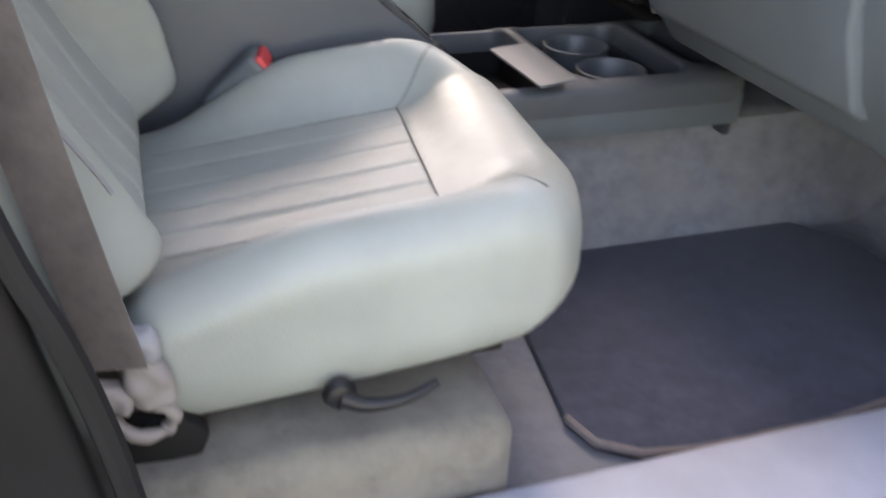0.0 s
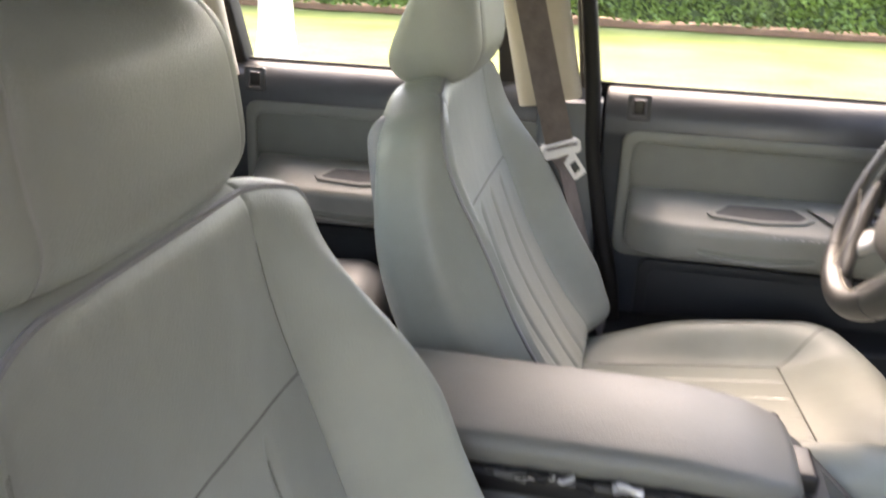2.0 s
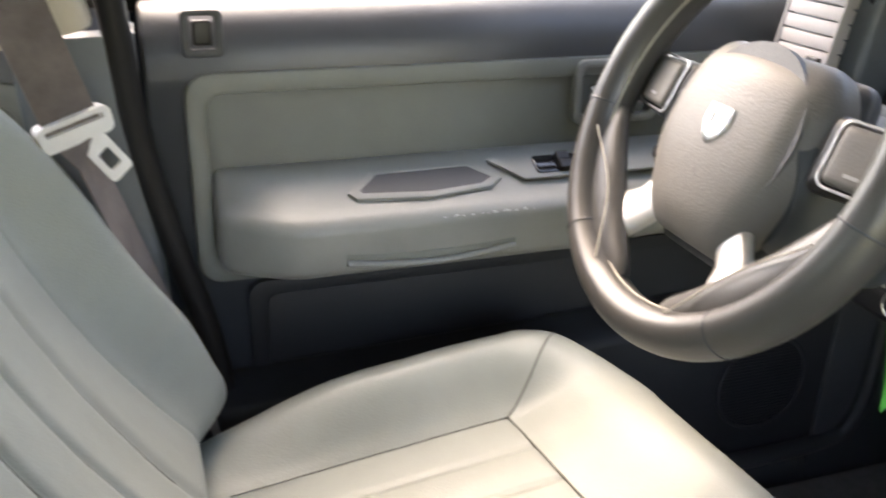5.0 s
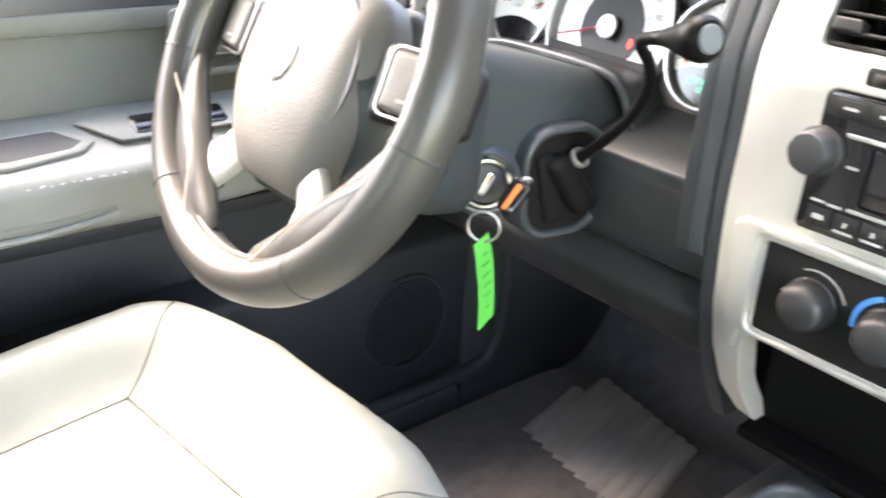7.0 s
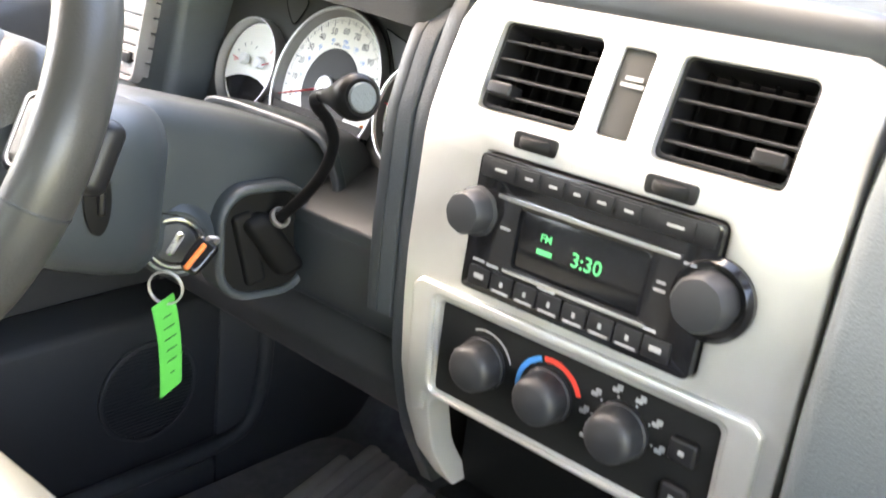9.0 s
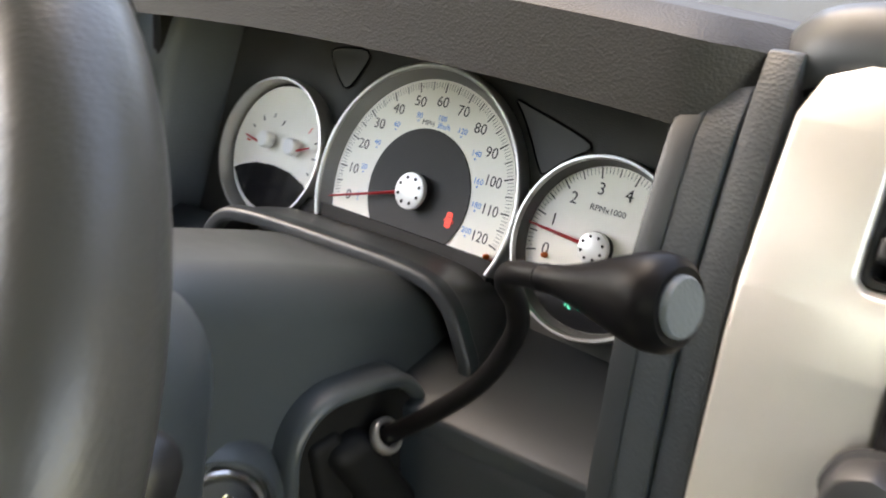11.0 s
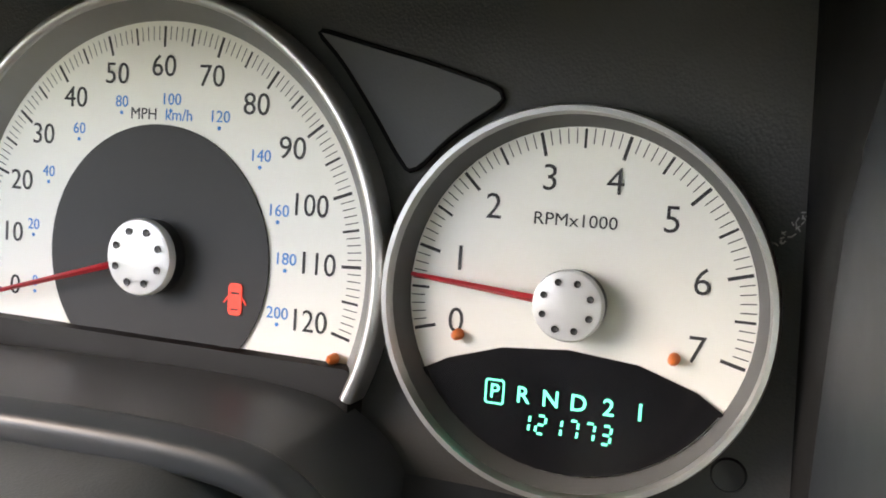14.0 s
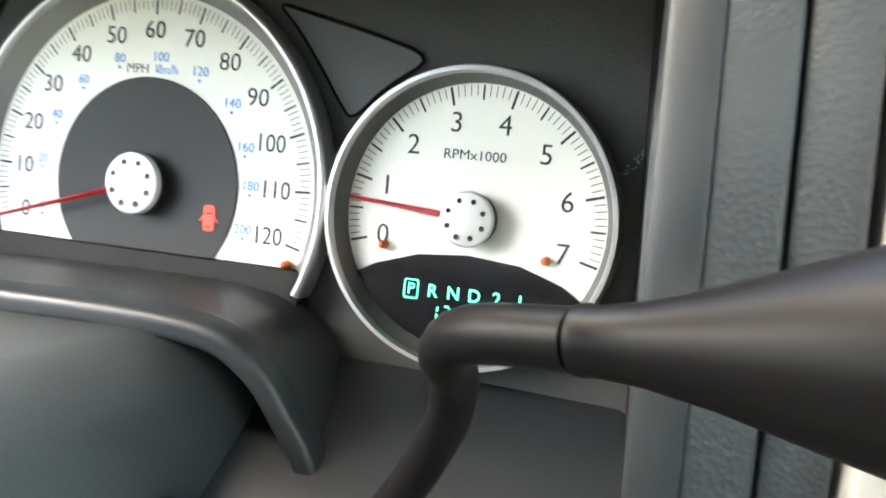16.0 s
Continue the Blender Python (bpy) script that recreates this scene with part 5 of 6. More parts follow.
def centre_panel():
    c = thing("centre_stack", pose(0, 0, 0), "satin silver centre stack round vents, radio and heater controls", "centre stack")
    outer = [(-0.146, 0.955), (-0.148, 1.08), (-0.146, 1.20), (-0.144, 1.262), (-0.138, 1.276), (-0.125, 1.281), (0.125, 1.281), (0.138, 1.276), (0.145, 1.262), (0.148, 1.20), (0.148, 1.08), (0.146, 0.955), (0.140, 0.915), (0.128, 0.892), (0.113, 0.887), (0.118, 0.905), (0.122, 0.93), (0.122, 0.972), (0.114, 0.979), (-0.112, 0.981), (-0.119, 0.972), (-0.121, 0.93), (-0.117, 0.905), (-0.111, 0.887), (-0.128, 0.892), (-0.140, 0.915)]
    holes = [rrect(a + 0.003, b - 0.003, z0, z1, 0.006) for a, b, z0, z1 in VENTS]
    holes += [rrect(-0.013, 0.010, 1.211, 1.264, 0.003), rrect(-0.0885, 0.0885, 1.087, 1.184, 0.006), rrect(-0.111, 0.111, 0.992, 1.066, 0.006)]
    g = warp(fine(plate(outer, 0.004, holes, 0.0022, -0.02, 3)), stack_g)
    part("silver_bezel", g, SILVER, c)
    # raised inner border round the heater panel
    rim = plate([(-0.136, 0.960), (-0.136, 1.072), (-0.128, 1.079), (0.128, 1.079), (0.136, 1.072), (0.136, 0.960), (0.125, 0.965), (0.121, 0.9835), (-0.121, 0.9835), (-0.125, 0.965)], 0.008, [rrect(-0.1145, 0.1145, 0.988, 1.070, 0.006)], 0.003, 0.001, 3)
    part("heater_border", warp(fine(rim), stack_g), SILVER, c)
    part("slot_cover", warp(plate(rrect(-0.0125, 0.0095, 1.2115, 1.2635, 0.003), 0.001, (), 0.0005, -0.005), stack_g), mat("taupe_slot", (0.034, 0.033, 0.029), 0.6), c)
    for k, (v, w) in enumerate(((1.247, 0.006), (1.243, 0.008))):
        part("slot_lettering", warp(plate([(-w, v - 0.0012), (w, v - 0.0012), (w, v + 0.0012), (-w, v + 0.0012)], 0.0016, (), 0, 0.0005), stack_g), WHITE_INK, c)
    # dark backing, near-black in place of unlit depth
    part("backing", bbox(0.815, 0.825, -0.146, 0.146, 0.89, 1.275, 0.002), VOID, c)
    # side cheeks from the bezel back to the dash
    for s in (-1, 1):
        prof = [(stack_x(z) + 0.002, z) for z in np.linspace(0.89, 1.282, 24)] + [(0.86, 1.282), (0.86, 0.86), (0.81, 0.86)]
        part("side_cheek", extrude_y(prof, s * 0.149, s * 0.1632, 0.0015, 2), GRAINED, c)
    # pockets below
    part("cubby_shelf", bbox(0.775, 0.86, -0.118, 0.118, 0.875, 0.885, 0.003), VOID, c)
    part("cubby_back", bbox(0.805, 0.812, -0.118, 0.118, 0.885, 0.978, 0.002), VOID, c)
    part("cubby_divider", bbox(0.79, 0.815, -0.055, -0.035, 0.885, 0.978, 0.003), BLACK_MATT, c)
    part("socket_mark", tf(plate(rrect(-0.012, 0.012, -0.004, 0.004, 0.002), 0.001), facing((0.803, -0.02, 0.955), (0, -1, 0), (0, 0, 1))), WHITE_INK, c)
    for u, z in ((-0.051, 1.196), (0.048, 1.193)):
        w = facing((stack_x(z) - 0.003, -u, z), (0, -1, 0), (0, 0, 1))
        part("thumbwheel_slot", tf(plate(rrect(-0.017, 0.017, -0.006, 0.006, 0.003), 0.002, (), 0.0008), w), BLACK, c)
        part("thumbwheel", tf(lathe([(0.012, -0.0035), (0.013, -0.002), (0.013, 0.002), (0.012, 0.0035)], 24), w @ pose(0, 0, -0.003, 90, 0, 0)), BLACK_MATT, c)
    return c


centre_panel()


def air_vent(a, b, z0, z1):
    v = thing("air_vent", pose(0, 0, 0), "black louvred air vent in the silver panel", "air vent", "centre vents")
    um, zm = (a + b) / 2, (z0 + z1) / 2
    m = facing((stack_x(zm) + 0.006, -um, zm), (0, -1, 0), (stack_x(z1) - stack_x(z0), 0, z1 - z0))
    w, h = (b - a) / 2 - 0.003, (z1 - z0) / 2 / math.cos(math.atan2(stack_x(z1) - stack_x(z0), z1 - z0))
    part("vent_frame", tf(plate(rrect(-w, w, -h, h, 0.005), 0.003, [rrect(-w + 0.003, w - 0.003, -h + 0.003, h - 0.003, 0.004)], 0.001, -0.03), m), BLACK, v)
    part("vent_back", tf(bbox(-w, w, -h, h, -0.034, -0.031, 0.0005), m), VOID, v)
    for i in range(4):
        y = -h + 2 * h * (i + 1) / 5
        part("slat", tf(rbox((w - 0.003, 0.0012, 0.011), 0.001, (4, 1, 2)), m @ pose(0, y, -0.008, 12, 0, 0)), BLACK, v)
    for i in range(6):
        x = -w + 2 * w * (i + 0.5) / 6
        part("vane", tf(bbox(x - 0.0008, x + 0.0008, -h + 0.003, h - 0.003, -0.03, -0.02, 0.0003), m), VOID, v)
    part("slat_slider", tf(rbox((0.010, 0.0045, 0.008), 0.002, (2, 2, 2)), m @ pose((w - 0.014) * (1 if a > 0 else -1), -h * 0.55, 0.001)), BLACK, v)


for q in VENTS:
    air_vent(*q)


def knob(profile, m, material, parent, name="knob", ridges=0, mark=True):
    g = lathe(profile, 48)
    if ridges:
        R0 = max(r for r, h in profile)
        g = warp(g, lambda x, y, z: (x * (1 + 0.015 * math.cos(ridges * math.atan2(y, x))), y * (1 + 0.015 * math.cos(ridges * math.atan2(y, x))), z))
    return part(name, tf(g, m), material, parent)


KNOB_BLACK = mat("soft_black_knob", (0.018, 0.019, 0.021), 0.5, grain=0.1, grain_size=1500)


def radio():
    r = thing("radio", facing((0.7455, 0, 1.1355), (0, -1, 0), (0.006, 0, 0.1)), "black car radio with two knobs and a green display", "radio")
    part("faceplate", plate(rrect(-0.0875, 0.0875, -0.0475, 0.0475, 0.004), 0.008, [rrect(-0.049, 0.049, -0.022, 0.018, 0.003)], 0.002, -0.02), GLOSS, r)
    part("top_strip", plate(rrect(-0.085, 0.085, 0.0325, 0.046, 0.002), 0.0095, (), 0.001, 0.005), BLACK, r)
    part("display_window", plate(rrect(-0.0485, 0.0485, -0.0215, 0.0175, 0.003), 0.006, (), 0.0005, -0.01), GLOSS, r)
    part("disc_slot", plate(rrect(-0.067, 0.067, 0.0212, 0.0242, 0.0010), 0.0100, (), 0.0004, 0.005), CHROME, r)
    part("trim_line", plate(rrect(-0.054, 0.054, -0.0266, -0.0240, 0.0009), 0.0094, (), 0.0003, 0.005), CHROME, r)
    for i in range(7):
        w = (0.016, 0.010, 0.010, 0.008, 0.010, 0.010, 0.018)[i] / 2
        u = (-0.068, -0.045, -0.026, -0.008, 0.010, 0.029, 0.060)[i]
        part("preset_key", plate(rrect(u - w - 0.003, u + w + 0.003, 0.034, 0.0445, 0.001), 0.0105, (), 0.0006, 0.006), BLACK, r)
        part("key_mark", plate(rrect(u - w * 0.62, u + w * 0.62, 0.0383, 0.0402, 0.0003), 0.0107, (), 0, 0.0100), WHITE_INK, r)
    for i in range(8):
        u = -0.0715 + 0.0195 * i
        part("lower_key", plate(rrect(u - 0.009, u + 0.009, -0.0425, -0.0295, 0.001), 0.0100, (), 0.0006, 0.006), BLACK, r)
        part("key_mark", plate(rrect(u - (0.004 if i in (0, 7) else 0.0012), u + (0.004 if i in (0, 7) else 0.0012), -0.0375, -0.034, 0.0003), 0.0103, (), 0, 0.0096), WHITE_INK, r)
        if 0 < i < 7:
            part("key_line", plate(rrect(u - 0.007, u + 0.007, -0.0420, -0.0404, 0.0003), 0.0103, (), 0, 0.0096), WHITE_INK, r)
    for u, v, w in ((-0.058, 0.002, 0.004), (0.058, 0.004, 0.003), (0.058, -0.001, 0.004), (-0.075, -0.0255, 0.005), (-0.063, -0.0262, 0.005), (0.057, -0.0262, 0.005), (0.073, 0.020, 0.004), (-0.018, -0.0278, 0.007)):
        part("face_mark", plate(rrect(u - w, u + w, v - 0.0009, v + 0.0009, 0.0003), 0.0083, (), 0, 0.0076), WHITE_INK, r)
    big = [(0.0178, 0.0), (0.0178, 0.004), (0.0172, 0.005), (0.0168, 0.016), (0.0150, 0.0195), (0.010, 0.0205), (0, 0.0207)]
    small = [(0.0175, 0.0), (0.0175, 0.003), (0.0152, 0.004), (0.0148, 0.016), (0.0130, 0.0192), (0.008, 0.0202), (0, 0.0204)]
    knob(big, pose(0.0885, 0.0035, 0.006), KNOB_BLACK, r, "tuning_knob", 40)
    knob(small, pose(-0.0835, 0.007, 0.006), KNOB_BLACK, r, "volume_knob", 40)
    part("knob_cup", tf(lathe([(0.0255, -0.02), (0.0255, 0.004), (0.0225, 0.0075), (0.0220, 0.004), (0, 0.004)], 40), pose(0.0885, 0.0035, 0.002)), GLOSS, r)
    words("display_time", "3:30", 0.0135, 0.006, -0.003, 0.0064, LED_GREEN, r, label="green clock digits")
    words("display_band", "FM", 0.0075, -0.026, 0.004, 0.0064, LED_GREEN, r, label="green band letters")
    part("display_line", plate([(-0.032, -0.007), (-0.020, -0.007), (-0.020, -0.0035), (-0.032, -0.0035)], 0.0063, (), 0, 0.0061), LED_GREEN, r)


radio()


def arc_band(r0, r1, a0, a1, h, n=24, c=(0, 0)):
    V, F = [], []
    for i in range(n + 1):
        a = radians(a0 + (a1 - a0) * i / n)
        for r in (r0, r1):
            V.append((c[0] + r * math.cos(a), c[1] + r * math.sin(a), h))
    for i in range(n):
        F.append((2 * i, 2 * i + 1, 2 * i + 3, 2 * i + 2))
    return V, F


def heater():
    h = thing("heater_panel", facing((0.754, 0, 1.029), (0, -1, 0), (0, 0, 1)), "black heater control panel with three knobs", "heater controls")
    part("faceplate", plate(rrect(-0.1125, 0.1125, -0.0375, 0.0375, 0.005), 0.004, (), 0.001, -0.01), BLACK_MATT, h)
    prof = [(0.0200, 0.0), (0.0200, 0.003), (0.0185, 0.004), (0.0176, 0.014), (0.0168, 0.0180), (0.0148, 0.0208), (0.0110, 0.0222), (0.0, 0.0228)]
    for u in (-0.069, -0.012, 0.046):
        k = knob(prof, pose(u, 0.001, 0.004), KNOB_BLACK, h, "control_knob", 28)
        part("pointer_mark", tf(plate(rrect(0.0140, 0.0185, -0.0009, 0.0009, 0.0003), 0.0200, (), 0, 0.0120), pose(u, 0.001, 0, 0, 0, {-0.069: 150, -0.012: 205, 0.046: 250}[u])), WHITE_INK, k)
    g = arc_band(0.0243, 0.0258, 20, 115, 0.0044, c=(-0.069, 0.001))
    part("fan_scale", g, WHITE_INK, h)
    part("warm_scale", arc_band(0.0235, 0.0275, 20, 105, 0.0044, c=(-0.012, 0.001)), RED_INK, h, "red warm arc")
    part("cold_scale", arc_band(0.0235, 0.0275, 110, 190, 0.0044, c=(-0.012, 0.001)), BLUE_INK, h, "blue cold arc")
    for i in range(7):
        a = radians(210 - 35 * i)
        u, v = 0.046 + 0.0285 * math.cos(a), 0.001 + 0.0285 * math.sin(a)
        part("mode_mark", merge(plate(rrect(u - 0.0035, u + 0.0015, v - 0.003, v, 0.0003), 0.0046, (), 0, 0.0035), plate(rrect(u - 0.0005, u + 0.0035, v - 0.001, v + 0.003, 0.0003), 0.0046, (), 0, 0.0035)), WHITE_INK, h)
        u, v = 0.046 + 0.0225 * math.cos(a), 0.001 + 0.0225 * math.sin(a)
        part("mode_dot", plate(rrect(u - 0.0007, u + 0.0007, v - 0.0007, v + 0.0007, 0.0003), 0.0046, (), 0, 0.0035), WHITE_INK, h)
    for v in (0.008, -0.024):
        b = part("push_button", tf(rbox((0.0095, 0.0085, 0.004), 0.003, (3, 3, 1)), pose(0.090, v, 0.005)), BLACK, h)
        part("button_mark", plate(rrect(0.0882, 0.0922, v - 0.0017, v + 0.0017, 0.0006), 0.0095, (), 0, 0.0088), WHITE_INK, b)


heater()


# ---------------------------------------------------------------- instrument cluster
CL = facing((0.8574, 0.2515, 1.1612), (-0.06496, -0.99789, 0), (0.29, 0, 0.957))
TICK_T, TICK_S = 0.0450, 0.0702
SPEEDO_U, FUEL_U = -0.1315, -0.263


def ticks(c, r, marks, h):
    """marks: (angle, length, width)."""
    gs = []
    for a, l, w in marks:
        gs.append(tf(([(r - l, -w / 2, 0), (r, -w / 2, 0), (r, w / 2, 0), (r - l, w / 2, 0)], [(0, 1, 2, 3)]), pose(c, 0, h, 0, 0, a)))
    return merge(*gs)


HUB_SILVER = mat("pale_silver_cap", (0.66, 0.66, 0.65), 0.35, metal=0.25, mottle=0.04)


def hub_cap(r, c, parent):
    k = 8
    part("hub_base", tf(lathe([(r * 0.96, -0.004), (r * 0.96, 0.0042), (0, 0.0042)], 40), pose(c, 0, 0.0020)), BLACK, parent)
    g = lathe([(r * 1.0, 0.004), (r * 1.0, 0.0058), (r * 0.96, 0.0066), (r * 0.85, 0.0070), (0, 0.0073)], 40)
    hc = part("hub_cap", tf(g, pose(c, 0, 0.0010)), HUB_SILVER, parent, "domed silver needle cap with eight dark discs drawn as shaded dimples")
    # Raised black discs; the shade of eight dimples is put into their colour.
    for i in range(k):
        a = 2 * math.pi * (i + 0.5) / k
        part("dimple_shade", tf(lathe([(r * 0.085, 0.0), (r * 0.10, 0.0003), (r * 0.10, 0.0004), (0, 0.0001)], 10), pose(c + 0.7 * r * math.cos(a), 0.7 * r * math.sin(a), 0.00815)), BLACK, hc)


def needle(c, angle, r0, r1, parent):
    n = [(r0, -0.0011, 0), (r1, -0.0006, 0), (r1, 0.0006, 0), (r0, 0.0011, 0), (r0, 0, 0.0018), (r1, 0, 0.0010)]
    f = [(0, 1, 2, 3), (0, 3, 4), (1, 5, 2), (0, 4, 5, 1), (3, 2, 5, 4)]
    part("needle", tf((n, f), pose(c, 0, 0.0052, 0, 0, angle)), NEEDLE, parent, "red pointer needle")


SEG = {"1": "bc", "2": "abged", "3": "abgcd", "7": "abc"}


def digit(ch, u, v, w, h, t, z):
    """A seven-segment digit made of slim bars, leaning a little."""
    bars = {"a": (0, h, w, 0), "g": (0, h / 2, w, 0), "d": (0, 0, w, 0), "b": (w, h / 2, 0, h / 2), "c": (w, 0, 0, h / 2), "f": (0, h / 2, 0, h / 2), "e": (0, 0, 0, h / 2)}
    gs = []
    for s in SEG[ch]:
        x, y, dx, dy = bars[s]
        gap = t * 0.6
        if dx:
            q = [(x + gap, y - t / 2), (x + dx - gap, y - t / 2), (x + dx - gap, y + t / 2), (x + gap, y + t / 2)]
        else:
            q = [(x - t / 2, y + gap), (x + t / 2, y + gap), (x + t / 2, y + dy - gap), (x - t / 2, y + dy - gap)]
        gs.append(([(u + a + 0.08 * b, v + b, z) for a, b in q], [(0, 1, 2, 3)]))
    return merge(*gs)


# Lighter copy of the bezel wall grey; light on it is in the colour.
SPEEDO_WALL_LIT = mat("lit_speedometer_wall", (0.19, 0.19, 0.185), 0.5)


def cluster():
    k = thing("instrument_cluster", CL, "instrument cluster with cream dials, red needles and teal display", "instrument cluster")
    # dark surround plate with three openings
    part("surround", plate(rrect(-0.36, 0.062, -0.075, 0.095, 0.012), -0.004, (), 0.002, -0.012), CLUSTER_HAZED, k)
    # --- tachometer
    disc = [(0.0456 * math.cos(a), 0.0456 * math.sin(a)) for a in np.linspace(0, 2 * math.pi, 65)[:-1]]
    part("rev_counter_dial", plate(disc, 0.0, (), 0, -0.003), DIAL, k, "cream rev counter face")
    part("rev_counter_bezel", ring(0.0480, 0.0507, -0.004, 0.010, 96), SATIN, k, "satin chrome ring")
    part("rev_counter_wall", tf(merge(([(r * math.cos(a), r * math.sin(a), z) for a in np.linspace(0, 2 * math.pi, 65)[:-1] for r, z in ((0.0455, 0.0), (0.0490, 0.0085))], [(2 * i, 2 * ((i + 1) % 64), 2 * ((i + 1) % 64) + 1, 2 * i + 1) for i in range(64)])), Matrix()), BEZEL_WALL_SHADED, k)
    mk = [(195 - 30 * i, 0.0062, 0.0009) for i in range(8)] + [(180 - 30 * i, 0.0050, 0.0007) for i in range(7)]
    mk += [(195 - 3 * i, 0.0038, 0.00028) for i in range(71) if i % 5]
    for q in mk[:15]:
        part("tick", ticks(0, TICK_T, [q], 0.00012), BLACK_INK, k)
    tagged(part("fine_scale", ticks(0, TICK_T, mk[15:], 0.00012), BLACK_INK, k), kind="stuff")
    for i in range(8):
        a = radians(195 - 30 * i)
        words("numeral", str(i), 0.0098, 0.0328 * math.cos(a), 0.0328 * math.sin(a), 0.00014, BLACK_INK, k, weight=-0.004)
    words("caption", "RPMx1000", 0.0047, -0.0012, 0.0212, 0.00014, BLACK_INK, k, weight=0.0, squeeze=1.08)
    # display at the foot of the rev counter
    foot = [(-0.0405, -0.0225), (-0.033, -0.0185), (-0.018, -0.0138), (0.0, -0.0122), (0.018, -0.0138), (0.033, -0.0188), (0.0400, -0.0235)]
    foot += [(0.0452 * math.cos(radians(a)), 0.0452 * math.sin(radians(a))) for a in range(-32, -150, -6)]
    part("gear_display", plate(foot, 0.0009, (), 0, 0.0003), GLOSS, k, "black gear and mileage display")
    for ch, u in (("R", -0.0112), ("N", -0.0037), ("D", 0.0037), ("2", 0.0115), ("1", 0.0195)):
        words("gear_letter", ch, 0.0062, u, -0.0258, 0.0013, LED_TEAL, k)
    part("gear_box", plate(rrect(-0.0217, -0.0163, -0.0292, -0.0224, 0.0008), 0.0013, [rrect(-0.0212, -0.0168, -0.0287, -0.0229, 0.0006)], 0, 0.0011), LED_TEAL, k)
    words("gear_letter", "P", 0.0054, -0.0190, -0.0258, 0.0013, LED_TEAL, k)
    for i, ch in enumerate("121773"):
        part("mileage_digit", digit(ch, -0.0115 + 0.0043 * i, -0.0352, 0.0024, 0.0048, 0.0007, 0.0013), LED_TEAL, k)
    needle(0, 175.0, 0.006, 0.0435, k)
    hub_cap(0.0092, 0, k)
    for u, v in ((-0.0305, -0.0118), (0.0266, -0.0110)):
        part("lamp_stub", tf(lathe([(0.0016, 0), (0.0014, 0.003), (0.0006, 0.0042), (0, 0.0043)], 10), pose(u, v, 0.0)), ORANGE, k, "small orange lamp stub")
    # --- speedometer
    c = SPEEDO_U

    def clip(pts, low):
        return [(u, max(v, low)) for u, v in pts]
    disc = clip([(c + 0.0735 * math.cos(a), 0.0735 * math.sin(a)) for a in np.linspace(0, 2 * math.pi, 97)[:-1]], -0.030)
    disc = [p for i, p in enumerate(disc) if i == 0 or (abs(p[0] - disc[i - 1][0]) + abs(p[1] - disc[i - 1][1])) > 1e-5]
    part("speedometer_dial", plate(disc, -0.001, (), 0, -0.004), DIAL, k, "cream speedometer face")
    part("speedometer_centre", plate(clip([(c + 0.0405 * math.cos(a), 0.0405 * math.sin(a)) for a in np.linspace(0, 2 * math.pi, 73)[:-1]], -0.0295), -0.0002, (), 0, -0.0008), DIAL_GREY, k, "dark grey dial centre")
    arcp = [(c + 0.0788 * math.cos(radians(a)), 0.0788 * math.sin(radians(a)), 0.0030) for a in np.linspace(-25, 205, 90)]
    part("speedometer_bezel", sweep(arcp, rrect(-0.0019, 0.0019, -0.0055, 0.0055, 0.0017)), SATIN, k, "satin chrome arch")
    part("speedometer_wall", merge(*[([((c + r * math.cos(radians(a + d))), r * math.sin(radians(a + d)), z) for d in (0, 3) for r, z in ((0.0718, -0.0008), (0.0774, 0.0072))], [(0, 2, 3, 1)]) for a in range(-24, 202, 3)]), SPEEDO_WALL_LIT, k)
    mk = [(195 - 17.5 * i, 0.0062, 0.0009) for i in range(13)] + [(195 - 17.5 * i - 8.75, 0.0052, 0.0007) for i in range(12)]
    mk += [(195 - 1.75 * i, 0.0042, 0.00028) for i in range(121) if i % 5]
    for q in mk[:25]:
        part("tick", ticks(c, TICK_S, [q], -0.00088), BLACK_INK, k)
    tagged(part("fine_scale", ticks(c, TICK_S, mk[25:], -0.00088), BLACK_INK, k), kind="stuff")
    for i in range(13):
        a = radians(195 - 17.5 * i)
        rn = 0.0580 if i < 10 else 0.0560
        words("numeral", str(10 * i), 0.0094, c + rn * math.cos(a), rn * math.sin(a), -0.00085, BLACK_INK, k, squeeze=1.0 if i < 10 else 0.9, weight=-0.004)
        if i < 11:
            a = radians(195 - 17.5 * i * 12.43 / 10 + (i == 8) + 4.7 * (i == 9) + 6 * (i == 10))
            rm = (0.0493 if i < 5 else 0.0482) if i < 8 else 0.0457
            words("metric_numeral", str(20 * i), 0.0050, c + rm * math.cos(a), rm * math.sin(a), -0.00085, BLUE_INK, k, weight=0.0)
            part("metric_dot", plate([(c + rm * math.cos(a) + 0.0006 * math.cos(q), rm * math.sin(a) - 0.0033 + 0.0006 * math.sin(q)) for q in np.linspace(0, 2 * math.pi, 13)[:-1]], -0.0008, (), 0, -0.0009), BLUE_INK, k)
    words("caption", "MPH", 0.0050, c - 0.0068, 0.0434, -0.00085, BLACK_INK, k, weight=0.0)
    words("caption", "km/h", 0.0050, c + 0.0062, 0.0434, -0.00085, BLUE_INK, k, weight=0.0)
    needle(c, 196, 0.009, 0.069, k)
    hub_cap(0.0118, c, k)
    # door-ajar lamp
    cx, cy = c + 0.0298, -0.0102
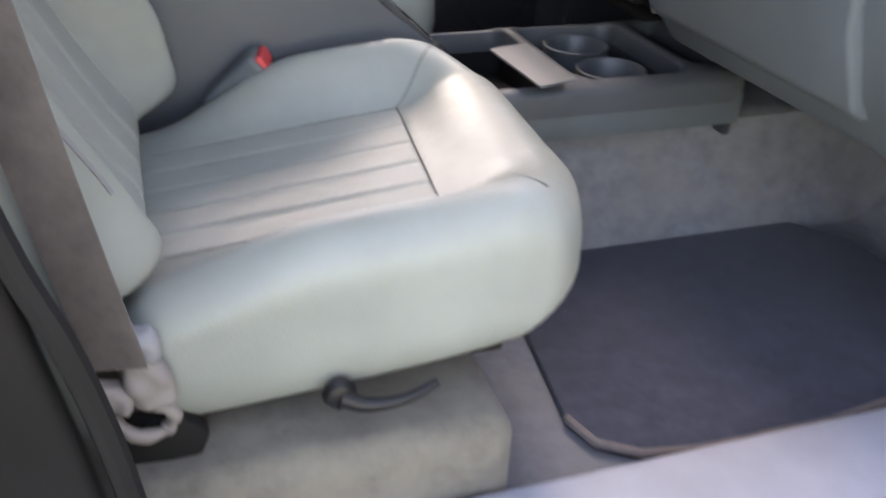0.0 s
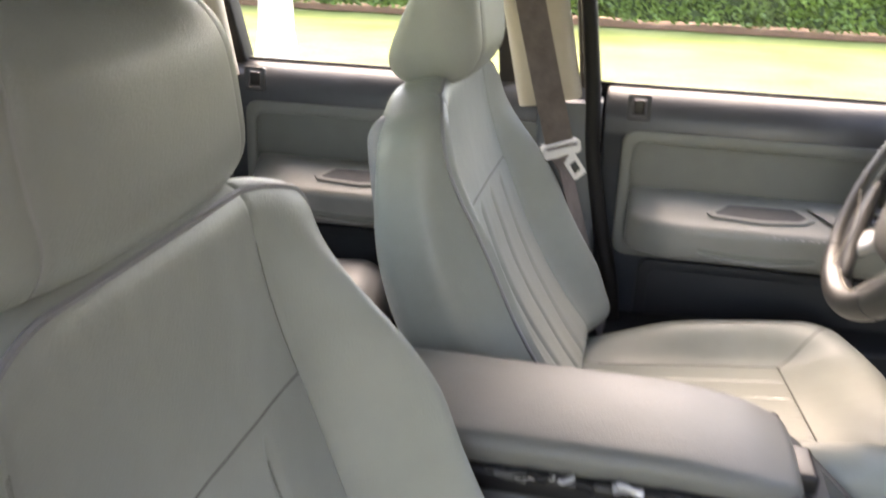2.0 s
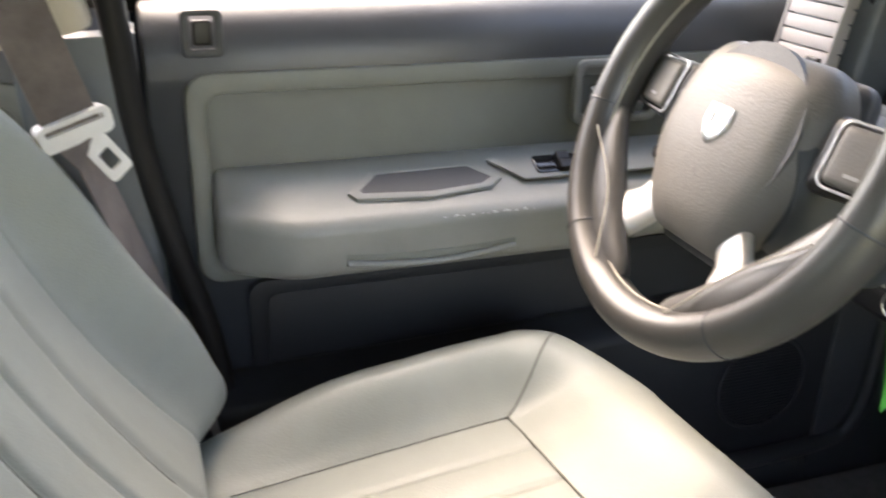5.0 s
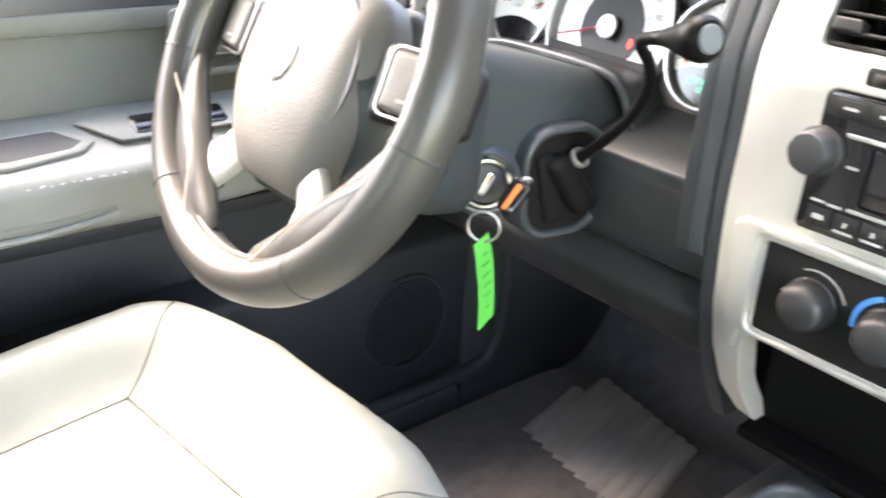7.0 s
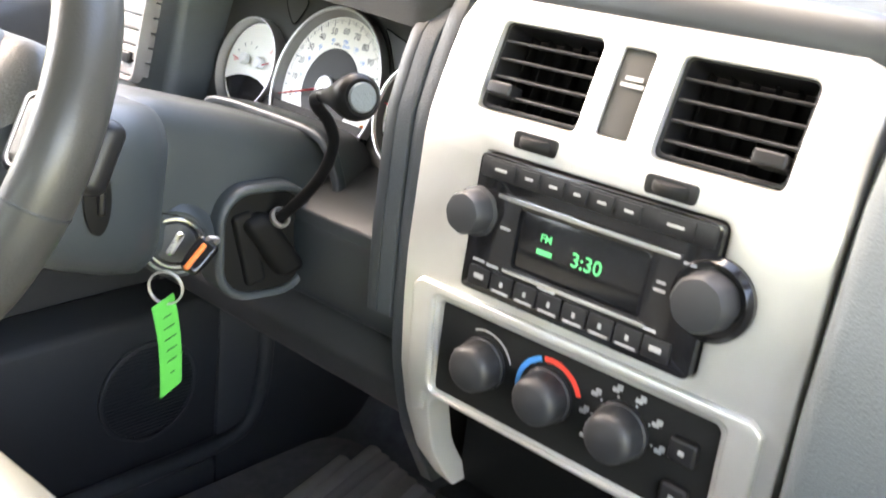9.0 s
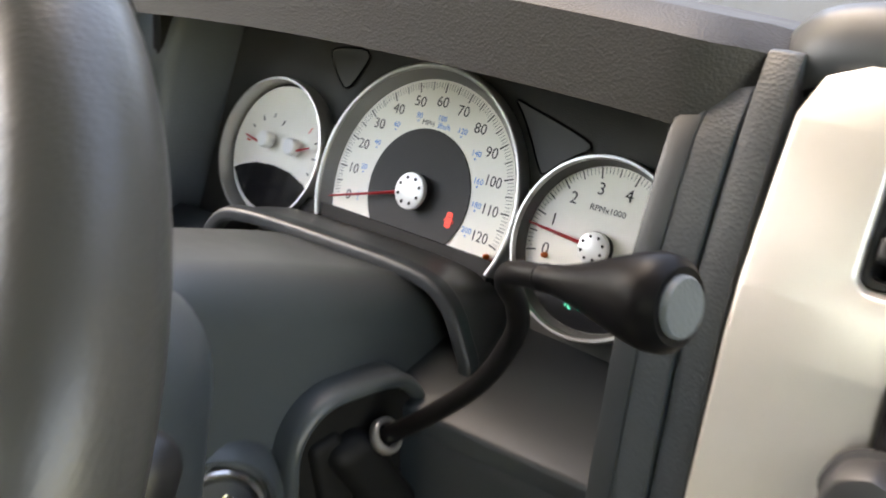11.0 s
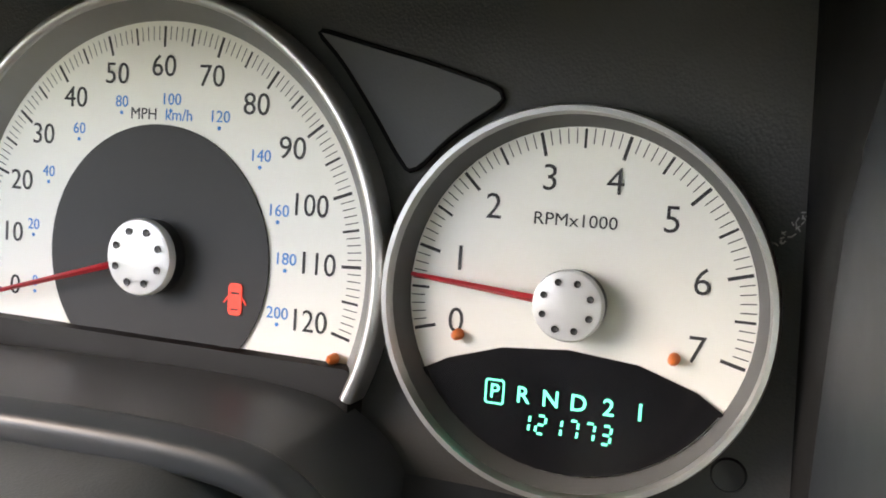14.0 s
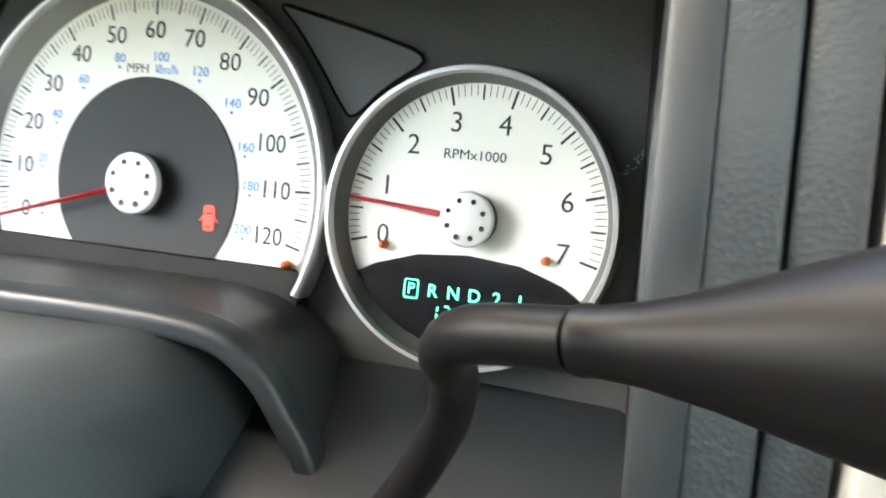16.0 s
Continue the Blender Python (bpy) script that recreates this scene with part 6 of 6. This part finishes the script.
    icon = merge(plate(rrect(cx - 0.0023, cx + 0.0023, cy - 0.0048, cy + 0.0048, 0.0014), 0.0003, [rrect(cx - 0.0016, cx + 0.0016, cy + 0.0014, cy + 0.0022, 0.0003), rrect(cx - 0.0014, cx + 0.0014, cy - 0.0034, cy - 0.0028, 0.0002)], 0, 0.0), *[([(cx + q * 0.0022, cy + 0.0012, 0.0002), (cx + q * 0.0041, cy - 0.0012, 0.0002), (cx + q * 0.0037, cy - 0.0015, 0.0002), (cx + q * 0.0022, cy + 0.0004, 0.0002)], [(0, 1, 2, 3)]) for q in (-1, 1)])
    part("door_lamp", icon, LED_RED, k, "glowing red open-door lamp")
    part("lamp_stub", tf(lathe([(0.0016, 0), (0.0014, 0.003), (0.0006, 0.0042), (0, 0.0043)], 10), pose(c + 0.064, -0.0235, 0.0)), ORANGE, k, "small orange lamp stub")
    # --- fuel and temperature dial
    c = FUEL_U
    disc = [(c + 0.0470 * math.cos(a), -0.002 + 0.0470 * math.sin(a)) for a in np.linspace(0, 2 * math.pi, 65)[:-1]]
    part("fuel_dial", plate(disc, 0.0, (), 0, -0.003), DIAL, k, "cream fuel and temperature face")
    part("fuel_bezel", tf(ring(0.0490, 0.0520, -0.004, 0.011, 96), pose(c, -0.002, 0)), SATIN, k, "satin chrome ring")
    foot = [(c + u, v) for u, v in foot]
    part("fuel_display", plate(foot, 0.0009, (), 0, 0.0003), GLOSS, k)
    needle(c - 0.012, 170, 0.004, 0.020, k)
    needle(c + 0.016, 20, 0.004, 0.020, k)
    for u, a0 in ((-0.012, 60), (0.016, -60)):
        for q in range(5):
            part("tick", ticks(c + u, 0.0235, [(a0 + 30 * q, 0.0045 if q % 2 == 0 else 0.003, 0.0011)], 0.0004), RED_INK if q == 4 else BLACK_INK, k)
    for u in (-0.010, 0.018):
        part("gauge_cap", tf(lathe([(0.006, 0), (0.006, 0.006), (0.005, 0.007), (0, 0.007)], 20), pose(c + u, 0.004, 0.002)), WHITE_PLASTIC, k)
    # recesses between the dials
    for pts in ([(-0.0816, 0.0705), (-0.065, 0.066), (-0.0444, 0.0609), (-0.0197, 0.0533), (-0.0365, 0.0423), (-0.0485, 0.0298), (-0.054, 0.0365), (-0.060, 0.0455), (-0.0717, 0.0610)], [(c + 0.035, 0.060), (c + 0.048, 0.05), (c + 0.064, 0.082), (c + 0.02, 0.078)]):
        for _ in range(2):
            pts = [q for a, b in zip(pts, pts[1:] + pts[:1]) for q in ((0.8 * a[0] + 0.2 * b[0], 0.8 * a[1] + 0.2 * b[1]), (0.2 * a[0] + 0.8 * b[0], 0.2 * a[1] + 0.8 * b[1]))]
        part("recess_panel", plate(pts, -0.002, (), 0.0, -0.006), RECESS, k)
        part("recess_rim", tube([(u, v, -0.0022) for u, v in pts], 0.0007, 6, True, up=(0, 0.01, 1)), VOID, k)
    part("screw_hole", tf(lathe([(0.0045, -0.004), (0.0045, -0.0038), (0.0040, -0.0032), (0, -0.0036)], 20), pose(0.0418, -0.0392, 0)), BLACK, k)
    rs = random.Random(5)
    fl = [tf(([(-0.0006, -0.0001, 0), (0.0006, -0.0001, 0), (0.0005, 0.0002, 0), (-0.0005, 0.0002, 0)], [(0, 1, 2, 3)]), pose(0.0475 + 0.009 * t_ + rs.uniform(-0.0012, 0.0012), 0.019 + 0.010 * t_ + rs.uniform(-0.001, 0.001), -0.0034, 0, 0, rs.uniform(0, 180))) for t_ in np.linspace(0, 1, 26)]
    part("scuff_marks", merge(*fl), WHITE_INK, k, "pale scuff marks on the black surround")
    # lip below the speedometer
    part("lower_lip", plate(rrect(SPEEDO_U - 0.095, SPEEDO_U + 0.0715, -0.046, -0.0250, 0.002), 0.0055, (), 0.002, -0.006), BLACK_MATT, k)


cluster()


BROW_GREY = mat("grained_brow_plastic", (0.022, 0.0215, 0.021), 0.6, grain=0.3, grain_size=800, spec=0.35)


def binnacle():
    b = thing("gauge_hood", pose(0, 0, 0), "dark moulded hood round the instrument cluster", "dash hood")
    # right, left and top walls of the recess
    part("right_wall", bev(([(0.80, 0.192, 1.06), (0.80, 0.192, 1.262), (0.885, 0.198, 1.262), (0.865, 0.198, 1.06), (0.80, 0.186, 1.06), (0.80, 0.186, 1.262), (0.885, 0.190, 1.262), (0.865, 0.190, 1.06)], [(0, 1, 2, 3), (7, 6, 5, 4), (0, 4, 5, 1), (1, 5, 6, 2), (2, 6, 7, 3), (3, 7, 4, 0)]), 0.001), BLACK_MATT, b)
    part("left_wall", bbox(0.835, 0.90, 0.595, 0.605, 1.05, 1.27, 0.003), BLACK_MATT, b)
    brow = sheet(lambda u, v: (0.772 + 0.14 * u + 0.020 * sstep(0.06, 0.0, v), 0.158 + 0.462 * v, 1.289 + 0.012 * math.sin(math.pi * v) ** 0.7 - 0.004 * u - 0.010 * sstep(0.10, 0.0, u)), 10, 40, 0.034)
    part("brow", brow, BROW_GREY, b)
    part("floor_panel", bev(merge(([(0.850, 0.197, 1.109), (0.850, 0.60, 1.109), (0.768, 0.60, 1.079), (0.768, 0.176, 1.079), (0.850, 0.197, 1.06), (0.850, 0.60, 1.06), (0.772, 0.60, 1.050), (0.772, 0.176, 1.050)], [(0, 1, 2, 3), (7, 6, 5, 4), (0, 4, 5, 1), (1, 5, 6, 2), (2, 6, 7, 3), (3, 7, 4, 0)])), 0.003), SMOOTH_SLATE, b)
    # arched hood over the steering column, from its lip back to the dials
    def arch(x, top, right, left):
        return [(x, right - 0.012, 1.00), (x, right, 1.05), (x, right + 0.004, 1.09), (x, right + 0.010, top - 0.030), (x, right + 0.022, top - 0.010), (x, right + 0.045, top), (x, (right + left) / 2, top + 0.002), (x, left - 0.045, top), (x, left - 0.022, top - 0.010), (x, left - 0.010, top - 0.030), (x, left - 0.004, 1.09), (x, left, 1.05), (x, left + 0.012, 1.00)]
    rows = [smooth_path(arch(*q), 5) for q in ((0.808, 1.1375, 0.286, 0.520), (0.822, 1.136, 0.286, 0.520), (0.836, 1.134, 0.285, 0.520), (0.850, 1.131, 0.284, 0.520))]
    n = len(rows[0])
    V = [tuple(p) for r in rows for p in r]
    F = [(i * n + j, i * n + j + 1, (i + 1) * n + j + 1, (i + 1) * n + j) for i in range(3) for j in range(n - 1)]
    part("column_hood", (V, F), HOOD, b)
    lip_pts = smooth_path(arch(0.806, 1.1355, 0.288, 0.518), 5)
    part("column_arch", sweep(lip_pts, rrect(-0.0045, 0.0045, -0.006, 0.006, 0.003), up=(1, 0, 0)), SMOOTH_SLATE, b)


binnacle()


# ---------------------------------------------------------------- steering column, wheel, lever, key
WHEEL = facing((0.505, 0.370, 1.166), (0, -1, 0), (0.42, 0, 0.907))


SLOT_BLACK = mat("boot_and_slot_black", (0.005, 0.005, 0.005), 0.6, spec=0.15)


def column():
    c = thing("steering_column", pose(0, 0, 0), "slate plastic steering column shroud", "steering column")
    a, b = Vector((0.545, 0.378, 1.128)), Vector((0.860, 0.392, 1.052))

    def loop(t, hw, up, dn, r):
        p = a.lerp(b, t)
        return [(p.x + 0.10 * v, p.y - u, p.z + v) for u, v in rrect(-hw, hw, -dn, up, r, 6)]

    def loft(rows):
        n = len(rows[0])
        V = [q for row in rows for q in row]
        F = [(k * n + j, k * n + (j + 1) % n, (k + 1) * n + (j + 1) % n, (k + 1) * n + j) for k in range(len(rows) - 1) for j in range(n)]
        return V, F + [tuple(range(n)), tuple(range((len(rows) - 1) * n, len(rows) * n))]
    # flared front cover behind the wheel, then the slimmer main body
    part("front_cover", loft([loop(-0.12, 0.086, 0.046, 0.046, 0.038), loop(-0.09, 0.094, 0.052, 0.054, 0.040), loop(0.0, 0.099, 0.056, 0.062, 0.042), loop(0.05, 0.100, 0.058, 0.065, 0.042), loop(0.16, 0.099, 0.062, 0.068, 0.040), loop(0.25, 0.090, 0.064, 0.068, 0.036), loop(0.29, 0.078, 0.062, 0.064, 0.032)]), SHROUD, c, "flared slate cover behind the wheel")
    part("shroud", loft([loop(0.24, 0.052, 0.064, 0.066, 0.026), loop(0.30, 0.053, 0.068, 0.070, 0.026), loop(0.34, 0.0535, 0.0685, 0.071, 0.026), loop(0.5, 0.057, 0.069, 0.073, 0.028), loop(0.7, 0.065, 0.068, 0.074, 0.028), loop(0.85, 0.071, 0.066, 0.070, 0.028), loop(1.0, 0.070, 0.060, 0.062, 0.028)]), SHROUD, c)
    part("shroud_seam", loft([loop(t, hw + 0.0006, -0.0185, 0.0200, 0.0005) for t, hw in ((0.32, 0.0532), (0.5, 0.057), (0.7, 0.065), (0.85, 0.071))]), BLACK_MATT, c)
    part("wheel_hub_cover", tf(lathe([(0.062, 0), (0.066, 0.02), (0.060, 0.05), (0, 0.05)], 32), facing((0.555, 0.372, 1.130), (0, -1, 0), (0.42, 0, 0.907))), SLATE_DARK, c)
    # ignition barrel in a round boss on the flank
    m = facing((0.662, 0.327, 1.057), (0.86, -0.50, 0.0), (0.06, 0.0, 1))
    part("ignition_boss", tf(lathe([(0.034, -0.030), (0.032, -0.004), (0.027, 0.002), (0.0245, 0.0015), (0.0235, -0.002), (0, -0.002)], 40), m), SHROUD, c)
    part("ignition_collar", tf(ring(0.0185, 0.0225, -0.006, 0.0035, 40), m), CHROME, c, "bright ring round the key slot")
    part("ignition_barrel", tf(lathe([(0.0183, -0.012), (0.0183, 0.000), (0.0165, 0.0025), (0, 0.003)], 32), m), CHARCOAL, c)
    part("key_slot", tf(plate(rrect(-0.0035, 0.0035, -0.011, 0.011, 0.003), 0.0042, (), 0.0005, 0.001), m @ pose(0, 0, 0, 0, 0, -28)), CHROME, c)
    # raised frame round the recess that the gear lever comes out of
    bf = facing((0.739, 0.3125, 1.050), (1, -0.16, 0), (0.12, 0, 1))
    part("lever_boss", tf(plate(rrect(-0.045, 0.047, -0.053, 0.051, 0.032, 7), 0.007, [rrect(-0.037, 0.040, -0.046, 0.043, 0.026, 7)], 0.005, -0.03, 3), bf), SHROUD, c)
    # Flat near-black plate; the shade of the lever opening is its colour.
    part("lever_slot_shade", tf(plate(rrect(-0.039, 0.042, -0.048, 0.045, 0.016), 0.0015, (), 0, -0.012), bf), SLOT_BLACK, c)
    part("lever_boot", tf(rbox((0.014, 0.012, 0.034), 0.010, (3, 3, 5), lambda x, y, z: (x + 0.3 * z, y, z)), bf @ pose(0.008, -0.004, 0.002, 90, 0, 20)), SLOT_BLACK, c)
    part("lever_link", tf(rbox((0.010, 0.034, 0.006), 0.005, (2, 5, 2)), bf @ pose(-0.014, -0.006, 0.0, 0, 0, 14)), SLOT_BLACK, c)
    tm = facing((0.569, 0.2795, 1.121), (1, -0.05, 0), (0.45, 0, 1))
    # Black oval on the surface, painting the shade of a hollow.
    part("tilt_recess_shade", tf(plate([(0.0100 * math.cos(t), 0.0265 * math.sin(t)) for t in np.linspace(0, 2 * math.pi, 33)[:-1]], 0.0035, (), 0.001, -0.008), tm), SLOT_BLACK, c)
    part("tilt_lever", tf(rbox((0.0030, 0.015, 0.004), 0.0027, (2, 4, 2)), tm @ pose(0.002, 0.003, 0.0025)), BLACK, c, "small black tilt lever")
    # stalk on the far side
    part("stalk", tube(smooth_path([(0.62, 0.43, 1.13), (0.62, 0.50, 1.15), (0.615, 0.56, 1.165)], 4), 0.009), CHARCOAL, c)


column()


def gear_lever():
    g = thing("gear_lever", pose(0.744, 0.290, 1.070), "black column gear lever with a round knob", "gear lever")
    o = Vector((0.744, 0.290, 1.070))
    pts = [Vector(p) - o for p in ((0.747, 0.312, 1.062), (0.744, 0.275, 1.094), (0.741, 0.246, 1.124), (0.736, 0.2285, 1.154), (0.724, 0.222, 1.174), (0.709, 0.2195, 1.188), (0.701, 0.213, 1.196), (0.692, 0.196, 1.2015))]
    part("rod", tube(smooth_path(pts, 6), 0.0048, 14), LEVER_BLACK, g)
    part("base_ring", tf(ring(0.006, 0.0095, -0.003, 0.003, 24), facing(pts[0].lerp(pts[1], 0.35), (1, 0, 0), (0, 0.6, 0.8))), SATIN, g)
    ax = (Vector((0.676, 0.139, 1.2125)) - Vector((0.692, 0.196, 1.2015))).normalized()
    up = Vector((0, 0, 1))
    r = up.cross(ax).normalized()
    m = Matrix((r, ax.cross(r), ax)).transposed().to_4x4()
    m.translation = Vector((0.692, 0.196, 1.2015)) - o
    part("knob", tf(lathe([(0.0050, 0.0), (0.0053, 0.002), (0.0050, 0.003), (0.0058, 0.010), (0.0080, 0.020), (0.0112, 0.031), (0.0146, 0.043), (0.0158, 0.050), (0.0151, 0.0555), (0.0122, 0.0585), (0.0105, 0.0582), (0.0, 0.0580)], 40), m), LEVER_BLACK, g, "black rubbery knob")
    part("button", tf(lathe([(0.0098, 0.0), (0.0098, 0.002), (0.0090, 0.003), (0, 0.0032)], 28), m @ Matrix.Translation((0, 0, 0.0575))), SLATE, g, "grey end button")


LEVER_BLACK = mat("lever_black", (0.0045, 0.0045, 0.005), 0.38, mottle=0.0, spec=0.08)
gear_lever()


def key():
    k = thing("ignition_key", pose(0.660, 0.312, 1.060), "key in the ignition with a green hanging tag", "key")
    km = facing((-0.004, -0.012, -0.002), (0.86, -0.50, 0.0), (0.25, 0.40, 0.85))
    part("key_head", tf(rbox((0.0092, 0.0155, 0.0044), 0.0042, (4, 6, 2), lambda x, y, z: (x * (1 - 0.25 * sstep(0.0, -0.02, y)), y, z)), km @ pose(0.008, -0.004, 0.008, 0, 0, -38)), GLOSS, k, "glossy black key head")
    part("orange_band", tf(rbox((0.0023, 0.0125, 0.0020), 0.0016, (2, 6, 1)), km @ pose(0.005, -0.005, 0.0130, 0, 0, -38)), ORANGE, k, "orange strip on the key")
    part("key_eye", tf(ring(0.0035, 0.0062, -0.0015, 0.0015, 20), km @ pose(0.018, 0.008, 0.009, 70, 0, 0)), STEEL, k, "steel eye of the key")
    part("split_ring", tf(merge(ring(0.0125, 0.0142, -0.0008, 0.0008, 40), ring(0.0125, 0.0142, 0.0008, 0.0022, 40)), facing((-0.026, -0.017, -0.025), (0.6, -0.8, 0), (0, 0, 1))), STEEL, k, "steel split ring")
    tag = sheet(lambda u, v: (-0.030 + 0.93 * 0.026 * (u - 0.5) + 0.003 * math.sin(3 * v), -0.020 + 0.34 * 0.026 * (u - 0.5) - 0.012 * v, -0.034 - 0.073 * v + 0.004 * (u - 0.5)), 3, 12)
    tag = merge(tag, ([(x - 0.0004, y + 0.0011, z) for x, y, z in tag[0]], [f[::-1] for f in tag[1]]))
    tg = part("tag", tag, GREEN_TAG, k, "long bright green plastic tag")
    for v, w in ((0.18, 0.0042), (0.30, 0.0060), (0.42, 0.0066), (0.54, 0.0060), (0.66, 0.0050), (0.80, 0.0022)):
        part("tag_mark", tf(plate([(-w, -0.0006), (w, 0.0004), (w, 0.0016), (-w, 0.0006)], 0.0003, (), 0, -0.0001), facing((-0.030 + 0.003 * math.sin(3 * v) + 0.0003, -0.0207 - 0.012 * v, -0.034 - 0.073 * v), (0.93, 0.34, 0), (0, -0.16, 1))), TAG_INK, tg)


TAG_INK = mat("dark_green_ink", (0.02, 0.17, 0.03), 0.6, mottle=0.0)
key()


PAD_VINYL = worn_leather("airbag_vinyl", (0.125, 0.120, 0.108), 0.5)
WHEEL_LEATHER = worn_leather("wheel_leather", (0.050, 0.049, 0.045), 0.36, 0.15)


STITCH = mat("pale_stitch_thread", (0.36, 0.34, 0.29), 0.8, mottle=0.0)


def wheel():
    w = thing("steering_wheel", WHEEL, "leather steering wheel with silver spokes and grey airbag pad", "steering wheel")
    R = 0.161
    pts = [(R * math.cos(a), R * math.sin(a), 0) for a in np.linspace(0, 2 * math.pi, 97)[:-1]]
    part("rim", sweep(pts, circle(0.0176, 24, 0.0212), closed=True), WHEEL_LEATHER, w)
    st = tube([(( R - 0.0172) * math.cos(a), (R - 0.0172) * math.sin(a), 0.006) for a in np.linspace(0, 2 * math.pi, 97)[:-1]], 0.0011, 6, closed=True)
    part("rim_stitching", st, STITCH, w, "pale stitching inside the rim")
    for a in (-8, 188, 52, 128, 232, 308):
        c = Vector((R * math.cos(radians(a)), R * math.sin(radians(a)), 0))
        m = Matrix.Translation(c) @ pose(0, 0, 0, 0, 0, a) @ pose(0, 0, 0, 90, 0, 0)
        part("rim_seam", tf(warp(ring(0.0172, 0.0182, -0.0009, 0.0009, 24), lambda a_, b_, c_: (a_, b_ * 1.205, c_)), m), CHARCOAL, w)
    # airbag pad
    def pad(x, y, z):
        k = 1 - 0.35 * sstep(0.0, -0.085, y) - 0.10 * sstep(0.03, 0.085, y)
        return x * k, y, z * (1 - 0.40 * (x / 0.09) ** 2 - 0.35 * (y / 0.09) ** 2) if z > 0 else z
    part("airbag_pad", tf(rbox((0.084, 0.080, 0.034), 0.030, (20, 20, 4), pad), pose(-0.004, -0.012, -0.022)), PAD_VINYL, w, "grey leather-grained airbag pad")
    part("pad_skirt", tf(rbox((0.087, 0.083, 0.016), 0.014, (12, 12, 2), pad), pose(-0.004, -0.017, -0.040)), CHARCOAL, w, "dark surround under the airbag pad")
    part("emblem", tf(plate([(-0.013, 0.014), (0.013, 0.014), (0.014, 0.0), (0.008, -0.012), (0, -0.017), (-0.008, -0.012), (-0.014, 0.0)], 0.002, [[(-0.007, 0.008), (-0.002, 0.009), (-0.003, -0.002), (-0.007, 0.0)], [(0.007, 0.008), (0.002, 0.009), (0.003, -0.002), (0.007, 0.0)]], 0.0008), pose(-0.002, 0.000, 0.0112)), CHROME, w, "plain chrome shield shape")
    part("pad_crease", tube([(0.0015 * math.sin(i), -0.036 - 0.0032 * i, 0.0108 - 0.00020 * i * i) for i in range(10)], 0.0005, 5), CHARCOAL, w)
    # silver lower spokes, dark upper spokes with switch pods
    for a, ww in ((233, 0.021), (305, 0.018)):
        d = Vector((math.cos(radians(a)), math.sin(radians(a)), 0))
        p = [d * r + Vector((0, 0, -0.016 + 0.002 * (1 - (r - 0.06) / 0.11) + 0.016 * sstep(0.10, 0.15, r))) for r in (0.050, 0.075, 0.105, 0.130, 0.150)]
        sp = part("spoke", sweep(p, [(ww * math.copysign(abs(math.cos(t)) ** 0.7, math.cos(t)), 0.0075 * math.sin(t)) for t in np.linspace(0, 2 * math.pi, 25)[:-1]], scales=[1.0, 0.88, 0.92, 1.12, 1.3]), SILVER, w, "silver painted spoke")
        part("spoke_gap", tf(sweep([(0, 0, -0.0012), (0, 0, 0.0012)], [(ww * 1.06 * math.copysign(abs(math.cos(t)) ** 0.7, math.cos(t)), 0.0083 * math.sin(t)) for t in np.linspace(0, 2 * math.pi, 25)[:-1]], up=(0, 1, 0)), Matrix.Translation(d * 0.126 + Vector((0, 0, -0.0095))) @ facing((0, 0, 0), d.cross(Vector((0, 0, 1))), (0, 0, 1))), BLACK, sp)
    # leather aprons widening the lower quarters of the rim
    for s0, s1 in ((-78, -8), (188, 258)):
        p = [((R - 0.010 - 0.010 * math.sin(math.pi * t)) * math.cos(radians(s0 + (s1 - s0) * t)), (R - 0.010 - 0.010 * math.sin(math.pi * t)) * math.sin(radians(s0 + (s1 - s0) * t)), -0.002) for t in np.linspace(0, 1, 24)]
        part("grip_apron", sweep(p, [(0.024 * math.cos(t), 0.0125 * math.sin(t)) for t in np.linspace(0, 2 * math.pi, 17)[:-1]], scales=[0.45 + 0.55 * math.sin(math.pi * min(1, max(0, i / 23))) ** 0.5 for i in range(24)]), WHEEL_LEATHER, w)
        q = [(x * (1.03 - 0.15 * math.sin(math.pi * (i + 1) / 19)), y * (1.03 - 0.15 * math.sin(math.pi * (i + 1) / 19)), 0.0165 - 0.006 * math.sin(math.pi * (i + 1) / 19)) for i, (x, y, z) in enumerate(p[3:-3])]
        part("apron_stitching", tube(smooth_path(q, 3), 0.0009, 6), STITCH, w, "pale stitched seam")
    for q in (-1, 1):
        sp = part("switch_spoke", tf(rbox((0.042, 0.026, 0.010), 0.009, (8, 6, 2), lambda x, y, z: (x, y * (1 - 0.10 * q * x / 0.046), z)), pose(q * 0.120, 0.014, -0.024, 0, q * 10, q * 3)), BLACK, w, "black upper spoke")
        part("switch_key", tf(rbox((0.024, 0.0205, 0.006), 0.005, (6, 6, 2)), pose(q * 0.120, 0.015, -0.0135, 0, q * 10, q * 3)), PAD_VINYL, sp)
        part("switch_ring", tf(plate(rrect(-0.0285, 0.0285, -0.0245, 0.0245, 0.008), 0.001, [rrect(-0.0265, 0.0265, -0.0225, 0.0225, 0.007)], 0.0004, -0.001), pose(q * 0.120, 0.015, -0.0122, 0, q * 10, q * 3)), SATIN, sp)
        part("key_bar", tf(plate(rrect(-0.006, 0.006, -0.0012, 0.0012, 0.0005), 0.0004, (), 0, -0.0004), pose(q * 0.120, 0.003, -0.0070, 0, q * 10, q * 3)), WHITE_INK, sp)
    part("hub_back", tf(lathe([(0.055, -0.05), (0.07, -0.01), (0.07, 0.0), (0, 0.0)], 28), Matrix()), CHARCOAL, w)


wheel()
